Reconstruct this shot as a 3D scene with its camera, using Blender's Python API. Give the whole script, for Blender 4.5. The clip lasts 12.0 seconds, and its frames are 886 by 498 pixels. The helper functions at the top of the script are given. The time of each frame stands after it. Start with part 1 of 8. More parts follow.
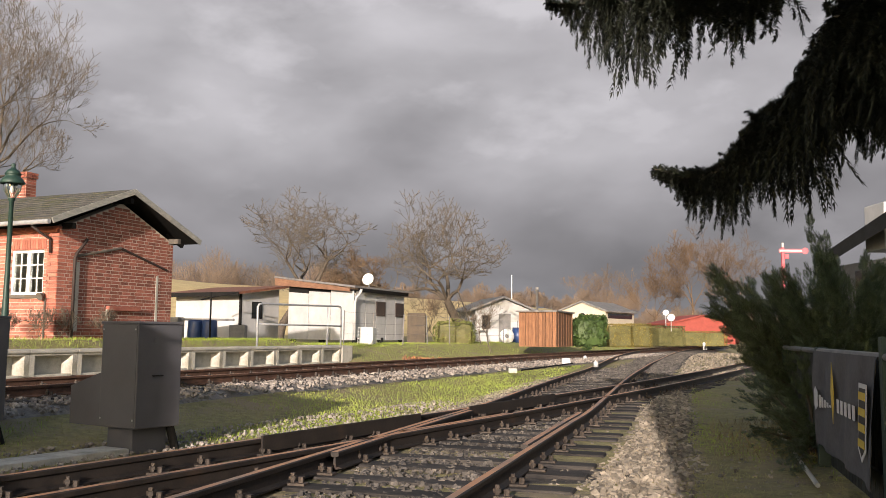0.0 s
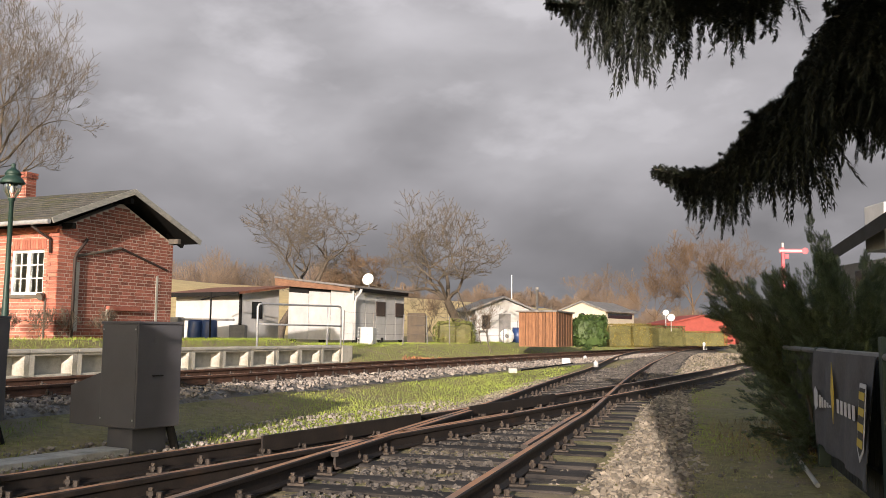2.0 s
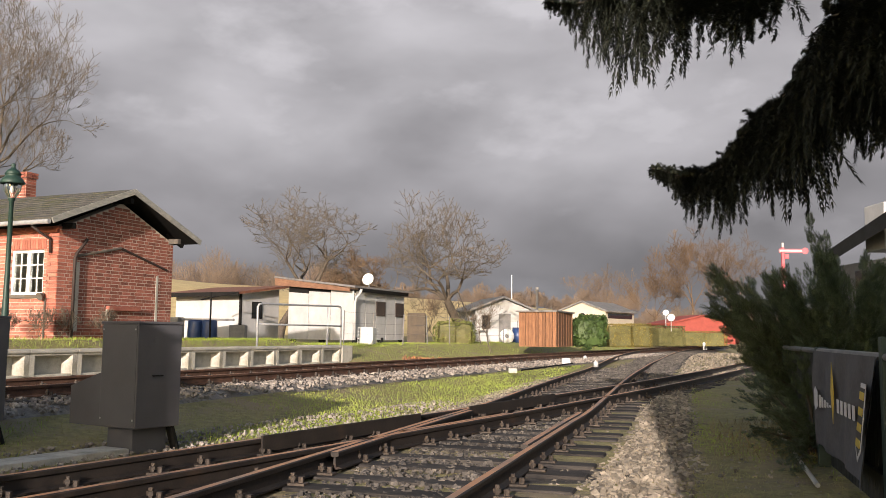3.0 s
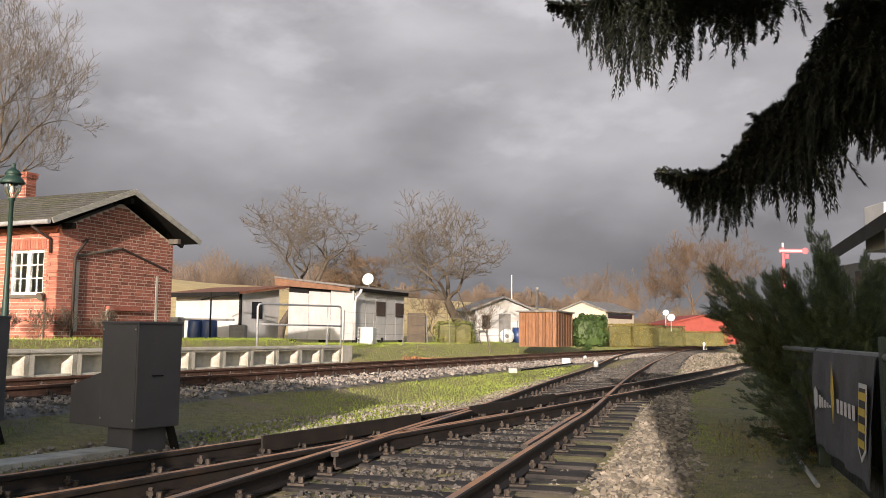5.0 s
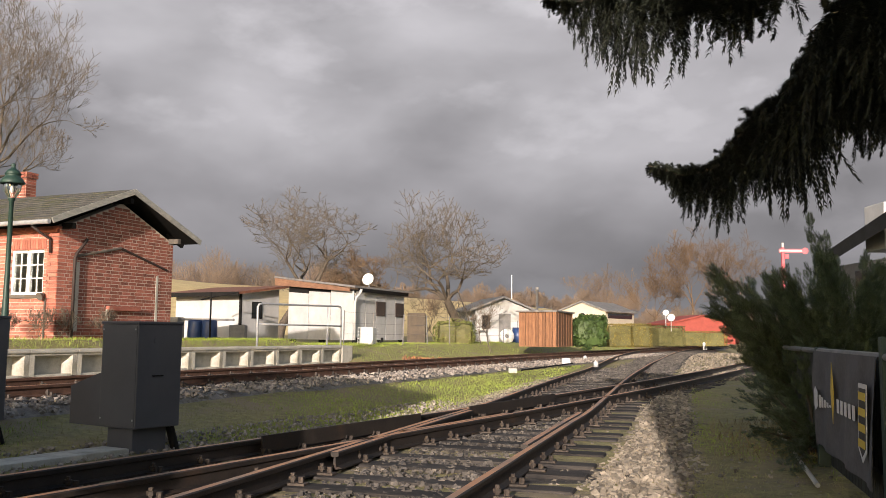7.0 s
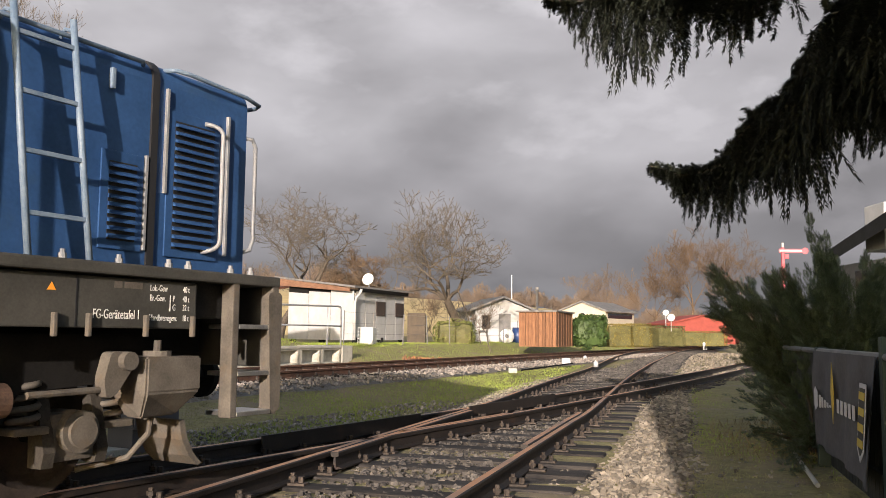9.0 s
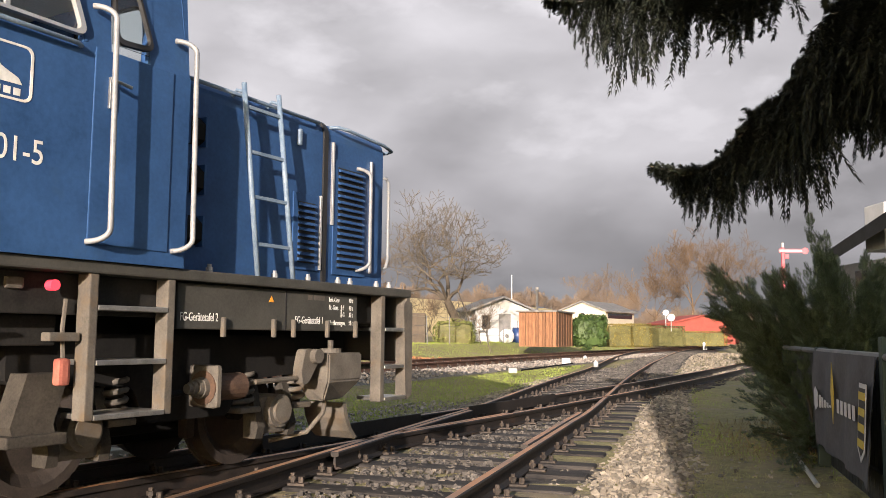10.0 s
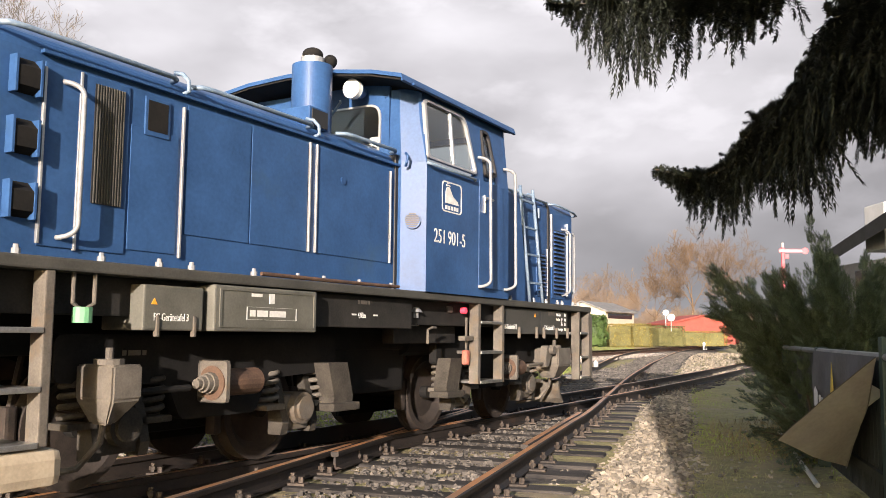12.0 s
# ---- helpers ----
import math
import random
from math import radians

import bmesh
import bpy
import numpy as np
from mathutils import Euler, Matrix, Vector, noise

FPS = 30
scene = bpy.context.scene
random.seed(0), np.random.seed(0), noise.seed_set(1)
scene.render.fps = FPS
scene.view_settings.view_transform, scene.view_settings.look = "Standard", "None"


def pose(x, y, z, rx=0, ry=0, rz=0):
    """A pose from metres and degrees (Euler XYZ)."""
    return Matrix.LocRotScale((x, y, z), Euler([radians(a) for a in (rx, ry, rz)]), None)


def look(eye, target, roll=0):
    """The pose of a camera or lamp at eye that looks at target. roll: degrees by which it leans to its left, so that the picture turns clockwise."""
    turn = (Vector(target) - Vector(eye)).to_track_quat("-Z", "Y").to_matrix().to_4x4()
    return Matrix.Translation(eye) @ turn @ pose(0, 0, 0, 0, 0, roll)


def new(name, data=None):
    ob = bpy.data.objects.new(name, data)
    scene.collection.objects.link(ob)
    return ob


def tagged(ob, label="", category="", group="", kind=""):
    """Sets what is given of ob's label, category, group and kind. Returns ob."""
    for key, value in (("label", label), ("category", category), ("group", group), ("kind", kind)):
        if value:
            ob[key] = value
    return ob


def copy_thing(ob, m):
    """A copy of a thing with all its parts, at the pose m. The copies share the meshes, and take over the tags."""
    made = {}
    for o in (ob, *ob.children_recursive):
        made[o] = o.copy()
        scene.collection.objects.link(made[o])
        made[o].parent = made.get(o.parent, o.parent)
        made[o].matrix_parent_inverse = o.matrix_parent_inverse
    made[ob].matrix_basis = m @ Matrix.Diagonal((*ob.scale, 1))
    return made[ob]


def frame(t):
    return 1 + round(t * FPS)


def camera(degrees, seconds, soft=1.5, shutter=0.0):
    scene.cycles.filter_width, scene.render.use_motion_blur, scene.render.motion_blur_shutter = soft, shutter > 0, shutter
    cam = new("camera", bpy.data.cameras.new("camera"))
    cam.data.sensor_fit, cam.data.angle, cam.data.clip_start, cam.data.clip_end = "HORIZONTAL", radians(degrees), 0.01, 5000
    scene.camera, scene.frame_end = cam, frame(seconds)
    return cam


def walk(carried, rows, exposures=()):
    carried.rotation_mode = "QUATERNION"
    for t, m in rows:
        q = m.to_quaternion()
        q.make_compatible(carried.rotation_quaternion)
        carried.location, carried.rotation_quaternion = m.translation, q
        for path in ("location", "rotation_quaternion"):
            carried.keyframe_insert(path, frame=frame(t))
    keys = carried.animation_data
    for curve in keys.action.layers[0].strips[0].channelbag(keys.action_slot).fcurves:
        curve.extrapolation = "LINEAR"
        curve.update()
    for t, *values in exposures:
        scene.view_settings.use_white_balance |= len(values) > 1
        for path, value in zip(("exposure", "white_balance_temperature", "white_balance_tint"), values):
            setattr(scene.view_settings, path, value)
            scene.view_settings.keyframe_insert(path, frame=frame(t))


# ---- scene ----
# camera on a low tripod beside the points, level with a sitting eye
cam = camera(53.7, 12.0, soft=0.75)
EYE = Matrix.Translation((0, 0, 0.934)) @ pose(0, 0, 0, 90 + 5.631, 0, 0) @ pose(0, 0, 0, 0, 0, 0.556)
walk(cam, [(0.0, EYE), (12.0, EYE)], exposures=[(0.0, 0.80), (8.6, 0.80), (9.0, 0.87), (9.5, 1.04), (10.5, 1.29), (11.3, 1.43), (12.0, 1.48)])

# ---- light: low winter sun behind the engine, broken cloud ----
SUN_HEADING, SUN_HEIGHT = 11.5, 12.0
world = bpy.data.worlds.new("world")
scene.world = world
world.use_nodes = True
wn, wl = world.node_tree.nodes, world.node_tree.links
sky = wn.new("ShaderNodeTexSky")
sky.sky_type, sky.sun_disc = "NISHITA", False
sky.sun_elevation, sky.sun_rotation = radians(SUN_HEIGHT), radians(180 + SUN_HEADING)
sky.air_density, sky.dust_density = 1.0, 3.0
wn["Background"].inputs["Strength"].default_value = 0.125
wl.new(sky.outputs["Color"], wn["Background"].inputs["Color"])
sun = new("sun", bpy.data.lights.new("sun", "SUN"))
sun.data.energy, sun.data.angle, sun.data.color = 4.5, radians(0.6), (1.0, 0.86, 0.77)
_sh, _se = radians(SUN_HEADING), radians(SUN_HEIGHT)
SUNWAY = Vector((math.sin(_sh) * math.cos(_se), math.cos(_sh) * math.cos(_se), -math.sin(_se)))
sun.matrix_world = look((-10, -40, 30), Vector((-10, -40, 30)) + SUNWAY)


# ---- materials ----
def material(name, dark, light, scale=6.0, rough=0.8, metal=0.0, bump=0.3, fine=60.0, patch=None, patch_scale=0.8, patch_at=0.55,
             random_shade=0.0, island_shade=0.0, stretch=(1, 1, 1), gloss_var=0.1, bump_depth=0.01, spec=0.4):
    m = bpy.data.materials.new(name)
    m.use_nodes = True
    nt = m.node_tree
    n, l = nt.nodes, nt.links
    bsdf = n["Principled BSDF"]
    co = n.new("ShaderNodeTexCoord")
    mp = n.new("ShaderNodeMapping")
    mp.inputs["Scale"].default_value = stretch
    l.new(co.outputs["Object"], mp.inputs["Vector"])
    a = n.new("ShaderNodeTexNoise")
    a.inputs["Scale"].default_value, a.inputs["Detail"].default_value, a.inputs["Roughness"].default_value = scale, 6, 0.6
    l.new(mp.outputs["Vector"], a.inputs["Vector"])
    b = n.new("ShaderNodeTexNoise")
    b.inputs["Scale"].default_value, b.inputs["Detail"].default_value = fine, 3
    l.new(mp.outputs["Vector"], b.inputs["Vector"])
    mixf = n.new("ShaderNodeMath")
    mixf.operation = "MULTIPLY_ADD"
    mixf.inputs[1].default_value = 0.45
    l.new(b.outputs["Fac"], mixf.inputs[0])
    l.new(a.outputs["Fac"], mixf.inputs[2])
    ramp = n.new("ShaderNodeValToRGB")
    ramp.color_ramp.elements[0].position, ramp.color_ramp.elements[1].position = 0.5, 0.95
    ramp.color_ramp.elements[0].color = (*dark, 1)
    ramp.color_ramp.elements[1].color = (*light, 1)
    l.new(mixf.outputs[0], ramp.inputs["Fac"])
    colour = ramp.outputs["Color"]
    if patch:
        c = n.new("ShaderNodeTexNoise")
        c.inputs["Scale"].default_value, c.inputs["Detail"].default_value, c.inputs["Roughness"].default_value = patch_scale, 8, 0.65
        l.new(co.outputs["Object"], c.inputs["Vector"])
        r2 = n.new("ShaderNodeValToRGB")
        r2.color_ramp.elements[0].position, r2.color_ramp.elements[1].position = patch_at - 0.06, patch_at + 0.08
        l.new(c.outputs["Fac"], r2.inputs["Fac"])
        mx = n.new("ShaderNodeMix")
        mx.data_type = "RGBA"
        mx.inputs["B"].default_value = (*patch, 1)
        l.new(r2.outputs["Color"], mx.inputs["Factor"])
        l.new(colour, mx.inputs["A"])
        colour = mx.outputs["Result"]
    for amount, node, socket in ((random_shade, "ShaderNodeObjectInfo", "Random"), (island_shade, "ShaderNodeNewGeometry", "Random Per Island")):
        if amount:
            oi = n.new(node)
            mr = n.new("ShaderNodeMapRange")
            mr.inputs["To Min"].default_value, mr.inputs["To Max"].default_value = 1 - amount, 1 + amount
            l.new(oi.outputs[socket], mr.inputs["Value"])
            hs = n.new("ShaderNodeHueSaturation")
            l.new(mr.outputs["Result"], hs.inputs["Value"])
            l.new(colour, hs.inputs["Color"])
            colour = hs.outputs["Color"]
    l.new(colour, bsdf.inputs["Base Color"])
    rr = n.new("ShaderNodeMapRange")
    rr.inputs["To Min"].default_value, rr.inputs["To Max"].default_value = max(0.02, rough - gloss_var), min(1, rough + gloss_var)
    l.new(a.outputs["Fac"], rr.inputs["Value"])
    l.new(rr.outputs["Result"], bsdf.inputs["Roughness"])
    bsdf.inputs["Specular IOR Level"].default_value = spec
    bsdf.inputs["Metallic"].default_value = metal
    if bump:
        bp = n.new("ShaderNodeBump")
        bp.inputs["Strength"].default_value, bp.inputs["Distance"].default_value = bump, bump_depth
        l.new(mixf.outputs[0], bp.inputs["Height"])
        l.new(bp.outputs["Normal"], bsdf.inputs["Normal"])
    return m


def plain(name, colour, rough=0.5, metal=0.0, emit=0.0):
    m = bpy.data.materials.new(name)
    m.use_nodes = True
    b = m.node_tree.nodes["Principled BSDF"]
    b.inputs["Base Color"].default_value = (*colour, 1)
    b.inputs["Roughness"].default_value, b.inputs["Metallic"].default_value = rough, metal
    if emit:
        b.inputs["Emission Color"].default_value, b.inputs["Emission Strength"].default_value = (*colour, 1), emit
    return m


def glass(name, tint=(0.8, 0.85, 0.85)):
    m = plain(name, tint, 0.03)
    b = m.node_tree.nodes["Principled BSDF"]
    b.inputs["Transmission Weight"].default_value, b.inputs["IOR"].default_value = 1.0, 1.4
    return m


M_BLUE = material("blue_engine_paint", (0.019, 0.051, 0.130), (0.033, 0.084, 0.205), 3, 0.40, 0, 0.02, 40, patch=(0.035, 0.07, 0.13), patch_scale=1.3, patch_at=0.66, gloss_var=0.08, spec=0.16)
M_FRAME = material("dusty_black_frame", (0.011, 0.011, 0.011), (0.032, 0.030, 0.027), 5, 0.75, 0, 0.15, 70, spec=0.15)
M_DUST = material("brake_dust_grey_steel", (0.062, 0.054, 0.045), (0.125, 0.111, 0.092), 7, 0.8, 0, 0.25, 80, patch=(0.10, 0.075, 0.05), patch_scale=5, patch_at=0.6)
M_OLIVE = material("olive_grey_deck_paint", (0.036, 0.036, 0.032), (0.064, 0.062, 0.055), 4, 0.7, 0, 0.1, 80, spec=0.25)
M_BOX = material("olive_grey_box_paint", (0.065, 0.065, 0.054), (0.115, 0.112, 0.095), 4, 0.65, 0, 0.1, 80)
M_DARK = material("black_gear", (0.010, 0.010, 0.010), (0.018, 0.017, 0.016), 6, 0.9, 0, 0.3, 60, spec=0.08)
# darker copy of the gear steel, with the shade under the deck in its colour
M_GEAR = material("shaded_running_gear", (0.026, 0.024, 0.021), (0.066, 0.058, 0.048), 7, 0.85, 0, 0.25, 80, spec=0.15)
M_RUSTWHEEL = material("rusty_wheel_steel", (0.045, 0.028, 0.02), (0.12, 0.07, 0.045), 9, 0.75, 0.2, 0.2, 90)
M_STEEL = material("worn_bright_steel", (0.35, 0.34, 0.32), (0.6, 0.58, 0.55), 12, 0.35, 0.9, 0.1, 120)
M_RAIL = material("oily_black_rail_steel", (0.010, 0.0085, 0.008), (0.030, 0.023, 0.019), 8, 0.6, 0.1, 0.35, 70, patch=(0.05, 0.03, 0.02), patch_scale=2.2, patch_at=0.62)
M_RAILRUST = material("rust_brown_rail_steel", (0.05, 0.026, 0.017), (0.12, 0.062, 0.04), 8, 0.8, 0.1, 0.35, 70)
# bright orange patches paint rust together with the sun's glow on the heads
M_RAILTOP = material("rolled_rail_head", (0.16, 0.10, 0.07), (0.36, 0.23, 0.15), 3, 0.45, 0.4, 0.1, 120, patch=(0.52, 0.25, 0.11), patch_scale=0.8, patch_at=0.46)
M_SLEEPER = material("tarry_old_sleeper", (0.016, 0.015, 0.0155), (0.060, 0.053, 0.047), 9, 0.85, 0, 0.8, 60, random_shade=0.3, spec=0.2)
M_GROUND = material("mossy_grass_soil", (0.13, 0.115, 0.048), (0.28, 0.245, 0.105), 9, 0.95, 0, 0.9, 30, patch=(0.22, 0.175, 0.115), patch_scale=0.9, patch_at=0.55, bump_depth=0.03)
M_BALLAST = material("grey_brown_ballast", (0.09, 0.076, 0.058), (0.29, 0.25, 0.195), 3, 0.9, 0, 0.3, 40, island_shade=0.45)
M_CONCRETE = material("weathered_concrete", (0.32, 0.30, 0.26), (0.52, 0.50, 0.44), 2.5, 0.85, 0, 0.2, 50, patch=(0.22, 0.21, 0.17), patch_scale=1.6, patch_at=0.6)
M_BRICK = material("red_brick", (0.20, 0.062, 0.042), (0.38, 0.14, 0.098), 5, 0.85, 0, 0.03, 60, random_shade=0.32, island_shade=0.32, bump_depth=0.002)
M_MORTAR = material("lime_mortar", (0.38, 0.31, 0.26), (0.52, 0.45, 0.38), 6, 0.95, 0, 0.3, 60)
M_ROOF = material("mossy_felt_roof", (0.040, 0.039, 0.035), (0.095, 0.09, 0.076), 4, 0.9, 0, 0.4, 50, patch=(0.055, 0.057, 0.028), patch_scale=1.2)
M_BARGE = material("lichen_grey_board", (0.20, 0.20, 0.18), (0.36, 0.35, 0.31), 5, 0.85, 0, 0.2, 50, stretch=(1, 1, 4))
M_WHITE = material("white_board", (0.36, 0.36, 0.36), (0.50, 0.50, 0.495), 2, 0.6, 0, 0.08, 40)
M_GREYPAINT = material("grey_cabinet_paint", (0.066, 0.066, 0.074), (0.09, 0.09, 0.10), 3, 0.5, 0, 0.05, 120)


# ---- building helpers ----
def part(name, bm, mat, parent=None, label="", smooth=False, m=None):
    me = bpy.data.meshes.new(name)
    bm.normal_update()
    bm.to_mesh(me)
    bm.free()
    for q in (mat if isinstance(mat, (list, tuple)) else [mat]):
        me.materials.append(q)
    if smooth:
        for p in me.polygons:
            p.use_smooth = True
    ob = new(name, me)
    if m is not None:
        ob.matrix_basis = m
    ob.parent = parent
    if label:
        ob["label"] = label
    return ob


def thing(name, label, category, group="", m=None, kind=""):
    ob = new(name)
    ob.empty_display_size = 0.1
    if m is not None:
        ob.matrix_basis = m
    return tagged(ob, label, category, group, kind)


def add_box(bm, x0, x1, y0, y1, z0, z1, bevel=0.0, mat=0, m=None):
    mm = Matrix.LocRotScale(((x0 + x1) / 2, (y0 + y1) / 2, (z0 + z1) / 2), None, (x1 - x0, y1 - y0, z1 - z0))
    if m is not None:
        mm = m @ mm
    r = bmesh.ops.create_cube(bm, size=1, matrix=mm)
    faces = {f for v in r["verts"] for f in v.link_faces}
    for f in faces:
        f.material_index = mat
    if bevel:
        edges = list({e for v in r["verts"] for e in v.link_edges})
        out = bmesh.ops.bevel(bm, geom=edges, offset=bevel, segments=2, profile=0.6, affect="EDGES")
        for f in out["faces"]:
            f.material_index = mat
    return bm


def box(x0, x1, y0, y1, z0, z1, bevel=0.006):
    return add_box(bmesh.new(), x0, x1, y0, y1, z0, z1, bevel)


def add_rod(bm, a, b, r, segs=8, r2=None, caps=True):
    a, b = Vector(a), Vector(b)
    d = b - a
    m = Matrix.Translation((a + b) / 2) @ d.to_track_quat("Z", "Y").to_matrix().to_4x4()
    bmesh.ops.create_cone(bm, cap_ends=caps, segments=segs, radius1=r, radius2=r if r2 is None else r2, depth=d.length, matrix=m)
    return bm


def add_pipe(bm, pts, r, segs=8):
    """A bent tube along pts, its rings carried along without twist."""
    pts = [Vector(p) for p in pts]
    rings, u = [], None
    for i, p in enumerate(pts):
        d = (pts[min(i + 1, len(pts) - 1)] - pts[max(i - 1, 0)]).normalized()
        if u is None:
            u = d.orthogonal().normalized()
        u = (u - d * u.dot(d)).normalized()
        v = d.cross(u)
        rings.append([bm.verts.new(p + u * (math.cos(k * math.tau / segs) * r) + v * (math.sin(k * math.tau / segs) * r)) for k in range(segs)])
    for a, b in zip(rings, rings[1:]):
        for k in range(segs):
            bm.faces.new((a[k], a[(k + 1) % segs], b[(k + 1) % segs], b[k]))
    bm.faces.new(rings[0][::-1])
    bm.faces.new(rings[-1])
    return bm


def add_prism(bm, outline, axis, lo, hi, mat=0, m=None):
    """Extrude an outline of 2D points along an axis (0, 1 or 2) from lo to hi."""
    def at(p, h):
        v = [0, 0, 0]
        v[axis] = h
        v[(axis + 1) % 3], v[(axis + 2) % 3] = p
        v = Vector(v)
        return m @ v if m is not None else v
    a = [bm.verts.new(at(p, lo)) for p in outline]
    b = [bm.verts.new(at(p, hi)) for p in outline]
    fs = [bm.faces.new(a[::-1]), bm.faces.new(b)]
    k = len(outline)
    for i in range(k):
        fs.append(bm.faces.new((a[i], a[(i + 1) % k], b[(i + 1) % k], b[i])))
    for f in fs:
        f.material_index = mat
    bmesh.ops.recalc_face_normals(bm, faces=fs)
    return bm


def rounded(pts, r, n=4):
    """Round the corners of a 2D outline."""
    out = []
    k = len(pts)
    for i in range(k):
        p, a, b = Vector(pts[i]), Vector(pts[i - 1]), Vector(pts[(i + 1) % k])
        rr = r[i] if isinstance(r, (list, tuple)) else r
        if rr <= 0:
            out.append(tuple(p))
            continue
        s, e = p + (a - p).normalized() * rr, p + (b - p).normalized() * rr
        for j in range(n + 1):
            t = j / n
            out.append(tuple((1 - t) ** 2 * s + 2 * t * (1 - t) * p + t * t * e))
    return out


def spline(pts, step):
    """Points every step metres along a smooth curve through pts."""
    P = [Vector(p) for p in pts]
    P = [P[0] * 2 - P[1]] + P + [P[-1] * 2 - P[-2]]
    fine = []
    for i in range(1, len(P) - 2):
        a, b, c, d = P[i - 1:i + 3]
        for k in range(24):
            t = k / 24
            fine.append(0.5 * (2 * b + (c - a) * t + (2 * a - 5 * b + 4 * c - d) * t * t + (3 * b - a - 3 * c + d) * t ** 3))
    fine.append(P[-2])
    out, need = [fine[0]], step
    for a, b in zip(fine, fine[1:]):
        seg = (b - a).length
        while seg > 0 and need <= seg:
            out.append(a.lerp(b, need / seg))
            need += step
        need -= seg
    return out


def on_line(pts, side):
    """The line moved sideways, to its right, in plan."""
    out = []
    for i, p in enumerate(pts):
        d = pts[min(i + 1, len(pts) - 1)] - pts[max(i - 1, 0)]
        d.z = 0
        d.normalize()
        out.append(p + Vector((d.y, -d.x, 0)) * side)
    return out


# ---- the lie of the land ----
FAR0, FARH = Vector((-5.68, 11.4)), radians(24.2)


def beside_far(x, y):
    """Metres to the right of the far track's axis."""
    return (x - FAR0.x) * math.cos(FARH) - (y - FAR0.y) * math.sin(FARH)


def rise(x, y):
    """Height of the rail level: the far track lies higher."""
    k = min(1, max(0, (beside_far(x, y) - 0.8) / 2.6))
    return 0.27 * (1 - k * k * (3 - 2 * k))


NHEAD, NOFF, NBEND = radians(30.42), 4.984, -0.00294


def narrow(s):
    """A place on the narrow track's axis, s metres along it, and its heading."""
    am = NHEAD + NBEND * s / 2
    return Vector((-NOFF * math.cos(NHEAD) + s * math.sin(am), NOFF * math.sin(NHEAD) + s * math.cos(am), 0)), NHEAD + NBEND * s


def engine_pose(s):
    p, a = narrow(s)
    return Matrix.Translation(p) @ pose(0, 0, 0, 0, 0, 90 - math.degrees(a))


# ---- cloud deck: a far curtain of sky that drifts slowly across the view ----
def cloud_material():
    m = bpy.data.materials.new("drifting_cloud")
    m.use_nodes = True
    n, l = m.node_tree.nodes, m.node_tree.links
    n.clear()
    out, em = n.new("ShaderNodeOutputMaterial"), n.new("ShaderNodeEmission")
    co = n.new("ShaderNodeTexCoord")
    sep = n.new("ShaderNodeSeparateXYZ")
    l.new(co.outputs["Object"], sep.inputs[0])

    def math_node(op, a, b=None, c=None):
        q = n.new("ShaderNodeMath")
        q.operation = op
        for i, v in enumerate((a, b, c)):
            if v is None:
                continue
            if isinstance(v, (int, float)):
                q.inputs[i].default_value = v
            else:
                l.new(v, q.inputs[i])
        return q.outputs[0]
    az = math_node("ARCTAN2", sep.outputs["X"], sep.outputs["Y"])
    el = math_node("DIVIDE", sep.outputs["Z"], 1000.0)
    comb = n.new("ShaderNodeCombineXYZ")
    l.new(math_node("MULTIPLY_ADD", el, -0.9, az), comb.inputs["X"])
    l.new(math_node("MULTIPLY_ADD", az, 0.42, math_node("MULTIPLY", el, 1.75)), comb.inputs["Y"])

    def cloud(scale, detail, rough, z, dist):
        t = n.new("ShaderNodeTexNoise")
        t.inputs["Scale"].default_value, t.inputs["Detail"].default_value = scale, detail
        t.inputs["Roughness"].default_value, t.inputs["Distortion"].default_value = rough, dist
        comb2 = n.new("ShaderNodeVectorMath")
        comb2.operation = "ADD"
        comb2.inputs[1].default_value = (0, 0, z)
        l.new(comb.outputs[0], comb2.inputs[0])
        l.new(comb2.outputs[0], t.inputs["Vector"])
        return t.outputs["Fac"]
    big, fine, puff = cloud(2.6, 3, 0.4, 4.3, 0.1), cloud(5.5, 4, 0.48, 1.7, 0.1), cloud(7.0, 5, 0.5, 8.1, 0.0)
    # a bright band half way up, dark slate towards the horizon
    band = n.new("ShaderNodeValToRGB")
    cr = band.color_ramp
    cr.elements[0].position, cr.elements[0].color = 0.0, (0.16, 0.16, 0.17, 1)
    cr.elements[1].position, cr.elements[1].color = 1.0, (0.36, 0.345, 0.36, 1)
    for pos, v in ((0.10, 0.125), (0.20, 0.19), (0.28, 0.27), (0.36, 0.285), (0.5, 0.31)):
        e = cr.elements.new(pos)
        e.color = (v * 1.02, v * 0.985, v * 1.04, 1)
    l.new(math_node("MULTIPLY_ADD", math_node("SUBTRACT", big, 0.5), 0.22, math_node("MULTIPLY", el, 1.25)), band.inputs["Fac"])
    lit = math_node("MULTIPLY", big, 0.6)
    lit = math_node("MULTIPLY_ADD", fine, 0.4, lit)
    # small bright heads where the puffs stand proud
    heads = math_node("MAXIMUM", math_node("SUBTRACT", puff, 0.55), 0.0)
    lit = math_node("MULTIPLY_ADD", heads, 0.75, lit)
    rng = n.new("ShaderNodeMapRange")
    rng.inputs["From Min"].default_value, rng.inputs["From Max"].default_value = 0.38, 0.64
    rng.inputs["To Min"].default_value, rng.inputs["To Max"].default_value = 0.72, 1.34
    l.new(lit, rng.inputs["Value"])
    mul = n.new("ShaderNodeMix")
    mul.data_type, mul.blend_type = "RGBA", "MULTIPLY"
    mul.inputs["Factor"].default_value = 1.0
    l.new(band.outputs["Color"], mul.inputs["A"])
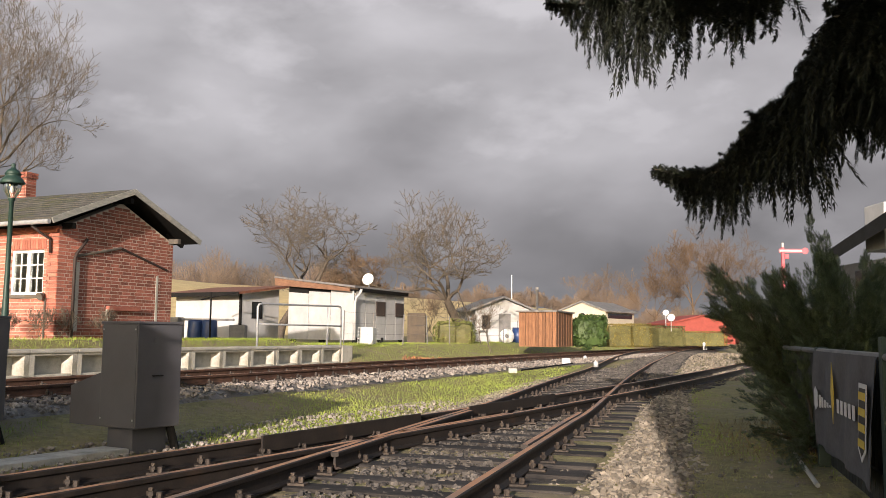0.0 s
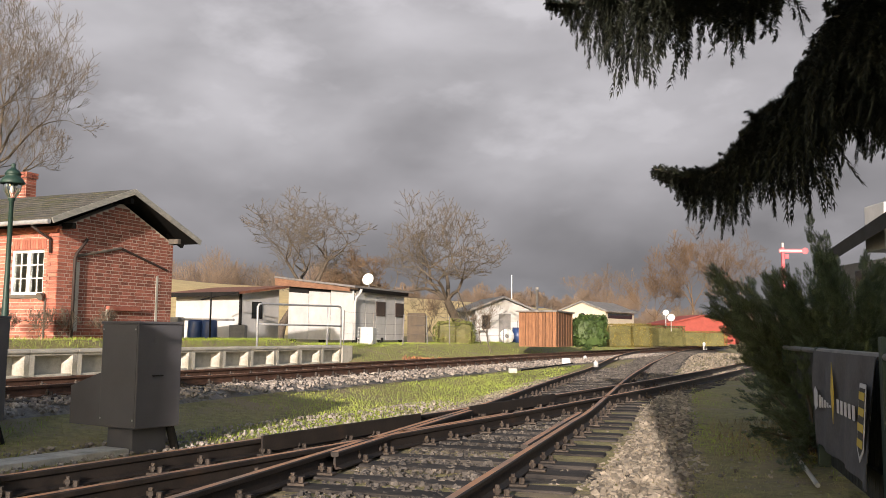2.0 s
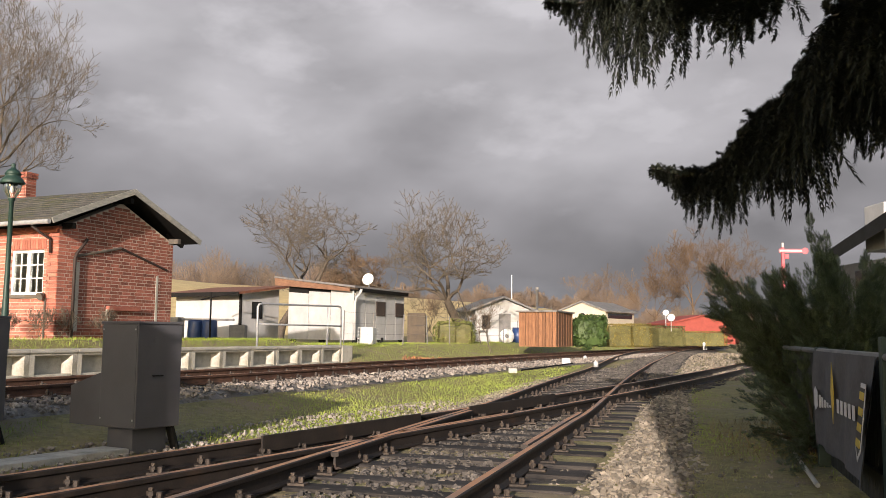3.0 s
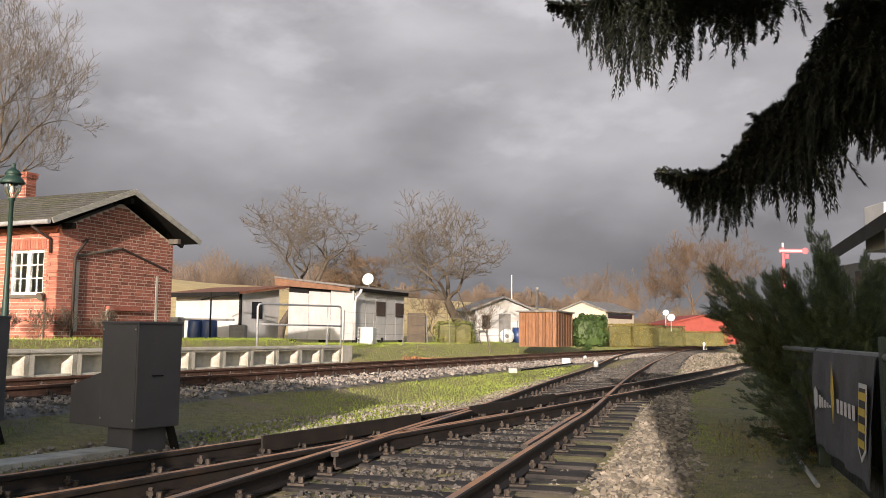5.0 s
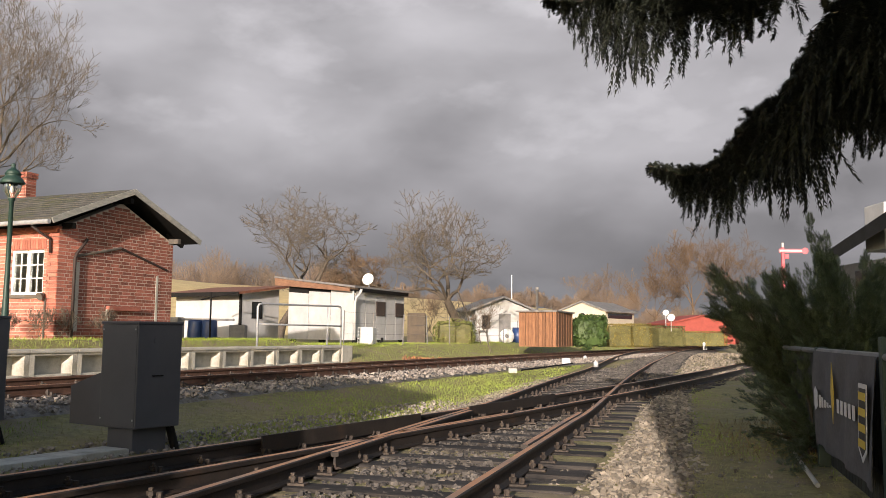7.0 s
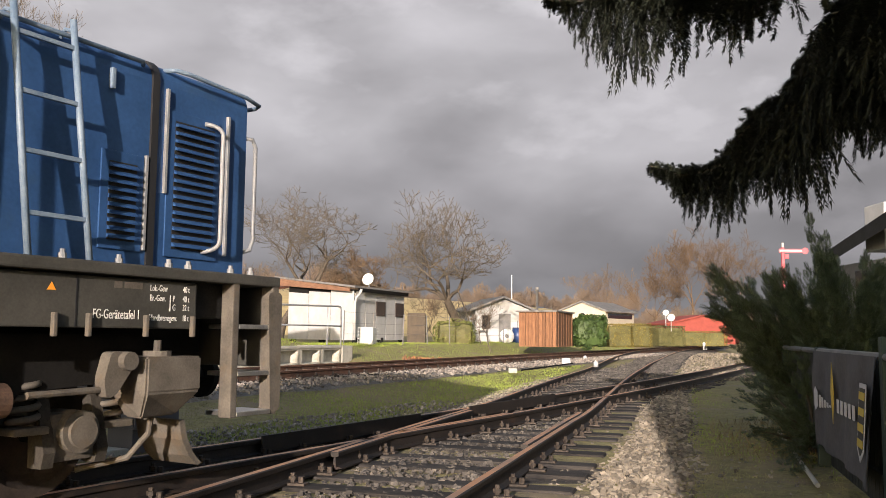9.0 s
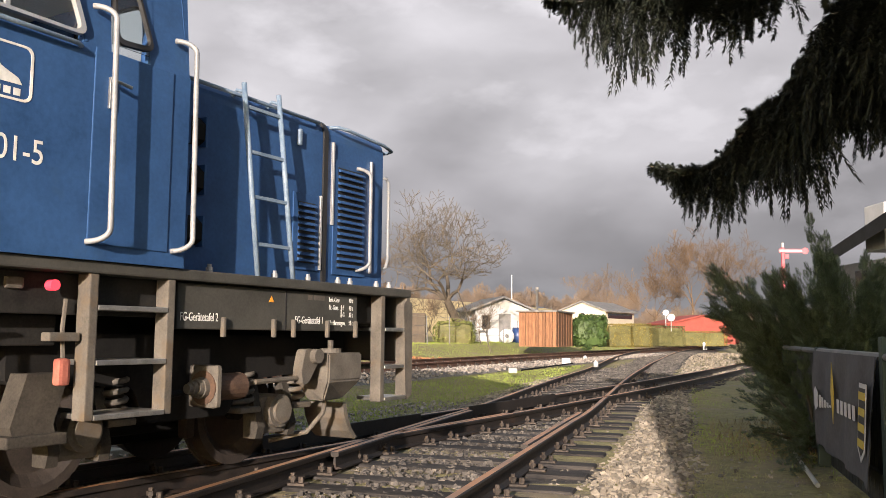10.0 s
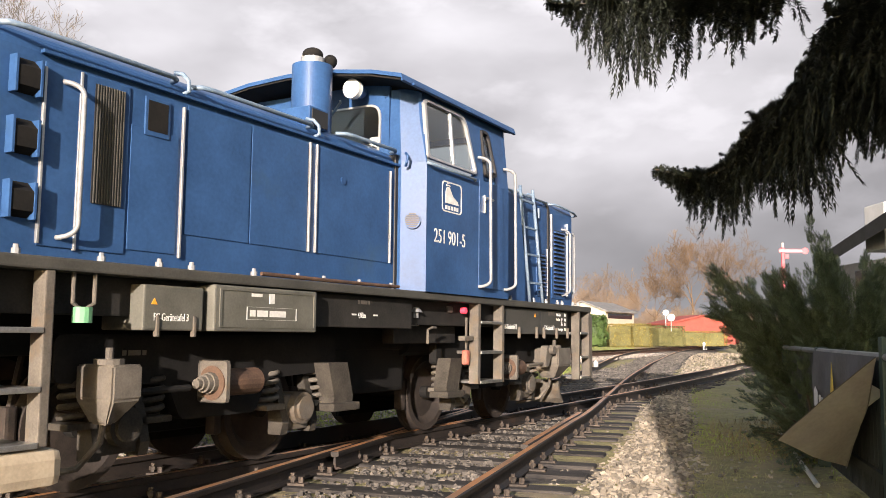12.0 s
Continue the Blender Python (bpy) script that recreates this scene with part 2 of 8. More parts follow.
    l.new(rng.outputs["Result"], mul.inputs["B"])
    l.new(mul.outputs["Result"], em.inputs["Color"])
    em.inputs["Strength"].default_value = 0.86
    l.new(em.outputs[0], out.inputs["Surface"])
    return m


cm = bmesh.new()
rows = []
for j in range(13):
    e = -2 + j * 7.3
    rows.append([cm.verts.new((1000 * math.sin(radians(a)) * (math.cos(radians(e)) if e > 40 else 1), 1000 * math.cos(radians(a)) * (math.cos(radians(e)) if e > 40 else 1), 1000 * (math.sin(radians(e)) / (math.cos(radians(e)) if e <= 40 else 1)))) for a in range(-100, 101, 5)])
rows = rows[:6]
for a, b in zip(rows, rows[1:]):
    for i in range(len(a) - 1):
        cm.faces.new((a[i], a[i + 1], b[i + 1], b[i]))
clouds = tagged(part("backdrop", cm, cloud_material(), smooth=True), "grey broken winter cloud over a slate horizon", "sky", kind="structure")


def many(name, verts, faces, places, mat, parent=None, turns=None):
    """One joined mesh of many copies of a small shape. places: N x 4 x 4."""
    v = np.asarray(verts, dtype=np.float64)
    P = np.asarray(places, dtype=np.float64)
    co = np.einsum("nij,vj->nvi", P[:, :3, :3], v) + P[:, None, :3, 3]
    n, k = len(P), len(v)
    tot = np.array([len(f) for f in faces])
    idx = np.concatenate([np.array(f) for f in faces])
    idx = (idx[None, :] + (np.arange(n) * k)[:, None]).ravel()
    tots = np.tile(tot, n)
    me = bpy.data.meshes.new(name)
    me.vertices.add(n * k)
    me.vertices.foreach_set("co", co.ravel().astype(np.float32))
    me.loops.add(len(idx))
    me.loops.foreach_set("vertex_index", idx.astype(np.int32))
    me.polygons.add(len(tots))
    me.polygons.foreach_set("loop_start", np.concatenate([[0], np.cumsum(tots)[:-1]]).astype(np.int32))
    me.update(calc_edges=True)
    me.validate()
    me.polygons.foreach_set("use_smooth", np.zeros(len(me.polygons), dtype=bool))
    me.materials.append(mat)
    ob = new(name, me)
    ob.parent = parent
    return ob


def spots(xyz, size, rng, flat=1.0, upright=False, tilt=0.5, along=None):
    """Poses at points with random turn; size is an array of scales."""
    n = len(xyz)
    a = rng.uniform(0, math.tau, n)
    if upright:
        b, c = rng.normal(0, tilt, n), rng.normal(0, tilt, n)
    else:
        b, c = rng.uniform(0, math.tau, n), rng.uniform(0, math.tau, n)
    ca, sa, cb, sb, cc, sc = np.cos(a), np.sin(a), np.cos(b), np.sin(b), np.cos(c), np.sin(c)
    Rz = np.zeros((n, 3, 3)); Rx = Rz.copy(); Ry = Rz.copy()
    Rz[:, 0, 0], Rz[:, 0, 1], Rz[:, 1, 0], Rz[:, 1, 1], Rz[:, 2, 2] = ca, -sa, sa, ca, 1
    Rx[:, 1, 1], Rx[:, 1, 2], Rx[:, 2, 1], Rx[:, 2, 2], Rx[:, 0, 0] = cb, -sb, sb, cb, 1
    Ry[:, 0, 0], Ry[:, 0, 2], Ry[:, 2, 0], Ry[:, 2, 2], Ry[:, 1, 1] = cc, sc, -sc, cc, 1
    R = Rx @ Ry @ Rz
    S = np.asarray(size).reshape(n, -1)
    if S.shape[1] == 1:
        S = np.repeat(S, 3, 1)
    M = np.zeros((n, 4, 4))
    M[:, :3, :3] = R * S[:, None, :]
    M[:, 2, :3] *= flat
    M[:, :3, 3] = xyz
    M[:, 3, 3] = 1
    return M


RNG = np.random.default_rng(7)
M_BALLAST_DARK = material("oily_turnout_ballast", (0.03, 0.027, 0.024), (0.13, 0.115, 0.10), 4, 0.85, 0, 0.3, 40, island_shade=0.5)
M_BALLAST_FAR = material("pinkish_grey_ballast", (0.13, 0.11, 0.095), (0.33, 0.295, 0.26), 3, 0.9, 0, 0.3, 40, island_shade=0.4)
M_BED = material("dark_ballast_bed", (0.018, 0.016, 0.014), (0.07, 0.06, 0.05), 14, 0.95, 0, 0.8, 60, bump_depth=0.03)
M_BED_FAR = material("grey_ballast_bed", (0.09, 0.078, 0.068), (0.28, 0.25, 0.22), 14, 0.95, 0, 0.8, 60, bump_depth=0.03)
M_GRASS = material("winter_grass_blades", (0.15, 0.145, 0.04), (0.30, 0.275, 0.095), 0.6, 0.7, 0, 0, 5, patch=(0.20, 0.17, 0.075), patch_scale=0.7, patch_at=0.56, island_shade=0.35)
M_LAWN = material("bright_green_grass_blades", (0.14, 0.19, 0.022), (0.30, 0.36, 0.058), 0.7, 0.7, 0, 0, 5, patch=(0.17, 0.17, 0.06), patch_scale=0.5, patch_at=0.62, island_shade=0.3)
M_STRAW = material("dry_straw_stalks", (0.15, 0.115, 0.05), (0.28, 0.22, 0.11), 1, 0.8, 0, 0, 5, island_shade=0.3)
M_FIELD = material("stubble_field", (0.34, 0.26, 0.12), (0.54, 0.43, 0.22), 0.5, 0.95, 0, 0.3, 6, stretch=(1, 5, 1))
M_BARK = material("grey_brown_bark", (0.045, 0.037, 0.029), (0.125, 0.10, 0.075), 7, 0.9, 0, 0.5, 40)
M_TWIG = material("brown_winter_twigs", (0.065, 0.052, 0.038), (0.155, 0.125, 0.09), 3, 0.9, 0, 0, 20)
M_TWIGRED = material("russet_winter_twigs", (0.085, 0.055, 0.034), (0.17, 0.115, 0.072), 0.5, 0.9, 0, 0, 4)
M_TWIGFAR = material("far_wood_twigs", (0.11, 0.08, 0.06), (0.20, 0.15, 0.11), 0.2, 0.95, 0, 0, 2)


# ---- ground: one sheet, falling from the far track and the platform towards the points ----
def ground_z(x, y):
    q = beside_far(x, y)
    z = rise(x, y) - 0.17
    if q < -1.5:
        if (x - FAR0.x) * math.sin(FARH) + (y - FAR0.y) * math.cos(FARH) < 13.4:
            k = min(1, max(0, (-3.0 - q) / 1.6))
            z += 0.66 * k * k * (3 - 2 * k)
        else:
            k = min(1, (-1.5 - q) / 3.2)
            z += 0.5 * k * k * (3 - 2 * k)
    far = max(0.0, y - 75)
    z += min(far * 0.03, 1.5)
    if 3 < y < 30:
        z += 0.02 * noise.noise(Vector((x * 0.9, y * 0.9, 0)))
    return z


def sheet(name, xs, ys, fz, mat, label, category):
    bm = bmesh.new()
    grid = [[bm.verts.new((x, y, fz(x, y))) for x in xs] for y in ys]
    for j in range(len(ys) - 1):
        for i in range(len(xs) - 1):
            bm.faces.new((grid[j][i], grid[j][i + 1], grid[j + 1][i + 1], grid[j + 1][i]))
    return tagged(part(name, bm, mat, smooth=True), label, category, kind="structure")


sheet("ground", [-1500, -700, -400, -200, -120, -80, -60] + [x * 0.5 for x in range(-100, 101)] + [60, 80, 120, 200, 400, 700, 1500],
      [-300, -100, -40, -20, -10] + [y * 0.5 for y in range(-12, 160)] + [90, 100, 120, 150, 200, 300, 500, 900, 2000], ground_z, M_GROUND, "mossy winter grass and soil beside the tracks", "ground")

# stubble field on the rise behind the gardens
fm = bmesh.new()
prev = None
for i in range(41):
    x = -75 + i * 2.25
    base, top = 0.8, 8.3 - (x + 38) * 0.068 + 0.25 * noise.noise(Vector((x * 0.08, 3, 0)))
    row = [fm.verts.new((x * 0.72, 82, base)), fm.verts.new((x * 0.86, 100, base + (top - base) * 0.62)), fm.verts.new((x, 120, top)), fm.verts.new((x * 1.2, 150, top - 0.5))]
    if prev:
        for k in range(3):
            fm.faces.new((prev[k], row[k], row[k + 1], prev[k + 1]))
    prev = row
tagged(part("field", fm, M_FIELD, smooth=True), "yellow stubble field on a low rise", "field", kind="structure")


# ---- rails ----
RAIL = [(-0.0625, -0.14), (-0.0625, -0.128), (-0.012, -0.115), (-0.008, -0.045), (-0.033, -0.036), (-0.035, -0.008), (-0.026, 0.0), (0.026, 0.0), (0.035, -0.008), (0.033, -0.036), (0.008, -0.045), (0.012, -0.115), (0.0625, -0.128), (0.0625, -0.14)]


def sweep_rail(pts, parent, name="rail", prof=RAIL, mats=None, lift=0.0, head=(6,)):
    bm = bmesh.new()
    rows = []
    for i, p in enumerate(pts):
        d = pts[min(i + 1, len(pts) - 1)] - pts[max(i - 1, 0)]
        d.z = 0
        d.normalize()
        side = Vector((d.y, -d.x, 0))
        z = rise(p.x, p.y) + lift
        rows.append([bm.verts.new((p.x + side.x * a, p.y + side.y * a, z + b)) for a, b in prof])
    k = len(prof)
    for a, b in zip(rows, rows[1:]):
        for i in range(k):
            f = bm.faces.new((a[i], b[i], b[(i + 1) % k], a[(i + 1) % k]))
            f.material_index = 1 if i in head else 0
    bm.faces.new(rows[0]), bm.faces.new(rows[-1][::-1])
    bmesh.ops.recalc_face_normals(bm, faces=bm.faces)
    return part(name, bm, mats or [M_RAIL, M_RAILTOP], parent)


S_RIGHT = spline([(-1.35, 0.5, 0), (0.05, 5.16, 0), (1.33, 9.45, 0), (2.05, 11.9, 0), (3.85, 18.77, 0), (5.72, 25.5, 0), (8.75, 35.8, 0), (13.1, 48.66, 0), (19.1, 63.6, 0), (28, 84, 0)], 0.25)
S_LEFT = on_line(S_RIGHT, -1.505)
S_MID = on_line(S_RIGHT, -0.7525)
N_MID = [narrow(s * 0.25)[0] for s in range(-44, 150)]
N_RIGHT, N_LEFT = on_line(N_MID, 0.405), on_line(N_MID, -0.405)
F_MID = [Vector((FAR0.x + s * 0.5 * math.sin(FARH), FAR0.y + s * 0.5 * math.cos(FARH), 0)) for s in range(-40, 130)]

track = thing("railway_track", "mixed gauge points with rusty rails on dark tarred sleepers", "railway track", kind="structure")
far_track = thing("railway_track", "rust-brown standard gauge track on pale ballast beside the platform", "railway track", kind="structure")
sweep_rail(S_RIGHT, track)
sweep_rail(S_LEFT, track)


def nearest(p, line):
    return min(line, key=lambda q: (q - p).length_squared)


def cut(line, lo, hi):
    return [p for p in line if lo <= p.y <= hi]


sweep_rail(cut(N_RIGHT, -5, 40), track)
sweep_rail(cut(N_LEFT, -5, 40), track)
for off in (-0.7525, 0.7525):
    sweep_rail(on_line(F_MID, off), far_track, mats=[M_RAILRUST, M_RAILTOP])
CHECK = [(-0.012, -0.13), (-0.012, 0.012), (0.012, 0.012), (0.012, -0.13)]
# guard plates and check rails of the crossing
sweep_rail(cut(on_line(N_MID, -0.405 + 0.085), 7.8, 10.4), track, "guard_plate", CHECK, [M_RAIL, M_RAIL], 0.02)
sweep_rail(cut(on_line(N_MID, -0.405 + 0.085), 11.2, 14.2), track, "guard_plate", CHECK, [M_RAIL, M_RAIL], 0.02)
sweep_rail(cut(on_line(S_RIGHT, -0.085), 7.6, 11.2), track, "check_rail", mats=[M_RAIL, M_RAILTOP])
sweep_rail(cut(on_line(S_LEFT, 0.075), 7.0, 11.2), track, "wing_rail", mats=[M_RAIL, M_RAILTOP], lift=-0.002)
sweep_rail(cut(on_line(N_RIGHT, -0.075), 8.6, 11.0), track, "wing_rail", mats=[M_RAIL, M_RAILTOP], lift=-0.002)

# sleepers: long timbers under the points, each laid square to the through track
timber = box(-0.5, 0.5, -0.12, 0.12, -0.15, 0.0, 0.015).copy()
tmesh = bpy.data.meshes.new("sleeper")
timber.to_mesh(tmesh)
tmesh.materials.append(M_SLEEPER)
rs = random.Random(4)
clipm = bmesh.new()
add_box(clipm, -0.075, 0.075, -0.05, 0.05, 0.0, 0.018, 0.004)
add_rod(clipm, (-0.035, 0, 0.018), (-0.035, 0, 0.085), 0.017, 6)
add_rod(clipm, (-0.035, 0, 0.035), (-0.035, 0, 0.062), 0.03, 6)
add_rod(clipm, (0.03, 0, 0.018), (0.03, 0, 0.06), 0.022, 6)
fast = bpy.data.meshes.new("rail_fastening")
clipm.to_mesh(fast)
clipm.free()
M_CLIP = material("rusty_oily_fastening", (0.022, 0.018, 0.015), (0.075, 0.058, 0.046), 20, 0.7, 0.2, 0.2, 80, random_shade=0.4)
fast.materials.append(M_CLIP)


def sleeper(c, d, lo, hi, parent, z):
    ob = new("sleeper", tmesh)
    ob.parent = parent
    side = Vector((d.y, -d.x, 0))
    m = c + side * (lo + hi) / 2
    ob.matrix_basis = Matrix.Translation((m.x, m.y, z - 0.145 + rs.uniform(-0.006, 0.004))) @ pose(0, 0, 0, 0, 0, math.degrees(math.atan2(side.y, side.x)) + rs.uniform(-1, 1)) @ Matrix.Diagonal((hi - lo, rs.uniform(0.9, 1.05), 1, 1))


def fasten(p, d, parent, z):
    for s in (-1, 1):
        ob = new("rail_fastening", fast)
        ob.parent = parent
        ob.matrix_basis = Matrix.Translation((p.x + d.y * s * 0.115, p.y - d.x * s * 0.115, z - 0.143)) @ pose(0, 0, 0, 0, 0, math.degrees(math.atan2(-d.x * s, d.y * s)))


along = 0.0
step = 0.62
last = S_MID[0]
for i in range(1, len(S_MID)):
    along += (S_MID[i] - last).length
    last = S_MID[i]
    if along < step:
        continue
    along -= step
    p = S_MID[i]
    d = (S_MID[min(i + 1, len(S_MID) - 1)] - S_MID[i - 1]).normalized()
    side = Vector((d.y, -d.x, 0))
    lo, hi = -1.28, 1.28
    extra = []
    for line in (N_LEFT, N_RIGHT):
        q = min(line, key=lambda r: abs((r - p).dot(d)))
        o = (q - p).dot(side)
        if abs((q - p).dot(d)) < 0.3 and -3.7 < o < 2.6:
            lo, hi = min(lo, o - 0.45), max(hi, o + 0.45)
            extra.append(q)
    z = rise(p.x, p.y)
    sleeper(p, d, lo, hi, track, z)
    if p.y < 26:
        for q in [p + side * 0.7525, p - side * 0.7525] + (extra if p.y < 20 else []):
            fasten(q, d, track, z)
# narrow track's own sleepers either side of the points
for i, p in enumerate(N_MID):
    if i % 3 == 0 and i > 0:
        d = (N_MID[i] - N_MID[i - 1]).normalized()
        near = nearest(p, S_MID)
        if (near - p).length > 3.0 and p.y < 45 and (p.y < 3.2 or p.y > 16):
            sleeper(p, d, -0.75, 0.75, track, rise(p.x, p.y))
for i, p in enumerate(F_MID):
    d = Vector((math.sin(FARH), math.cos(FARH), 0))
    q = Vector((FAR0.x + (i - 40) * 0.62 * d.x, FAR0.y + (i - 40) * 0.62 * d.y, 0))
    if q.y < 55:
        sleeper(q, d, -1.28, 1.28, far_track, 0.27)
        if q.y < 34:
            for s in (-0.7525, 0.7525):
                fasten(q + Vector((d.y, -d.x, 0)) * s, d, far_track, 0.27)


# ballast beds and loose stones
def bed(name, mid, lo, hi, mat, label, drop=0.02, y1=60):
    bm = bmesh.new()
    prev = None
    for i, p in enumerate(mid):
        if p.y > y1:
            break
        d = (mid[min(i + 1, len(mid) - 1)] - mid[max(i - 1, 0)]).normalized()
        side = Vector((d.y, -d.x, 0))
        row = []
        for o, dz in ((lo - 0.4, -0.26), (lo, -drop), (0, -drop), (hi, -drop), (hi + 0.4, -0.26)):
            q = p + side * o
            row.append(bm.verts.new((q.x, q.y, rise(p.x, p.y) - 0.145 + dz + 0.012 * noise.noise(q * 2))))
        if prev:
            for a in range(4):
                bm.faces.new((prev[a], row[a], row[a + 1], prev[a + 1]))
        prev = row
    return tagged(part(name, bm, mat, smooth=True), label, "ballast", kind="structure")


bed("ballast_bed", S_MID, -1.35, 1.75, M_BED, "dark oily ballast bed under the points", 0.03)
bed("ballast_bed", N_MID, -0.95, 0.95, M_BED, "dark oily ballast bed of the narrow track", 0.036, 42)
bed("ballast_bed", F_MID, -1.35, 1.7, M_BED_FAR, "pale ballast bed of the far track", 0.03, 75)

t = (1 + 5 ** 0.5) / 2
ICO_V = np.array([(-1, t, 0), (1, t, 0), (-1, -t, 0), (1, -t, 0), (0, -1, t), (0, 1, t), (0, -1, -t), (0, 1, -t), (t, 0, -1), (t, 0, 1), (-t, 0, -1), (-t, 0, 1)]) / 1.9
ICO_F = [(0, 11, 5), (0, 5, 1), (0, 1, 7), (0, 7, 10), (0, 10, 11), (1, 5, 9), (5, 11, 4), (11, 10, 2), (10, 7, 6), (7, 1, 8), (3, 9, 4), (3, 4, 2), (3, 2, 6), (3, 6, 8), (3, 8, 9), (4, 9, 5), (2, 4, 11), (6, 2, 10), (8, 6, 7), (9, 8, 1)]
STONE_V = np.array([(-1, -0.8, -0.7), (0.9, -1, -0.6), (1, 0.8, -0.8), (-0.8, 1, -0.6), (-0.7, -0.6, 0.6), (0.5, -0.8, 0.8), (0.8, 0.6, 0.5), (-0.4, 0.8, 0.9)]) * 0.62
STONE_F = [(0, 3, 2, 1), (4, 5, 6), (4, 6, 7), (0, 1, 5, 4), (1, 2, 6, 5), (2, 3, 7, 6), (3, 0, 4, 7)]


def stones(name, mid, lo, hi, y0, y1, count, size, mat, label, zoff=-0.15, far_grow=True, keep=None):
    idx = [i for i, p in enumerate(mid) if y0 <= p.y <= y1]
    w = RNG.random(count) ** 1.5
    ii = np.array(idx)[(w * (len(idx) - 1)).astype(int)]
    P = np.array([mid[i][:] for i in range(len(mid))])
    D = np.gradient(P, axis=0)
    D /= np.linalg.norm(D, axis=1)[:, None]
    o = RNG.uniform(lo, hi, count)
    jit = RNG.uniform(-0.13, 0.13, count)
    x = P[ii, 0] + D[ii, 1] * o + D[ii, 0] * jit
    y = P[ii, 1] - D[ii, 0] * o + D[ii, 1] * jit
    s = size * RNG.uniform(0.55, 1.35, count)
    edge = np.minimum(o - lo, hi - o)
    z = np.array([rise(a, b) for a, b in zip(P[ii, 0], P[ii, 1])]) + zoff + s * 0.25 - np.clip(0.3 - edge, 0, 0.3) * 0.16
    sc = s[:, None] * RNG.uniform(0.6, 1.2, (count, 3))
    ob = many(name, STONE_V, STONE_F, spots(np.stack([x, y, z], 1), sc, RNG, 0.85), mat)
    return tagged(ob, label, "ballast", kind="stuff")


stones("ballast", S_MID, 1.22, 2.2, 3.5, 24, 8000, 0.042, M_BALLAST, "pale grey and buff loose ballast stones", -0.165)
stones("ballast", S_MID, 0.82, 1.3, 3.5, 24, 2200, 0.038, M_BALLAST, "buff ballast stones between the sleeper ends", -0.19)
stones("ballast", S_MID, -0.72, 0.74, 3.5, 22, 6500, 0.036, M_BALLAST_DARK, "dark oily ballast stones between sleepers", -0.172)
stones("ballast", N_MID, -0.75, 0.75, 3.0, 30, 3500, 0.034, M_BALLAST_DARK, "dark ballast stones in the narrow track", -0.178)
stones("ballast", S_MID, -1.75, -0.8, 11.5, 30, 4000, 0.042, M_BALLAST, "loose ballast beside the points", -0.17)
stones("ballast", F_MID, -2.0, 2.05, 8, 46, 15000, 0.046, M_BALLAST_FAR, "pinkish grey ballast of the far track", -0.165)
stones("ballast", S_MID, -1.5, 1.7, 22, 50, 14000, 0.06, M_BALLAST_DARK, "dark ballast of the curving far points", -0.17)
stones("ballast", N_MID, -0.9, 0.9, 17, 33, 2500, 0.045, M_BALLAST_DARK, "dark ballast of the narrow track", -0.175)
stones("gravel", N_MID, -2.6, -0.9, 4, 14, 2200, 0.03, M_BALLAST_FAR, "scattered gravel in thin grass", -0.155)
stones("gravel", S_MID, 2.0, 4.2, 4, 12, 700, 0.022, M_BALLAST, "scattered gravel on the trodden path", -0.172)

stones("ballast", S_MID, 1.7, 4.0, 24, 50, 2600, 0.05, M_BALLAST, "pale gravel between the diverging tracks", -0.17)

# grass as blades
BLADE_V = [(-0.05, 0, 0), (0.05, 0, 0), (0.03, 0.12, 0.6), (0.0, 0.32, 1.0)]
BLADE_F = [(0, 1, 2), (0, 2, 3)]


def grass(name, x, y, height, mat, label, tilt=0.35, z=None):
    n = len(x)
    zz = np.array([ground_z(a, b) for a, b in zip(x, y)]) - 0.004 if z is None else z
    h = height * RNG.uniform(0.5, 1.3, n)
    sc = np.stack([np.minimum(h * 1.2, 0.10), h, h], 1)
    return tagged(many(name, BLADE_V, BLADE_F, spots(np.stack([x, y, zz], 1), sc, RNG, 1, True, tilt), mat), label, "grass", kind="stuff")


def between(n, q0, q1, y0, y1, power=1.6):
    """Random points in a strip beside the far track's axis."""
    q = RNG.uniform(q0, q1, n)
    yy = y0 + (y1 - y0) * RNG.random(n) ** power
    s = (yy - FAR0.y + q * math.sin(FARH)) / math.cos(FARH)
    return FAR0.x + s * math.sin(FARH) + q * math.cos(FARH), yy


def off_track(x, y):
    """Keep clear of the points' own ballast: lateral place left of both near tracks."""
    sx = (x - 0.05) - (y - 5.16) * 0.285
    nl = (x + NOFF * math.cos(NHEAD)) * math.cos(NHEAD) - (y - NOFF * math.sin(NHEAD)) * math.sin(NHEAD)
    return (nl < -0.95) & (sx < -2.2)


x, y = between(85000, 2.0, 6.5, 6, 30)
k = off_track(x, y)
x, y = x[k], y[k]
g = (np.array([noise.noise(Vector((a * 0.5, b * 0.35, 2))) for a, b in zip(x, y)]) + (y - 13) * 0.06) > RNG.uniform(-0.35, 0.3, len(x))
grass("grass", x[g], y[g], 0.055, M_LAWN, "short bright green grass between the tracks", 0.5)
grass("grass", x[~g], y[~g], 0.035, M_GRASS, "thin yellowed grass between the tracks", 0.6)
x, y = between(34000, -7.5, -2.2, 22, 58, 1.1)
grass("grass", x, y, 0.06, M_LAWN, "green verge grass beyond the far track", 0.4)
x, y = between(9000, -4.9, -3.9, 10, 30, 1.2)
grass("grass", x, y, 0.07, M_LAWN, "green grass behind the platform", 0.4)
x = RNG.uniform(1.7, 5.5, 40000)
y = 4.2 + 16 * RNG.random(40000) ** 1.7
sx = (x - 0.05) - (y - 5.16) * 0.285
fx = x - (2.62 + (y - 5.3) * 0.28)
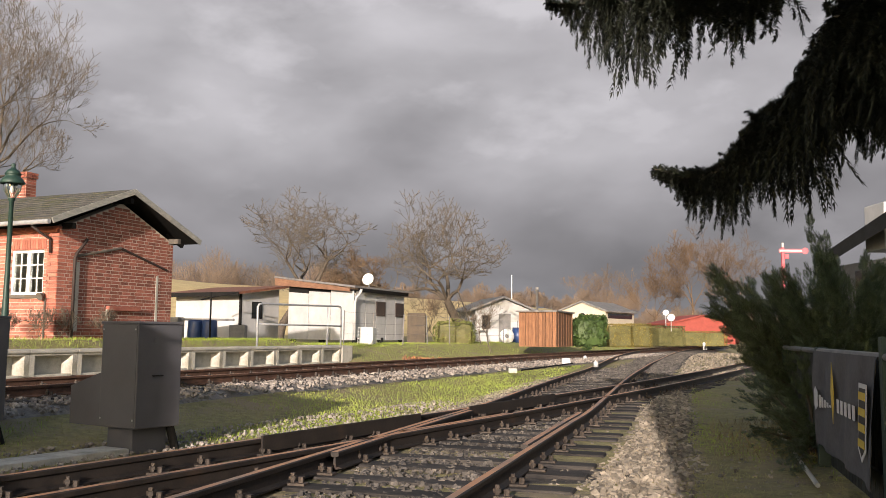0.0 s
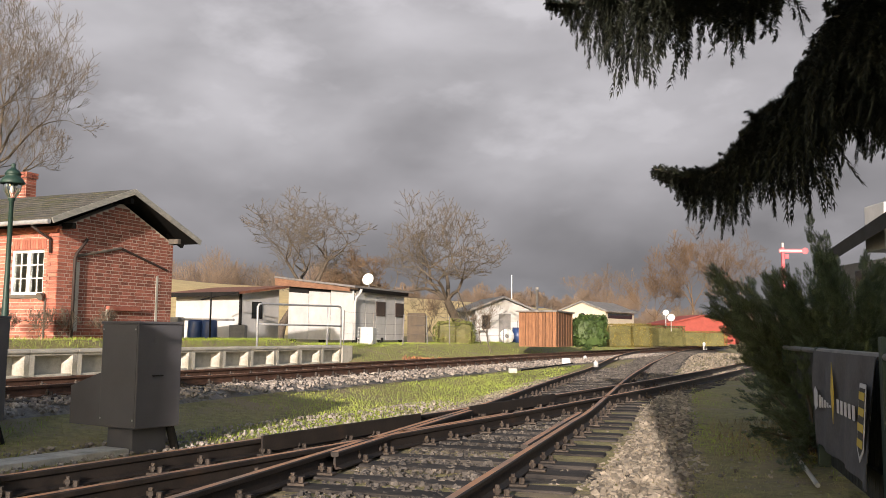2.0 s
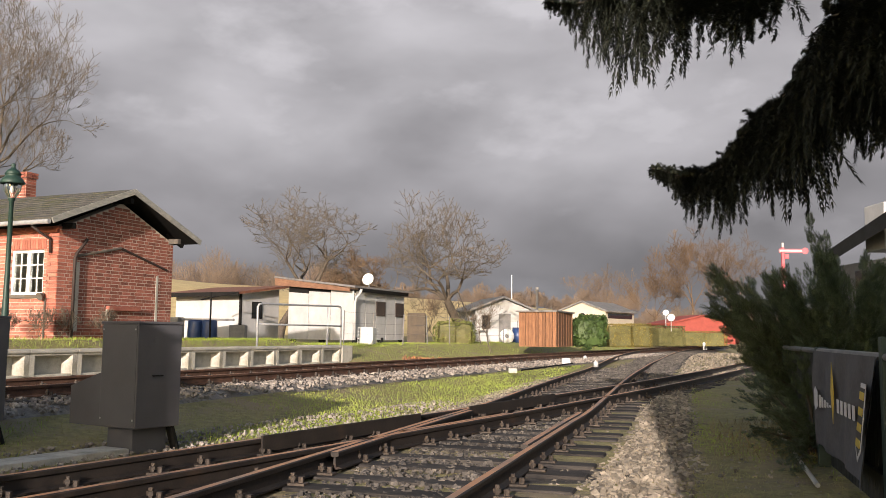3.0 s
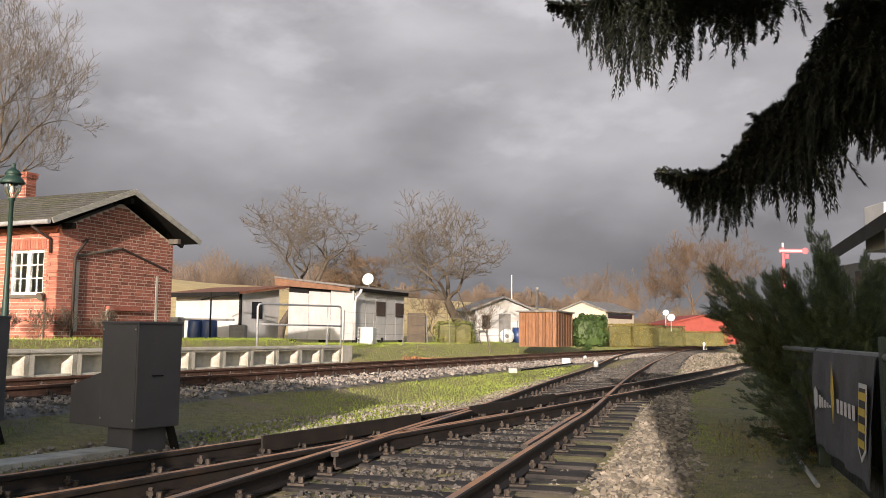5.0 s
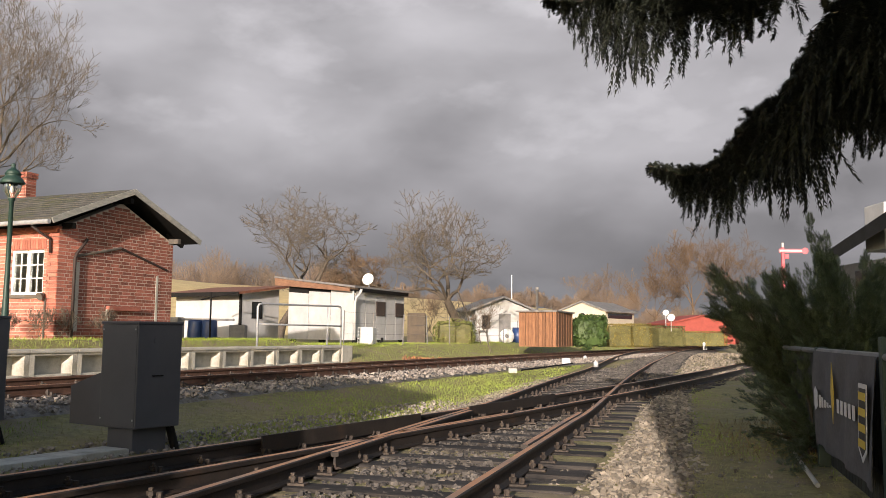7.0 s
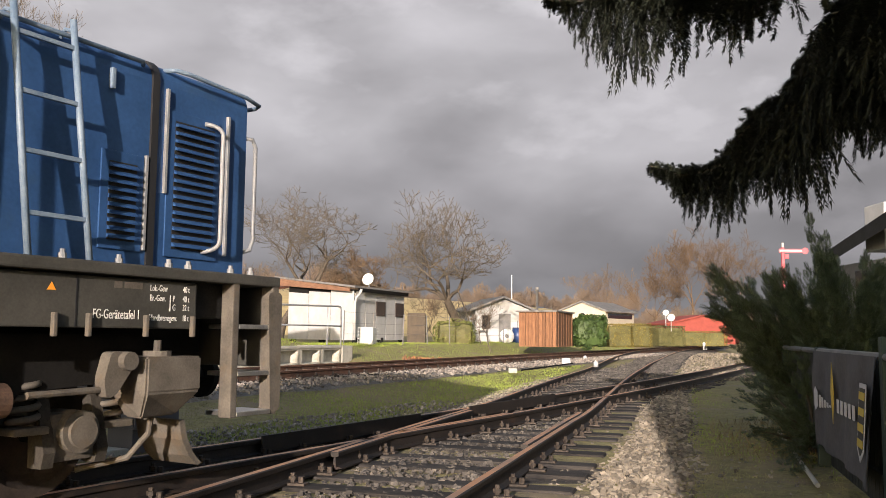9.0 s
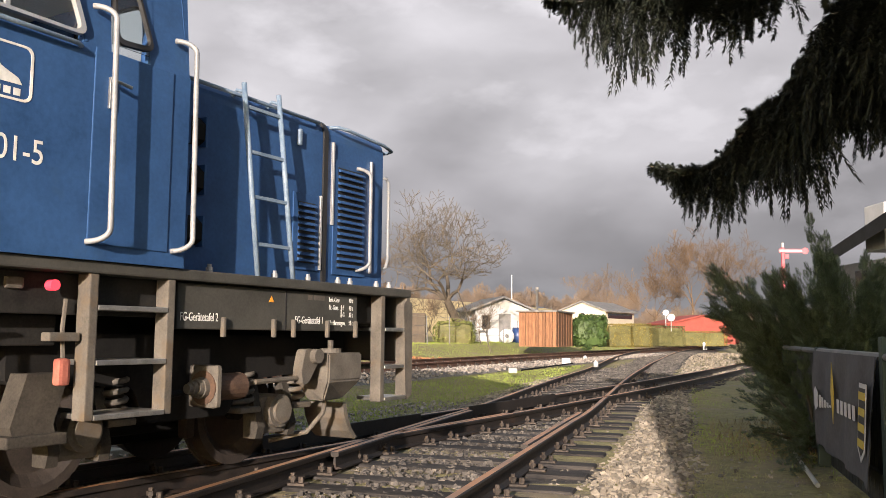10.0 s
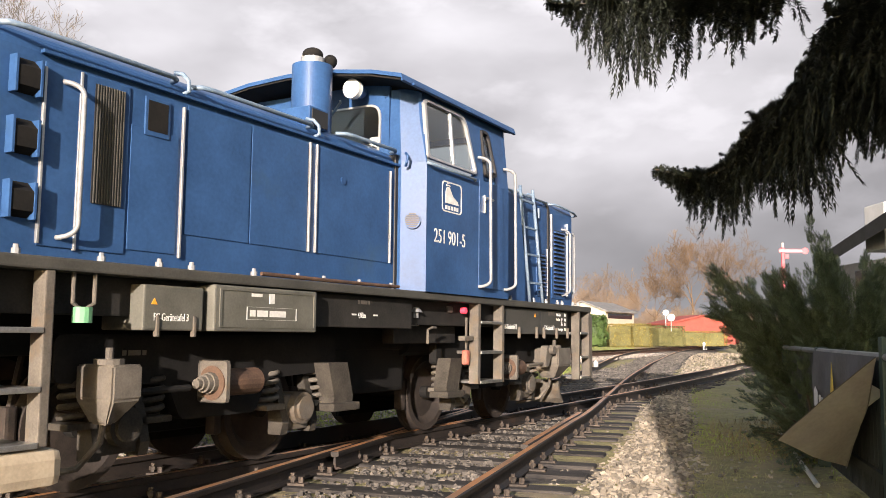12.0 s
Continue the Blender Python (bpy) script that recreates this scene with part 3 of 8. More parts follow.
k = (sx > 1.35) & (fx < 0.8) & (RNG.random(40000) > np.exp(-((sx - 2.2) / 0.45) ** 2) * 0.8)
x, y = x[k], y[k]
g = np.array([noise.noise(Vector((a * 1.1, b * 0.5, 7))) for a, b in zip(x, y)]) > RNG.uniform(-0.25, 0.3, len(x))
grass("grass", x[g], y[g], 0.045, M_LAWN, "mossy green grass along the trodden path", 0.6)
grass("grass", x[~g], y[~g], 0.032, M_GRASS, "mossy trodden grass by the fence", 0.6)
y = RNG.uniform(8.0, 11.5, 420)
x = 2.62 + (y - 5.3) * 0.28 - RNG.random(420) ** 2 * 0.9
grass("dry_grass", x, y, 0.11, M_STRAW, "dry straw tufts under the shrub", 0.4)
# ---- the diesel engine: x forward, y to its left, z over the rail head; the side towards the lens is -y ----
M_WHITEPAINT = material("white_lettering", (0.46, 0.46, 0.44), (0.66, 0.66, 0.63), 14, 0.6, 0, 0, 60)
M_SEAL = plain("black_rubber_seal", (0.012, 0.012, 0.013), 0.6)
M_GLASS = glass("window_glass", (0.75, 0.8, 0.8))
M_ALU = material("bare_aluminium_trim", (0.30, 0.31, 0.32), (0.46, 0.46, 0.46), 6, 0.38, 0.6, 0.05, 90)
M_HANDRAIL = material("chalky_pale_handrail", (0.15, 0.155, 0.165), (0.26, 0.265, 0.27), 9, 0.42, 0.0, 0.1, 60)
M_RAILBLUE = material("pale_blue_rail_paint", (0.10, 0.15, 0.215), (0.20, 0.255, 0.32), 9, 0.45, 0, 0.1, 60)
M_REDLIGHT = plain("red_marker_lens", (0.75, 0.05, 0.08), 0.2, 0, 0.5)
M_CABIN = plain("cab_interior_cream", (0.38, 0.36, 0.31), 0.8)
M_LAMPGLASS = plain("lamp_glass_white", (0.75, 0.75, 0.72), 0.15)
M_GREEN = plain("green_hose_cap", (0.12, 0.3, 0.16), 0.5)
M_YELLOW = plain("warning_orange", (0.8, 0.32, 0.03), 0.5)
# grimy steel, darkened further for the shadow the wheels stand in
M_WHEEL = material("shaded_grimy_wheel_steel", (0.012, 0.010, 0.009), (0.038, 0.029, 0.024), 9, 0.8, 0.1, 0.2, 90, patch=(0.05, 0.036, 0.028), patch_scale=3, patch_at=0.6)
M_RUSTYRED = material("flaking_red_lever", (0.25, 0.07, 0.05), (0.4, 0.14, 0.1), 12, 0.7)


def lettering(text, size, mat, parent, at, name="lettering", squeeze=1.0, align="LEFT"):
    """Raised lettering on the side towards -y."""
    cu = bpy.data.curves.new(name, "FONT")
    cu.body, cu.size, cu.extrude, cu.align_x = text, size, 0.0012, align
    tmp = bpy.data.objects.new(name, cu)
    scene.collection.objects.link(tmp)
    bpy.context.view_layer.update()
    me = bpy.data.meshes.new_from_object(tmp.evaluated_get(bpy.context.evaluated_depsgraph_get()))
    bpy.data.objects.remove(tmp)
    bpy.data.curves.remove(cu)
    me.materials.clear()
    me.materials.append(mat)
    ob = new(name, me)
    ob.parent = parent
    ob.matrix_basis = Matrix.Translation(at) @ pose(0, 0, 0, 90, 0, 0) @ Matrix.Diagonal((squeeze, 1, 1, 1))
    return ob


def bars(parent, at, widths, height, mat, name="lettering"):
    bm = bmesh.new()
    x = 0
    for w in widths:
        add_box(bm, at[0] + x, at[0] + x + w, at[1] - 0.002, at[1], at[2], at[2] + height)
        x += w + height * 0.45
    return part(name, bm, mat, parent)


def hood_section(half, z0, z1, crown, r=0.11):
    return rounded([(-half, z0), (half, z0), (half, z1), (half * 0.55, z1 + crown), (-half * 0.55, z1 + crown), (-half, z1)], [0, 0, r, r * 2, r * 2, r], 5)


def frame_ring(outline, y, t, depth, inset):
    """A window frame: a ring between an outline and the same outline drawn in, on a plane of constant y."""
    bm = bmesh.new()
    c = Vector((sum(p[0] for p in outline) / len(outline), sum(p[1] for p in outline) / len(outline)))
    k = len(outline)
    rows = []
    for f, yy in ((0, y + depth), (0, y - t), (1, y - t), (1, y + depth)):
        ring = []
        for p in outline:
            q = Vector(p) if not f else Vector(p) - (Vector(p) - c).normalized() * inset
            ring.append(bm.verts.new((q.x, yy, q.y)))
        rows.append(ring)
    for a, b in zip(rows, rows[1:] + rows[:1]):
        for i in range(k):
            bm.faces.new((a[i], a[(i + 1) % k], b[(i + 1) % k], b[i]))
    bmesh.ops.recalc_face_normals(bm, faces=bm.faces)
    return bm


def hooded_vent(x, z, y, parent):
    v = part("vent_hood", add_prism(bmesh.new(), [(-0.055, 0.0), (-0.055, -0.10), (0.0, -0.13), (0.0, 0.05)], 0, x - 0.065, x + 0.065), M_DARK, parent)
    v.matrix_basis = Matrix.Translation((0, y, z))
    fl = bmesh.new()
    for s in (-1, 1):
        add_box(fl, x + s * 0.07 - 0.008, x + s * 0.07 + 0.008, y - 0.06, y, z - 0.14, z + 0.05, 0.003)
    part("vent_cheek", fl, M_BLUE, v).matrix_basis = Matrix.Translation((0, -y, -z))


def louvre_panel(x0, x1, z0, z1, n, y, parent, mat):
    pn = part("door", box(x0 - 0.05, x1 + 0.05, y - 0.012, y, z0 - 0.05, z1 + 0.06, 0.004), mat, parent)
    part("louvre_recess", box(x0, x1, y - 0.016, y - 0.012, z0, z1, 0), M_SEAL, pn)
    bm = bmesh.new()
    add_prism(bm, [(0, 0), (-0.03, -0.004), (-0.03, 0.004), (0, 0.026)], 0, x0, x1)
    me = None
    for i in range(n):
        zz = z0 + (i + 0.5) * (z1 - z0) / n
        if me is None:
            ob = part("louvre_slat", bm, mat, pn)
            me = ob.data
        else:
            ob = new("louvre_slat", me)
            ob.parent = pn
        ob.matrix_basis = Matrix.Translation((0, y - 0.012, zz - 0.01))
    return pn


def bow_handle(name, x, z0, z1, y, out, lean, parent, mat, r=0.014):
    """A grab rail: fixed at head and foot, rounded where it turns."""
    pts = []
    for (cx, cz), sgn in (((x + lean, z1), 1), ((x, z0), -1)):
        arc = []
        for k in range(7):
            a = k / 6 * math.pi / 2
            arc.append((cx - 0.07 * (1 - math.sin(a)), y - out * math.sin(a), cz - sgn * 0.07 * (1 - math.cos(a))))
        pts += arc if sgn > 0 else arc[::-1]
    return part(name, add_pipe(bmesh.new(), pts, r, 10), mat, parent, smooth=True)


def wheelset(parent, x, gauge=0.75, r=0.37):
    ws = new("wheelset")
    ws.parent = parent
    ws.matrix_basis = Matrix.Translation((x, 0, r))
    part("axle", add_rod(bmesh.new(), (0, -0.5, 0), (0, 0.5, 0), 0.06, 12), M_DARK, ws)
    for s in (-1, 1):
        bm = bmesh.new()
        prof = [(0.0, 0.0), (0.24, 0.01), (0.29, -0.03), (0.31, -0.05), (r, -0.05), (r, 0.05), (r + 0.026, 0.055), (r + 0.026, 0.08), (0.3, 0.08), (0.0, 0.06)]
        n = 28
        rings = [[bm.verts.new((math.cos(k * math.tau / n) * max(a, 0.001), s * (gauge / 2 + 0.05 - b), math.sin(k * math.tau / n) * max(a, 0.001))) for k in range(n)] for a, b in prof]
        for a, b in zip(rings, rings[1:]):
            for k in range(n):
                bm.faces.new((a[k], a[(k + 1) % n], b[(k + 1) % n], b[k]))
        bmesh.ops.recalc_face_normals(bm, faces=bm.faces)
        part("wheel", bm, M_WHEEL, ws)
    return ws


def coil(parent, x, y, z0, z1, mat, r=0.07):
    n = 64
    pts = [(x + r * math.cos(i / n * math.tau * 4.5), y + r * math.sin(i / n * math.tau * 4.5), z0 + (z1 - z0) * i / n) for i in range(n + 1)]
    return part("coil_spring", add_pipe(bmesh.new(), pts, 0.019, 6), mat, parent, smooth=True)


def step_ladder(parent, xs, z0, z1, treads, y=-1.16, depth=0.26):
    st = new("step_ladder")
    st.parent = parent
    for x in xs:
        part("stringer", add_box(bmesh.new(), x - 0.028, x + 0.028, y, y + 0.10, z0, z1, 0.008), M_DUST, st)
    for z in treads:
        tr = add_box(bmesh.new(), min(xs) + 0.028, max(xs) - 0.028, y - 0.005, y + depth, z - 0.014, z + 0.014, 0.004)
        part("tread", tr, M_STEEL, st)
    return st


def sandbox(parent, x0, x1, z0, z1, y):
    zc = z0 + (z1 - z0) * 0.42
    bm = bmesh.new()
    a = [(x0, y + 0.3), (x1, y + 0.3), (x1, y), (x0, y)]
    lo = [(x0 + 0.06, y + 0.24), (x1 - 0.06, y + 0.24), (x1 - 0.08, y + 0.12), (x0 + 0.02, y + 0.06)]
    rows = [[bm.verts.new((*p, z)) for p in o] for o, z in ((lo, z0), (a, zc), (a, z1))]
    for r, q in zip(rows, rows[1:]):
        for i in range(4):
            bm.faces.new((r[i], r[(i + 1) % 4], q[(i + 1) % 4], q[i]))
    bm.faces.new(rows[0]), bm.faces.new(rows[-1])
    bmesh.ops.recalc_face_normals(bm, faces=bm.faces)
    bmesh.ops.bevel(bm, geom=list(bm.edges), offset=0.012, segments=2, affect="EDGES")
    sb = part("sandbox", bm, M_DUST, parent)
    lid = add_rod(bmesh.new(), ((x0 + x1) / 2 - 0.03, y + 0.12, z1), ((x0 + x1) / 2 - 0.03, y + 0.12, z1 + 0.03), 0.08, 14)
    add_rod(lid, ((x0 + x1) / 2 - 0.03, y + 0.12, z1 + 0.03), ((x0 + x1) / 2 - 0.03, y + 0.12, z1 + 0.09), 0.022, 8)
    part("filler_lid", lid, M_DUST, sb)
    pipe = add_pipe(bmesh.new(), [((x0 + x1) / 2, y + 0.18, z0 + 0.02), ((x0 + x1) / 2, y + 0.2, z0 - 0.1), ((x0 + x1) / 2 - 0.06, y + 0.3, z0 - 0.24), ((x0 + x1) / 2 - 0.25, y + 0.5, z0 - 0.3)], 0.018)
    part("sand_pipe", pipe, M_DUST, sb)
    return sb


def brake_cylinder(parent, x0, x1, z, y, front):
    bm = add_rod(bmesh.new(), (x0, y, z), (x1, y, z), 0.085, 18)
    add_rod(bm, (x0 - 0.02, y, z), (x0 + 0.02, y, z), 0.105, 18)
    c = part("brake_cylinder", bm, M_RUSTWHEEL, parent)
    bm = bmesh.new()
    for i, (r, l) in enumerate(((0.065, 0.035), (0.055, 0.035), (0.042, 0.03), (0.03, 0.03))):
        x = x0 - 0.02 - sum(q[1] for q in ((0.065, 0.035), (0.055, 0.035), (0.042, 0.03), (0.03, 0.03))[:i])
        add_rod(bm, (x, y, z), (x - l, y, z), r, 14)
    part("cylinder_cover", bm, M_DUST, c)
    part("flange", add_box(bmesh.new(), x0 - 0.015, x0 + 0.015, y - 0.12, y + 0.12, z - 0.12, z + 0.14, 0.03), M_DUST, c)
    part("push_rod", add_rod(bmesh.new(), (x0 - 0.2, y, z - 0.02), (x0 - 0.75 if not front else x0 - 0.3, y, z - 0.03), 0.02, 8), M_DARK, c)


def axlebox(parent, x, y=-0.80):
    ab = new("axlebox")
    ab.parent = parent
    # rearmost axle gets the darker steel, its shade put into the colour
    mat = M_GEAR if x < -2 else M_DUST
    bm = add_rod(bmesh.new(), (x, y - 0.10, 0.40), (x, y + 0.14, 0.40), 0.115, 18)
    add_rod(bm, (x, y - 0.125, 0.40), (x, y - 0.10, 0.40), 0.085, 18)
    add_box(bm, x - 0.14, x + 0.14, y - 0.04, y + 0.1, 0.24, 0.5, 0.03)
    part("bearing_housing", bm, mat, ab)
    bm = bmesh.new()
    add_prism(bm, [(y - 0.05, 0.22), (y - 0.07, 0.3), (y + 0.02, 0.62), (y + 0.08, 0.62), (y + 0.06, 0.22)], 0, x - 0.2, x - 0.13)
    add_prism(bm, [(y - 0.05, 0.22), (y - 0.07, 0.3), (y + 0.02, 0.62), (y + 0.08, 0.62), (y + 0.06, 0.22)], 0, x + 0.13, x + 0.2)
    part("horn_guide", bm, M_GEAR, ab)
    for s in (-1, 1):
        coil(ab, x + s * 0.27, y + 0.02, 0.44, 0.70, mat)
        part("spring_seat", add_box(bmesh.new(), x + s * 0.27 - 0.1, x + s * 0.27 + 0.1, y - 0.07, y + 0.1, 0.40, 0.44, 0.01), mat, ab)
    return ab


def bogie(parent, x):
    bg = new("bogie")
    bg.parent = parent
    for s in (-1, 1):
        bm = bmesh.new()
        out = rounded([(0.66, x - 1.25), (0.92, x - 1.25), (0.92, x + 1.25), (0.66, x + 1.25), (0.62, x + 0.45), (0.40, x + 0.34), (0.40, x - 0.34), (0.62, x - 0.45)], 0.05, 3)
        y = s * 0.80
        add_prism(bm, out, 1, y - 0.04, y + 0.04)
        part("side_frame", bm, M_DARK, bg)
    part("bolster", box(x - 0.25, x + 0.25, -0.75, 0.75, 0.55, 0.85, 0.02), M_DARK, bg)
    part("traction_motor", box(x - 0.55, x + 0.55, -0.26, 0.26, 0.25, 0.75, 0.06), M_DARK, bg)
    for s in (-1, 1):
        wheelset(bg, x + s * 0.80)
        axlebox(bg, x + s * 0.80)
        # brake hanger and shoe beside each wheel
        for e in (-1, 1):
            bm = add_box(bmesh.new(), x + s * 0.80 + e * 0.42 - 0.04, x + s * 0.80 + e * 0.42 + 0.04, -0.47, -0.38, 0.22, 0.52, 0.02)
            add_rod(bm, (x + s * 0.80 + e * 0.42, -0.44, 0.5), (x + s * 0.80 + e * 0.36, -0.44, 0.8), 0.02, 6)
            part("brake_shoe", bm, M_WHEEL, bg)
    # damper bracket towards the middle of the engine
    t = 1 if x < 0 else -1
    bm = bmesh.new()
    add_prism(bm, [(0.40, x + t * 1.28), (0.46, x + t * 1.30), (0.72, x + t * 1.22), (0.72, x + t * 0.98), (0.46, x + t * 1.06), (0.40, x + t * 1.04)], 1, -0.98, -0.84)
    bmesh.ops.recalc_face_normals(bm, faces=bm.faces)
    part("damper_bracket", bm, M_GEAR, bg)
    part("bracket_foot", box(min(x + t * 1.0, x + t * 1.34), max(x + t * 1.0, x + t * 1.34), -1.02, -0.82, 0.36, 0.42, 0.01), M_GEAR, bg)
    # dark plate added beyond the wheels to keep the gap under the engine black
    part("brake_rigging", box(x - 1.2, x + 1.2, 0.30, 0.34, 0.12, 0.62, 0.01), M_DARK, bg)
    return bg


def diesel_engine():
    e = thing("diesel_locomotive", "blue narrow-gauge diesel locomotive with dusty grey running gear", "locomotive")
    # frame and deck
    part("deck", box(-3.75, 4.45, -1.17, 1.17, 1.235, 1.30, 0.012), M_OLIVE, e)
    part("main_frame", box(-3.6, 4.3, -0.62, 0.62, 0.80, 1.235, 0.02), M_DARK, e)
    for s in (-1, 1):
        part("side_beam", box(-3.6, 4.2, s * 1.0 - 0.03, s * 1.0 + 0.03, 1.02, 1.235, 0.01), M_FRAME, e)
    for x in (-3.78, 4.40):
        part("buffer_beam", box(x, x + 0.08, -1.12, 1.12, 0.72, 1.235, 0.02), M_OLIVE, e)
        d = 1 if x > 0 else -1
        bm = add_rod(bmesh.new(), (x + 0.04, 0, 0.62), (x + 0.04 + d * 0.45, 0, 0.62), 0.06, 12)
        add_rod(bm, (x + 0.04 + d * 0.45, 0, 0.62), (x + 0.04 + d * 0.5, 0, 0.62), 0.17, 20)
        add_rod(bm, (x + 0.04 + d * 0.05, 0, 0.62), (x + 0.04 + d * 0.28, 0, 0.62), 0.1, 12)
        part("coupler", bm, M_DARK, e)
    # rear hood, long
    hood = part("rear_hood", add_prism(bmesh.new(), hood_section(0.95, 1.30, 2.44, 0.20), 0, -3.62, 0.40), M_BLUE, e)
    part("gutter", box(-3.2, 0.34, -0.985, -0.95, 2.365, 2.385, 0.004), M_BLUE, hood)
    for x in (-2.21, 0.36):
        sec = rounded([(-0.962, 1.31), (0.962, 1.31), (0.962, 2.45), (0.53, 2.655), (-0.53, 2.655), (-0.962, 2.45)], [0, 0, 0.11, 0.22, 0.22, 0.11], 5)
        if x > 0:
            part("hood_seal", add_prism(bmesh.new(), sec, 0, x - 0.03, x + 0.03), M_SEAL, hood)
    for x, z0, z1 in ((-2.95, 1.36, 2.33), (-2.21, 1.38, 2.31), (-0.965, 1.53, 2.34), (-0.885, 1.53, 2.34), (0.125, 1.53, 2.31), (-3.17, 1.38, 2.3)):
        part("hinge_strip", box(x - 0.008, x + 0.008, -0.970, -0.95, z0, z1, 0.004), M_ALU, hood)
    # side doors of the rear hood
    for x0, x1, z0, z1 in ((-2.17, -1.60, 1.53, 2.33), (-1.585, -0.985, 1.53, 2.33), (-0.865, 0.105, 1.53, 2.33), (-2.60, -2.24, 1.40, 2.12)):
        part("hood_door", box(x0, x1, -0.957, -0.95, z0, z1, 0.003), M_BLUE, hood)
    part("hood_door", box(-3.17, -2.62, -0.960, -0.95, 1.37, 2.33, 0.004), M_BLUE, hood)
    part("grille_mesh", box(-2.86, -2.66, -0.965, -0.955, 1.63, 2.29, 0.0), M_SEAL, hood)
    bm = bmesh.new()
    for i in range(11):
        x = -2.85 + i * 0.018
        add_box(bm, x, x + 0.006, -0.972, -0.962, 1.63, 2.29)
    part("grille_bar", bm, M_OLIVE, hood)
    part("small_grille", box(-2.51, -2.32, -0.964, -0.95, 2.08, 2.31, 0.005), M_BLUE, hood)
    part("small_grille_mesh", box(-2.49, -2.34, -0.967, -0.96, 2.11, 2.29, 0), M_DARK, hood)
    part("latch_ring", add_rod(bmesh.new(), (-0.55, -0.966, 2.12), (-0.55, -0.95, 2.12), 0.03, 14), M_BLUE, hood)
    for z in (2.26, 1.95, 1.63):
        hooded_vent(-3.29, z, -0.95, hood)
    bow_handle("door_handrail", -2.99, 1.42, 2.25, -0.95, 0.09, 0.0, hood, M_HANDRAIL)
    for x0, x1, zz in ((-3.45, -2.30, 2.455), (-2.14, -0.98, 2.455), (-0.62, 0.16, 2.48)):
        part("roof_handrail", add_pipe(bmesh.new(), [(x0, -0.93, zz), (x0 + 0.04, -1.0, zz), (x0 + 0.12, -1.01, zz), (x1 - 0.05, -1.01, zz), (x1, -0.98, zz), (x1 + 0.02, -0.92, zz)], 0.016), M_RAILBLUE, hood, smooth=True)
    for x in (-0.92, -2.22):
        part("roof_clamp", add_pipe(bmesh.new(), [(x, -0.88, 2.535), (x, -0.95, 2.515), (x + 0.01, -0.99, 2.47), (x + 0.02, -0.985, 2.41), (x, -0.955, 2.39)], 0.014), M_RAILBLUE, hood, smooth=True)
    part("air_intake", box(-0.86, -0.62, -0.86, -0.5, 2.5, 2.66, 0.01), M_BLUE, hood)
    part("intake_mesh", box(-0.835, -0.645, -0.87, -0.855, 2.51, 2.64, 0), M_SEAL, hood)
    part("roof_hatch_post", add_rod(bmesh.new(), (-3.2, -0.45, 2.62), (-3.2, -0.45, 2.75), 0.045, 10), M_RAILBLUE, hood)
    # exhaust stack in front of the cab
    stack = part("exhaust_pipe", add_rod(bmesh.new(), (-0.28, -0.42, 2.58), (-0.28, -0.42, 3.18), 0.17, 56), M_BLUE, e, smooth=False)
    bm = add_rod(bmesh.new(), (-0.28, -0.42, 3.18), (-0.28, -0.42, 3.25), 0.10, 16)
    part("stack_collar", bm, M_ALU, stack)
    bm = bmesh.new()
    bmesh.ops.create_uvsphere(bm, u_segments=14, v_segments=8, radius=0.09, matrix=Matrix.Translation((-0.28, -0.42, 3.28)) @ Matrix.Diagonal((1, 1, 0.7, 1)))
    bmesh.ops.create_uvsphere(bm, u_segments=12, v_segments=8, radius=0.06, matrix=Matrix.Translation((-0.14, -0.5, 3.25)))
    part("stack_cap", bm, M_DARK, stack, smooth=True)
    part("cab_lamp", add_rod(bmesh.new(), (0.0, -0.62, 3.04), (0.06, -0.62, 3.04), 0.085, 20), M_LAMPGLASS, e)
    part("cab_lamp_shell", add_rod(bmesh.new(), (0.06, -0.62, 3.04), (0.17, -0.62, 3.04), 0.088, 20, 0.05), M_BLUE, e)
    part("rubber_joint", box(0.2, 0.25, -0.962, 0.962, 1.32, 2.47, 0.01), M_SEAL, e)
    # cab: outline in plan with cut corners, walls from sheets with real openings
    cab = part("cab_lower", add_prism(bmesh.new(), [(0.24, -0.99), (0.335, -1.19), (1.97, -1.19), (1.99, -0.97), (1.99, 0.97), (1.97, 1.19), (0.335, 1.19), (0.24, 0.99)], 2, 1.30, 2.41), M_BLUE, e)
    zr, zw = 3.02, 2.41

    def wall_piece(x0, x1, z0, z1, s=-1, mat=M_BLUE, nm="cab_wall"):
        def yy(z):
            return s * (1.19 - max(0, z - 2.41) * 0.09)
        bm = bmesh.new()
        out = [(yy(z0), z0), (yy(z1), z1), (yy(z1) - s * 0.04, z1), (yy(z0) - s * 0.04, z0)]
        add_prism(bm, out, 0, x0, x1)
        return part(nm, bm, mat, e)
    for s in (-1, 1):
        wall_piece(0.328, 0.337, zw, zr, s)
        wall_piece(1.235, 1.41, zw, zr, s)
        wall_piece(1.67, 1.96, zw, zr, s)
        wall_piece(0.335, 1.235, 2.965, zr, s)
        wall_piece(1.41, 1.67, 2.92, zr, s)
        # corner posts
        for xa, xb, ya, yb in ((0.24, 0.33, 0.99, 1.19), (1.99, 1.95, 0.97, 1.19)):
            bm = bmesh.new()
            out = [(xa, s * ya), (xb, s * yb), (xb + (0.03 if xa < 1 else -0.03), s * (yb - 0.02)), (xa + (0.04 if xa < 1 else -0.04), s * (ya - 0.14)), (xa, s * (ya - 0.14))]
            a = [bm.verts.new((p[0], p[1], zw)) for p in out]
            b = [bm.verts.new((p[0] + (0.03 if xa < 1 else -0.05), p[1] * 0.955, zr + 0.035)) for p in out]
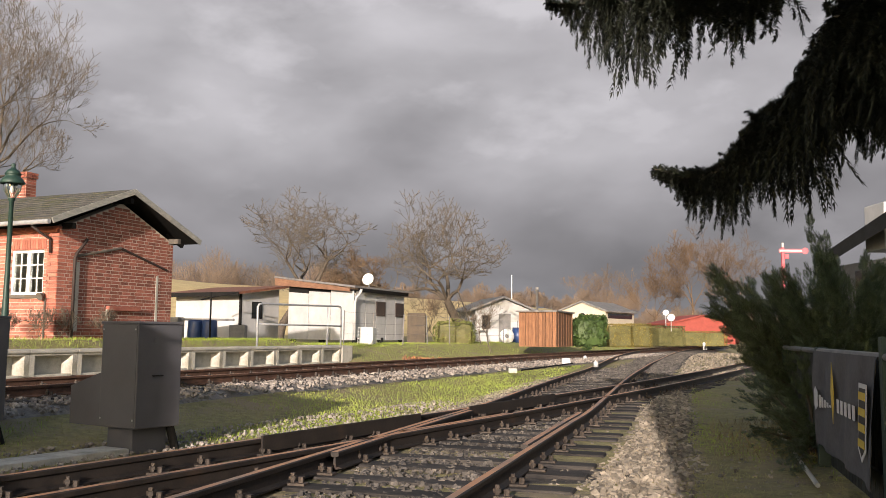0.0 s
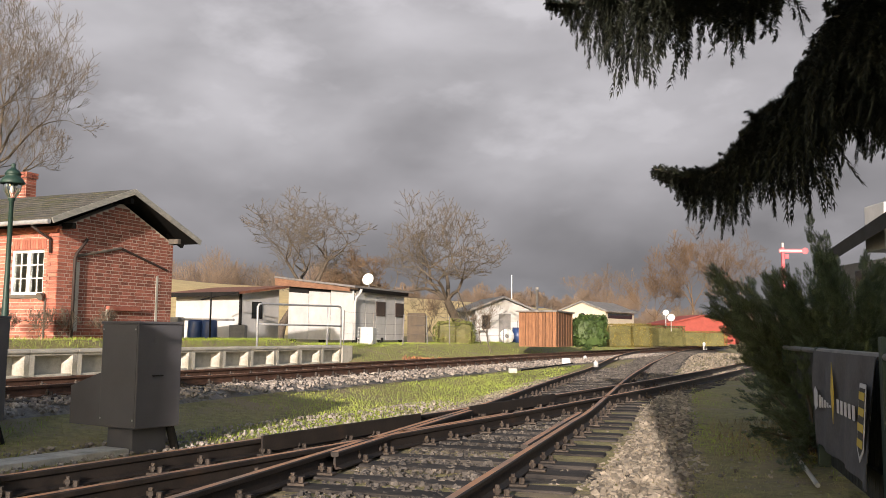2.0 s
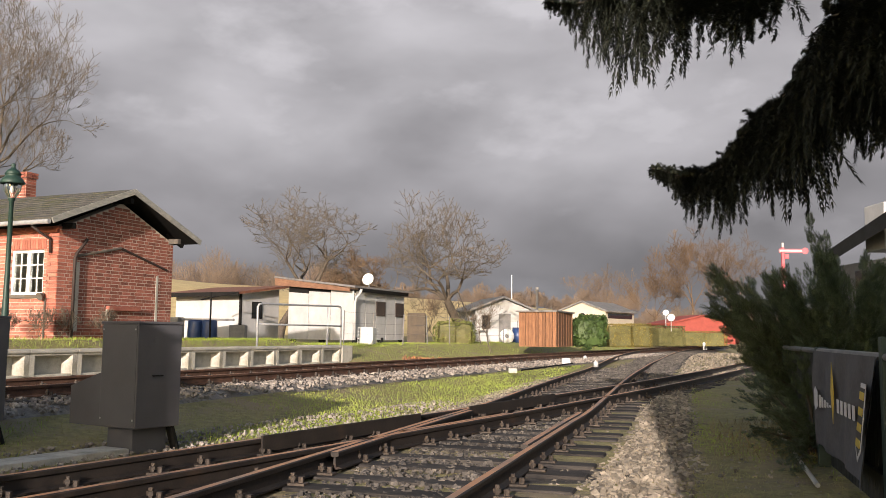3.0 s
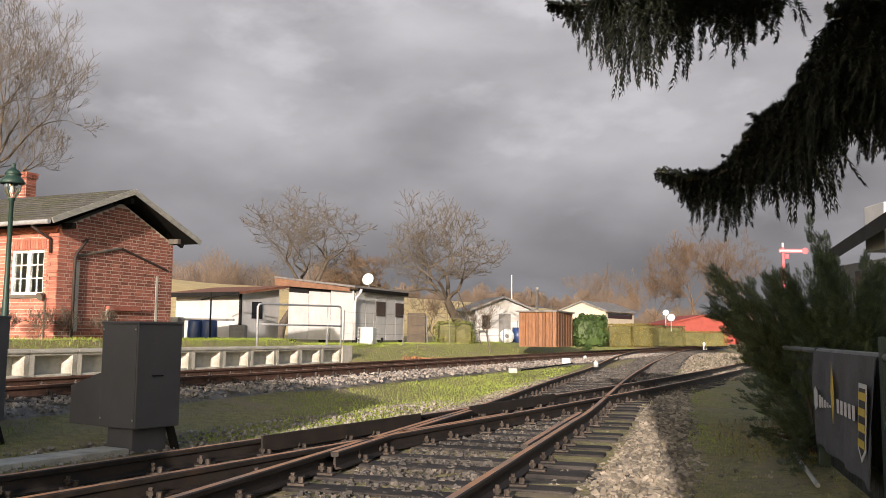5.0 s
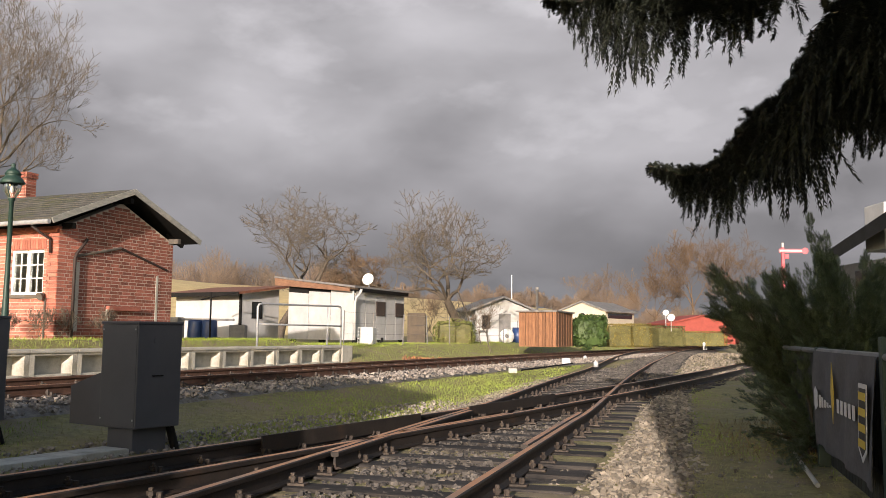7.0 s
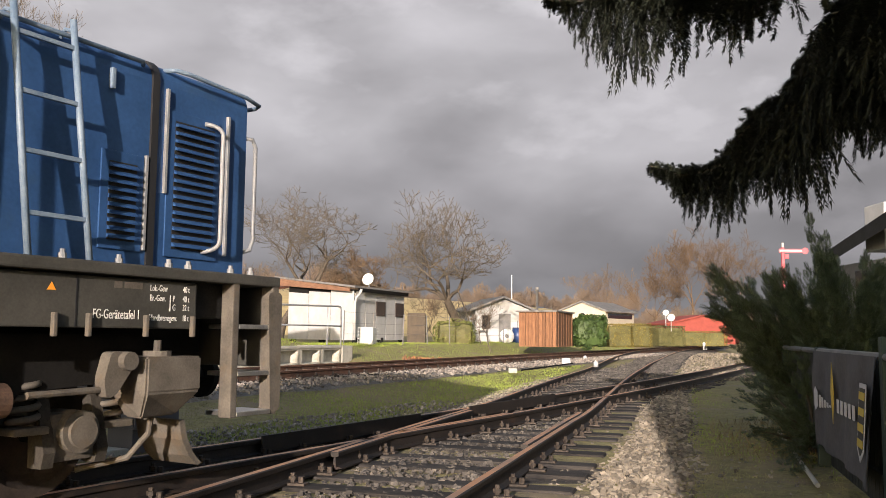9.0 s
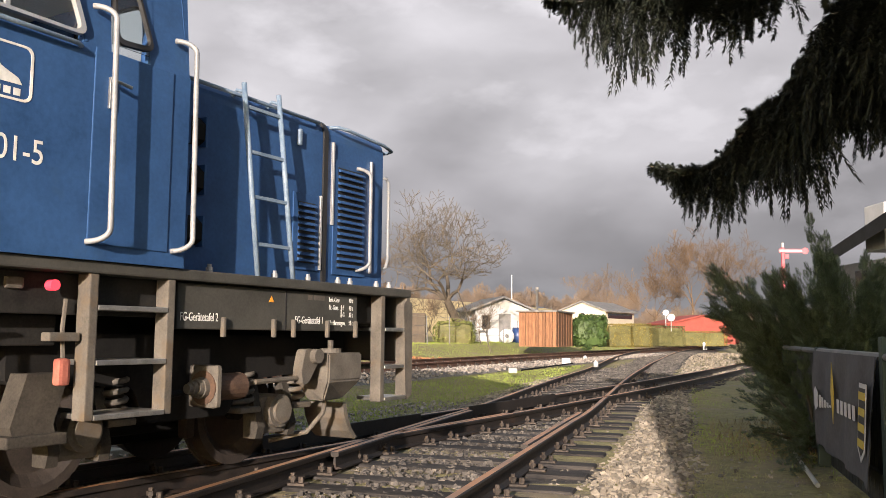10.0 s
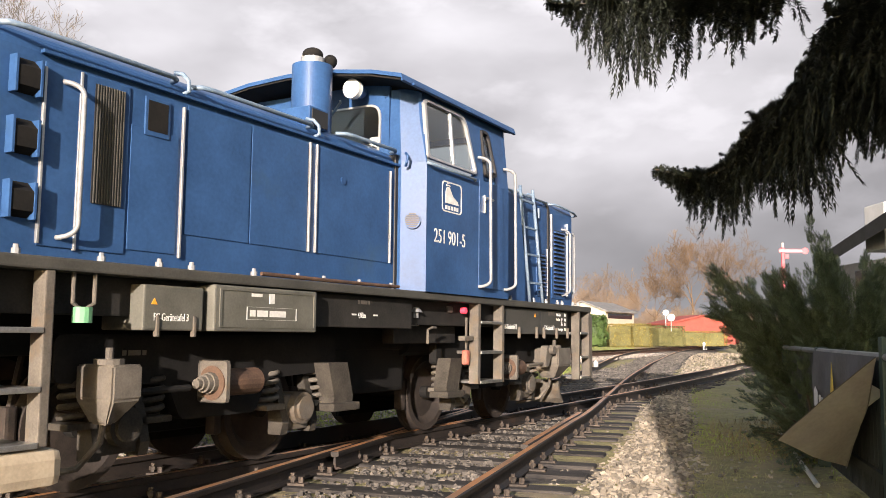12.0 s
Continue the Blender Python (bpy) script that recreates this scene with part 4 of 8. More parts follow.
            for i in range(5):
                bm.faces.new((a[i], a[(i + 1) % 5], b[(i + 1) % 5], b[i]))
            bmesh.ops.recalc_face_normals(bm, faces=bm.faces)
            part("corner_post", bm, M_BLUE, e)
    # end walls of the cab, each with two round-cornered windows
    for xe in (0.24, 1.95):
        for y0, y1 in ((-0.86, -0.82), (-0.07, 0.07), (0.82, 0.86)):
            part("end_wall", box(xe, xe + 0.035, y0, y1, zw, zr + 0.04, 0), M_BLUE, e)
        part("window_header", box(xe, xe + 0.035, -0.86, 0.86, zr - 0.02, 3.125, 0), M_BLUE, e)
        for y0, y1 in ((-0.82, -0.07), (0.07, 0.82)):
            w = new("end_window")
            w.parent = e
            yc, zc, hy, hz = (y0 + y1) / 2, 2.705, (y1 - y0) / 2, 0.295
            hole = rounded([(yc - hy + 0.04, zc - 0.23), (yc + hy - 0.04, zc - 0.23), (yc + hy - 0.04, zc + 0.24), (yc - hy + 0.04, zc + 0.24)], 0.13, 6)
            bm = bmesh.new()
            rim = []
            for p in hole:
                dy, dz = p[0] - yc, p[1] - zc
                k = 1 / max(abs(dy) / hy, abs(dz) / hz)
                rim.append([bm.verts.new((xe + ox, yc + dy * f, zc + dz * f)) for ox, f in ((0, k), (0, 1), (0.035, 1), (0.035, k))])
            for i in range(len(rim)):
                for j in range(3):
                    bm.faces.new((rim[i][j], rim[i][j + 1], rim[(i + 1) % len(rim)][j + 1], rim[(i + 1) % len(rim)][j]))
            bmesh.ops.recalc_face_normals(bm, faces=bm.faces)
            part("surround", bm, M_BLUE, w)
            part("rubber_seal", frame_ring(hole, 0, 0.012, 0.01, 0.022), M_ALU if xe < 1 else M_SEAL, w).matrix_basis = Matrix.Translation((xe if xe < 1 else xe + 0.035, 0, 0)) @ pose(0, 0, 0, 0, 0, -90) @ Matrix.Diagonal((-1, 1, 1, 1))
            g = part("pane", box(xe + 0.014, xe + 0.020, y0 + 0.04, y1 - 0.04, zc - 0.23, zc + 0.24, 0), M_GLASS, w)
            g.visible_shadow = False
    # thin arched roof, standing well out over the rear windows
    arch = [(-1.19, 3.045), (-0.9, 3.115), (-0.45, 3.18), (0, 3.20), (0.45, 3.18), (0.9, 3.115), (1.19, 3.045)]
    roof_sec = [(-1.21, 3.01)] + [(y, z + 0.022) for y, z in arch] + [(1.21, 3.01), (1.19, 3.0)] + [(y, z - 0.012) for y, z in arch[::-1]] + [(-1.19, 3.0)]
    part("cab_roof", add_prism(bmesh.new(), roof_sec, 0, -0.10, 2.10), M_BLUE, e)
    # black sheet under the blue roof, painting the shade below the overhang
    shade_sec = [(y * 0.985, z - 0.016) for y, z in arch] + [(y * 0.985, z - 0.03) for y, z in arch[::-1]]
    part("roof_lining", add_prism(bmesh.new(), shade_sec, 0, -0.09, 2.09), M_DARK, e)
    part("rain_strip", box(0.05, 2.05, -1.225, -1.195, 3.0, 3.02, 0.004), M_BLUE, e)
    part("cab_ceiling", box(0.40, 1.90, -1.02, 1.02, 2.985, 3.005, 0), M_CABIN, e)
    # side windows and doors
    for s in (-1,):
        out = rounded([(0.33, 2.44), (0.325, 2.965), (1.09, 2.975), (1.255, 2.44)], [0.05, 0.05, 0.12, 0.07], 5)
        tilt = Matrix.Translation((0, -1.19, 2.41)) @ pose(0, 0, 0, -5.1, 0, 0) @ Matrix.Translation((0, 0, -2.41))
        win = new("side_window")
        win.parent = e
        part("window_frame", frame_ring(out, 0, 0.022, 0.01, 0.035), M_ALU, win).matrix_basis = tilt
        pane = part("pane", box(0.33, 1.24, 0.004, 0.010, 2.44, 2.97, 0), M_GLASS, win)
        pane.matrix_basis = tilt
        pane.visible_shadow = False
        part("sash_bar", box(0.80, 0.825, -0.012, 0.012, 2.44, 2.97, 0.003), M_ALU, win).matrix_basis = tilt
        wedge = bmesh.new()
        add_prism(wedge, [(2.975, 1.10), (2.975, 1.245), (2.42, 1.245), (2.42, 1.26)], 1, -0.004, 0.02)
        part("window_corner", wedge, M_BLUE, win).matrix_basis = tilt
        part("drip_rail", add_pipe(bmesh.new(), [(0.33, -1.195, 2.40), (0.36, -1.225, 2.39), (1.18, -1.225, 2.385), (1.22, -1.195, 2.385)], 0.013), M_RAILBLUE, e, smooth=True)
        dw = rounded([(1.44, 2.46), (1.41, 2.92), (1.56, 2.92), (1.695, 2.48)], [0.05, 0.03, 0.05, 0.07], 4)
        door = part("cab_door", box(1.31, 1.84, -1.197, -1.185, 1.38, 2.41, 0.006), M_BLUE, e)
        part("door_window_frame", frame_ring(dw, 0, 0.02, 0.01, 0.03), M_SEAL, door).matrix_basis = tilt
        dp = part("pane", box(1.42, 1.69, 0.004, 0.010, 2.46, 2.92, 0), M_GLASS, door)
        dp.matrix_basis = tilt
        dp.visible_shadow = False
        wedge = bmesh.new()
        add_prism(wedge, [(2.92, 1.57), (2.92, 1.69), (2.5, 1.69)], 1, -0.003, 0.02)
        part("door_corner", wedge, M_BLUE, door).matrix_basis = tilt
        bm = add_box(bmesh.new(), 1.395, 1.42, -1.215, -1.195, 2.10, 2.27, 0.004)
        add_rod(bm, (1.405, -1.215, 2.24), (1.405, -1.255, 2.24), 0.012, 8)
        add_rod(bm, (1.405, -1.25, 2.24), (1.50, -1.25, 2.23), 0.011, 8)
        part("door_handle", bm, M_STEEL, door)
        bow_handle("door_handrail", 1.375, 1.39, 2.62, -1.19, 0.10, -0.02, e, M_HANDRAIL, 0.015)
        bow_handle("door_handrail", 1.935, 1.39, 2.60, -1.19, 0.10, -0.02, e, M_HANDRAIL, 0.015)
    # round grille on the cut corner
    sp = add_rod(bmesh.new(), (0, -0.03, 0), (0, 0.03, 0), 0.072, 22)
    sk = part("horn_grille", sp, M_BLUE, e, m=Matrix.Translation((0.285, -1.085, 1.90)) @ pose(0, 0, 0, 0, 0, -64.6))
    bm = bmesh.new()
    for i in range(7):
        z = -0.054 + i * 0.018
        w = math.sqrt(0.062 ** 2 - z * z)
        add_box(bm, -w, w, -0.036, -0.030, z - 0.005, z + 0.005)
    part("grille_slat", bm, M_DUST, sk)
    part("lifting_eye", add_pipe(bmesh.new(), [(0.2, -1.06, 2.36), (0.17, -1.09, 2.38), (0.17, -1.1, 2.44), (0.2, -1.06, 2.47)], 0.012), M_BLUE, e)
    # wipers on the rear windscreen
    bm = add_pipe(bmesh.new(), [(0.12, -0.42, 2.98), (0.10, -0.44, 2.96), (0.12, -0.16, 2.68)], 0.012, 6)
    part("wiper", bm, M_RAILBLUE, e)
    part("wiper", add_pipe(bmesh.new(), [(0.12, 0.5, 2.98), (0.10, 0.48, 2.96), (0.12, 0.3, 2.72)], 0.012, 6), M_RAILBLUE, e)
    part("control_desk", box(0.85, 1.25, -0.7, 0.7, 2.0, 2.52, 0.03), M_CABIN, e)
    part("driver_seat", add_box(add_box(bmesh.new(), 0.45, 0.55, -0.85, -0.5, 2.30, 2.72, 0.04), 0.5, 0.8, -0.85, -0.5, 2.2, 2.32, 0.03), M_CABIN, e)
    # emblem and running number on the cab side
    em = frame_ring(rounded([(0.60, 2.02), (0.965, 2.02), (0.965, 2.295), (0.60, 2.295)], 0.05, 5), -1.19, 0.003, 0.0, 0.016)
    emb = part("emblem", em, M_WHITEPAINT, e, "white outlined emblem of a stylised train")
    bm = bmesh.new()
    add_prism(bm, [(2.10, 0.665), (2.21, 0.665), (2.245, 0.69), (2.245, 0.735), (2.17, 0.80), (2.13, 0.89), (2.10, 0.91)], 1, -1.193, -1.19)
    add_box(bm, 0.675, 0.75, -1.193, -1.19, 2.255, 2.265)
    add_box(bm, 0.69, 0.73, -1.193, -1.19, 2.275, 2.283)
    part("emblem_shape", bm, M_WHITEPAINT, emb)
    bars(emb, (0.665, -1.19, 2.045), (0.035,) * 5, 0.035, M_WHITEPAINT, "emblem_bar")
    whole = lettering("251 901-5", 0.172, M_WHITEPAINT, e, (0.465, -1.191, 1.735), "running_number", 0.84)
    right_end = 0.465 + 0.84 * max(v.co.x for v in whole.data.vertices)
    bpy.data.objects.remove(whole)
    lettering("251", 0.172, M_WHITEPAINT, e, (0.465, -1.191, 1.735), "running_number", 0.84)
    lettering("901-5", 0.172, M_WHITEPAINT, e, (right_end, -1.191, 1.735), "running_number", 0.84, "RIGHT")
    # front hood
    fh = part("front_hood", add_prism(bmesh.new(), hood_section(0.97, 1.30, 2.50, 0.14, 0.10), 0, 1.95, 4.30), M_BLUE, e)
    sec = rounded([(-0.985, 1.305), (0.985, 1.305), (0.985, 2.51), (0.54, 2.65), (-0.54, 2.65), (-0.985, 2.51)], [0, 0, 0.10, 0.2, 0.2, 0.10], 5)
    part("hood_seal", add_prism(bmesh.new(), sec, 0, 3.50, 3.55), M_SEAL, fh)
    louvre_panel(3.68, 4.0, 1.43, 2.20, 16, -0.97, fh, M_BLUE)
    louvre_panel(3.22, 3.41, 1.44, 1.88, 10, -0.97, fh, M_BLUE)
    for x, z0, z1 in ((3.475, 1.40, 1.95), (4.12, 1.42, 2.32), (3.615, 1.75, 2.38)):
        part("hinge_strip", box(x - 0.010, x + 0.010, -0.992, -0.97, z0, z1, 0.003), M_ALU, fh)
    bow_handle("door_handrail", 3.99, 1.43, 2.23, -0.98, 0.09, 0.0, fh, M_HANDRAIL)
    part("end_handrail", add_pipe(bmesh.new(), [(4.28, -0.95, 2.22), (4.36, -0.97, 2.22), (4.39, -0.97, 2.17), (4.39, -0.97, 1.55), (4.36, -0.97, 1.48), (4.30, -0.95, 1.46)], 0.014), M_HANDRAIL, fh, smooth=True)
    part("roof_handrail", add_pipe(bmesh.new(), [(3.62, -0.93, 2.50), (3.66, -1.0, 2.50), (3.75, -1.02, 2.495), (4.24, -1.02, 2.47), (4.38, -1.0, 2.45), (4.42, -0.93, 2.45), (4.42, -0.7, 2.45)], 0.014), M_RAILBLUE, fh, smooth=True)
    part("roof_handrail", add_pipe(bmesh.new(), [(2.1, -0.95, 2.49), (2.14, -1.0, 2.49), (3.40, -1.01, 2.48), (3.44, -0.96, 2.48)], 0.014), M_RAILBLUE, fh, smooth=True)
    lampb = bmesh.new()
    bmesh.ops.create_uvsphere(lampb, u_segments=20, v_segments=12, radius=0.14, matrix=Matrix.Translation((4.33, -0.72, 1.66)) @ Matrix.Diagonal((0.9, 1, 1, 1)))
    hl = part("headlight", lampb, M_BLUE, fh, smooth=True)
    part("headlight_lens", add_rod(bmesh.new(), (4.445, -0.72, 1.66), (4.46, -0.72, 1.66), 0.085, 18), M_LAMPGLASS, hl)
    for z in (2.22, 1.92, 1.60):
        hooded_vent(2.20, z, -0.97, fh)
    part("padlock", box(3.20, 3.23, -1.0, -0.97, 2.28, 2.40, 0.008), M_RAILBLUE, fh)
    # ladder leaning on the front hood
    ld = new("ladder")
    ld.parent = e
    legs = []
    for xt, xb in ((2.56, 2.67), (2.90, 3.02)):
        a, b = Vector((xt, -1.05, 2.56)), Vector((xb, -1.12, 1.28))
        legs.append((a, b))
        part("ladder_rail", add_rod(bmesh.new(), a, b, 0.018, 10), M_RAILBLUE, ld, smooth=True)
    for k in (0.12, 0.35, 0.58, 0.82):
        p, q = legs[0][0].lerp(legs[0][1], k), legs[1][0].lerp(legs[1][1], k)
        part("rung", add_box(bmesh.new(), 0, (q - p).length, -0.012, 0.012, -0.012, 0.012, 0.003, m=Matrix.Translation(p) @ (q - p).to_track_quat("X", "Z").to_matrix().to_4x4()), M_RAILBLUE, ld)
    for k in (0, 1):
        part("ladder_hook", add_pipe(bmesh.new(), [legs[k][0] + Vector((0, 0, -0.06)), legs[k][0] + Vector((0, 0.06, -0.04)), legs[k][0] + Vector((0, 0.1, -0.08))], 0.012), M_RAILBLUE, ld)
    # bolts along the deck edge
    bm = add_rod(bmesh.new(), (0, 0, 0), (0, 0, 0.035), 0.022, 8)
    add_rod(bm, (0, 0, 0.035), (0, 0, 0.055), 0.014, 8)
    first = None
    for x in [-3.35, -2.85, -2.45, -2.2, -1.65, -1.2, -0.9, -0.45, 0.0, 2.3, 2.9, 3.25, 3.6, 3.75, 4.1, 4.28]:
        if first is None:
            first = part("bolt", bm, M_HANDRAIL, e)
            ob = first
        else:
            ob = new("bolt", first.data)
            ob.parent = e
        ob.matrix_basis = Matrix.Translation((x, -1.06, 1.30))
    part("hose", add_pipe(bmesh.new(), [(-1.6, -1.08, 1.325), (-0.9, -1.09, 1.322), (-0.1, -1.08, 1.325), (0.1, -1.07, 1.33)], 0.014), M_RUSTWHEEL, e)
    # boxes and boards under the deck
    tb = part("tool_board", box(2.0, 3.77, -1.12, -1.06, 0.955, 1.225, 0.01), M_OLIVE, e, "olive board with white lettering")
    part("board_joint", box(2.945, 2.955, -1.123, -1.119, 0.96, 1.22, 0), M_SEAL, tb)
    lettering("FG-Gerätetafel 1", 0.072, M_WHITEPAINT, tb, (3.05, -1.122, 1.005), squeeze=0.62)
    lettering("FG-Gerätetafel 2", 0.072, M_WHITEPAINT, tb, (2.02, -1.122, 1.005), squeeze=0.62)
    bars(tb, (3.18, -1.121, 1.17), (0.05, 0.12), 0.035, M_DUST)
    for txt, x, z in (("Lok.-Gew", 3.42, 1.165), ("40 t", 3.66, 1.165), ("Br.-Gew.", 3.42, 1.11), ("P", 3.585, 1.11), ("40 t", 3.66, 1.11), ("G", 3.585, 1.06), ("32 t", 3.66, 1.06), ("Handbremsgew.", 3.42, 1.0), ("18 t", 3.66, 1.0)):
        lettering(txt, 0.05, M_WHITEPAINT, tb, (x, -1.122, z), squeeze=0.62)
    part("bracket", box(3.565, 3.57, -1.123, -1.12, 1.055, 1.145, 0), M_WHITEPAINT, tb)
    wt = add_prism(bmesh.new(), [(1.14, 2.78), (1.14, 2.83), (1.18, 2.805)], 1, -1.123, -1.119)
    part("warning_triangle", wt, M_YELLOW, tb)
    hk = add_box(bmesh.new(), -0.012, 0.012, -0.03, 0, -0.06, 0.06, 0.006)
    first = None
    for x in (2.36, 2.82, 3.02, 3.39, 3.73, -2.52, -2.24):
        ob = part("board_hook", hk, M_DUST, e) if first is None else new("board_hook", first.data)
        first = first or ob
        ob.parent = e
        ob.matrix_basis = Matrix.Translation((x, -1.12, 0.97))
    b3 = part("equipment_box", box(-2.62, -2.17, -1.14, -0.8, 0.945, 1.20, 0.012), M_BOX, e, "small olive equipment box with white lettering")
    lettering("FG-Gerätetafel 3", 0.062, M_WHITEPAINT, b3, (-2.55, -1.142, 1.0), squeeze=0.62)
    part("warning_triangle", add_prism(bmesh.new(), [(1.09, -2.57), (1.09, -2.525), (1.125, -2.547)], 1, -1.143, -1.139), M_YELLOW, b3)
    bb = part("battery_box", box(-2.12, -1.13, -1.18, -0.75, 0.945, 1.225, 0.012), M_BOX, e, "large olive battery box with a framed white inscription")
    part("box_lid", frame_ring([(-2.08, 0.97), (-1.15, 0.97), (-1.15, 1.20), (-2.08, 1.20)], -1.18, 0.006, 0, 0.02), M_BOX, bb)
    part("label_frame", frame_ring([(-1.84, 1.02), (-1.35, 1.02), (-1.35, 1.10), (-1.84, 1.10)], -1.18, 0.002, 0, 0.008), M_WHITEPAINT, bb)
    bars(bb, (-1.81, -1.181, 1.04), (0.05, 0.1, 0.16), 0.04, M_WHITEPAINT)
    part("label_plate", box(-1.63, -1.58, -1.183, -1.18, 1.125, 1.19, 0), M_WHITEPAINT, bb)
    bars(bb, (-1.80, -1.181, 1.165), (0.1,), 0.02, M_WHITEPAINT)
    sb = part("side_board", box(-1.10, 0.27, -1.10, -1.04, 0.985, 1.225, 0.008), M_FRAME, e)
    lettering("4,08m", 0.06, M_WHITEPAINT, sb, (-0.52, -1.102, 1.06), squeeze=0.7)
    bars(sb, (-0.6, -1.101, 1.078), (0.06,), 0.012, M_WHITEPAINT)
    bars(sb, (-0.31, -1.101, 1.078), (0.06,), 0.012, M_WHITEPAINT)
    bars(sb, (-0.52, -1.101, 1.165), (0.02, 0.09, 0.02), 0.03, M_DUST)
    part("underfloor_beam", box(0.27, 1.36, -0.92, -0.80, 0.86, 1.02, 0.01), M_FRAME, e)
    part("reservoir", add_rod(bmesh.new(), (0.9, -0.55, 0.9), (2.0, -0.55, 0.9), 0.16, 18), M_DARK, e)
    # lamp, tail light, valve
    bm = add_rod(bmesh.new(), (0.45, -1.0, 1.08), (0.45, -1.0, 1.13), 0.05, 14)
    add_rod(bm, (0.45, -1.0, 1.13), (0.45, -1.0, 1.17), 0.085, 16, 0.05)
    add_rod(bm, (0.40, -1.0, 1.04), (0.52, -1.0, 1.04), 0.03, 8)
    part("exterior_lamp", bm, M_HANDRAIL, e)
    part("marker_light", add_rod(bmesh.new(), (1.2, -1.07, 1.165), (1.2, -1.12, 1.165), 0.028, 14), M_REDLIGHT, e)
    part("valve", add_box(bmesh.new(), 0.98, 1.08, -1.05, -0.98, 1.14, 1.2, 0.015), M_DUST, e)
    part("valve_crank", add_pipe(bmesh.new(), [(0.62, -1.05, 0.86), (0.62, -1.05, 0.98), (0.70, -1.05, 1.0), (0.76, -1.05, 1.0)], 0.012), M_DUST, e)
    part("brake_lever", add_box(bmesh.new(), 1.26, 1.33, -1.10, -1.04, 0.66, 0.80, 0.02), M_RUSTYRED, e)
    part("lever_chain", add_pipe(bmesh.new(), [(1.30, -1.07, 1.1), (1.28, -1.08, 0.95), (1.30, -1.07, 0.78)], 0.012, 6), M_DUST, e)
    part("step_bracket", box(1.18, 1.36, -1.12, -1.05, 0.885, 0.93, 0.008), M_DUST, e)
    step_ladder(e, (1.40, 1.92), 0.48, 1.235, (1.06, 0.775, 0.495))
    step_ladder(e, (4.06, 4.42), 0.42, 1.25, (0.975, 0.685, 0.44))
    step_ladder(e, (-3.62, -3.22), 0.38, 1.235, (0.94, 0.655, 0.39))
    part("end_plate", add_prism(bmesh.new(), rounded([(0.44, 4.38), (0.44, 4.47), (1.20, 4.47), (1.20, 4.34)], 0.04, 3), 1, -1.17, -1.15), M_DUST, e)
    sandbox(e, 3.40, 3.80, 0.46, 0.80, -1.15)
    sandbox(e, -2.82, -2.62, 0.44, 0.76, -1.16)
    brake_cylinder(e, 2.36, 2.66, 0.60, -1.0, True)
    brake_cylinder(e, -1.97, -1.60, 0.63, -1.05, False)
    bm = add_prism(bmesh.new(), rounded([(0.68, 3.16), (0.83, 3.2), (0.83, 3.34), (0.76, 3.36), (0.60, 3.24), (0.58, 3.18)], 0.03, 3), 1, -1.1, -1.02)
    add_rod(bm, (3.29, -1.15, 0.78), (3.29, -1.1, 0.78), 0.05, 14)
    part("slack_adjuster", bm, M_DUST, e)
    part("brake_rod", add_rod(bmesh.new(), (2.75, -1.05, 0.62), (3.2, -1.05, 0.63), 0.018, 8), M_DUST, e)
    # rail guards
    for x, d in ((3.80, 1),):
        bm = bmesh.new()
        out = [(x + d * 0.0, 0.42), (x + d * 0.03, 0.30), (x + d * 0.09, 0.20), (x + d * 0.16, 0.14), (x + d * 0.19, 0.15), (x + d * 0.12, 0.22), (x + d * 0.07, 0.31), (x + d * 0.04, 0.42)]
        add_prism(bm, [(q, p) for p, q in out], 1, -0.98 if d > 0 else -1.18, -0.6)
        part("rail_guard", bm, M_DUST, e)
    M_BUFF = material("buff_dusty_plate", (0.26, 0.22, 0.16), (0.40, 0.34, 0.25), 6, 0.8, 0, 0.2, 60)
    part("foot_guard", box(-3.74, -3.10, -1.17, -0.85, 0.18, 0.37, 0.055), M_BUFF, e)
    # green hose cap by the rear steps
    bm = add_rod(bmesh.new(), (-3.0, -1.12, 0.98), (-3.0, -1.12, 1.06), 0.05, 14)
    gc = part("hose_cap", bm, M_GREEN, e)
    part("hose_holder", add_pipe(bmesh.new(), [(-3.06, -1.12, 1.235), (-3.06, -1.12, 1.08), (-3.0, -1.12, 1.04), (-2.93, -1.12, 1.08), (-2.93, -1.12, 1.235)], 0.012), M_DUST, gc)
    bars(e, (-2.5, -0.845, 0.80), (0.03, 0.09, 0.03), 0.03, M_DUST)
    part("fuel_tank", box(-0.35, 1.0, -0.58, 0.58, 0.42, 0.95, 0.05), M_DARK, e)
    bogie(e, 2.39)
    bogie(e, -1.69)
    return e


engine = diesel_engine()


# ---- platform edge of precast concrete units ----
def platform_frame(s, q, z=0.0):
    p = Vector((FAR0.x + s * math.sin(FARH) + q * math.cos(FARH), FAR0.y + s * math.cos(FARH) - q * math.sin(FARH), z))
    return Matrix.Translation(p) @ pose(0, 0, 0, 0, 0, 90 - math.degrees(FARH))


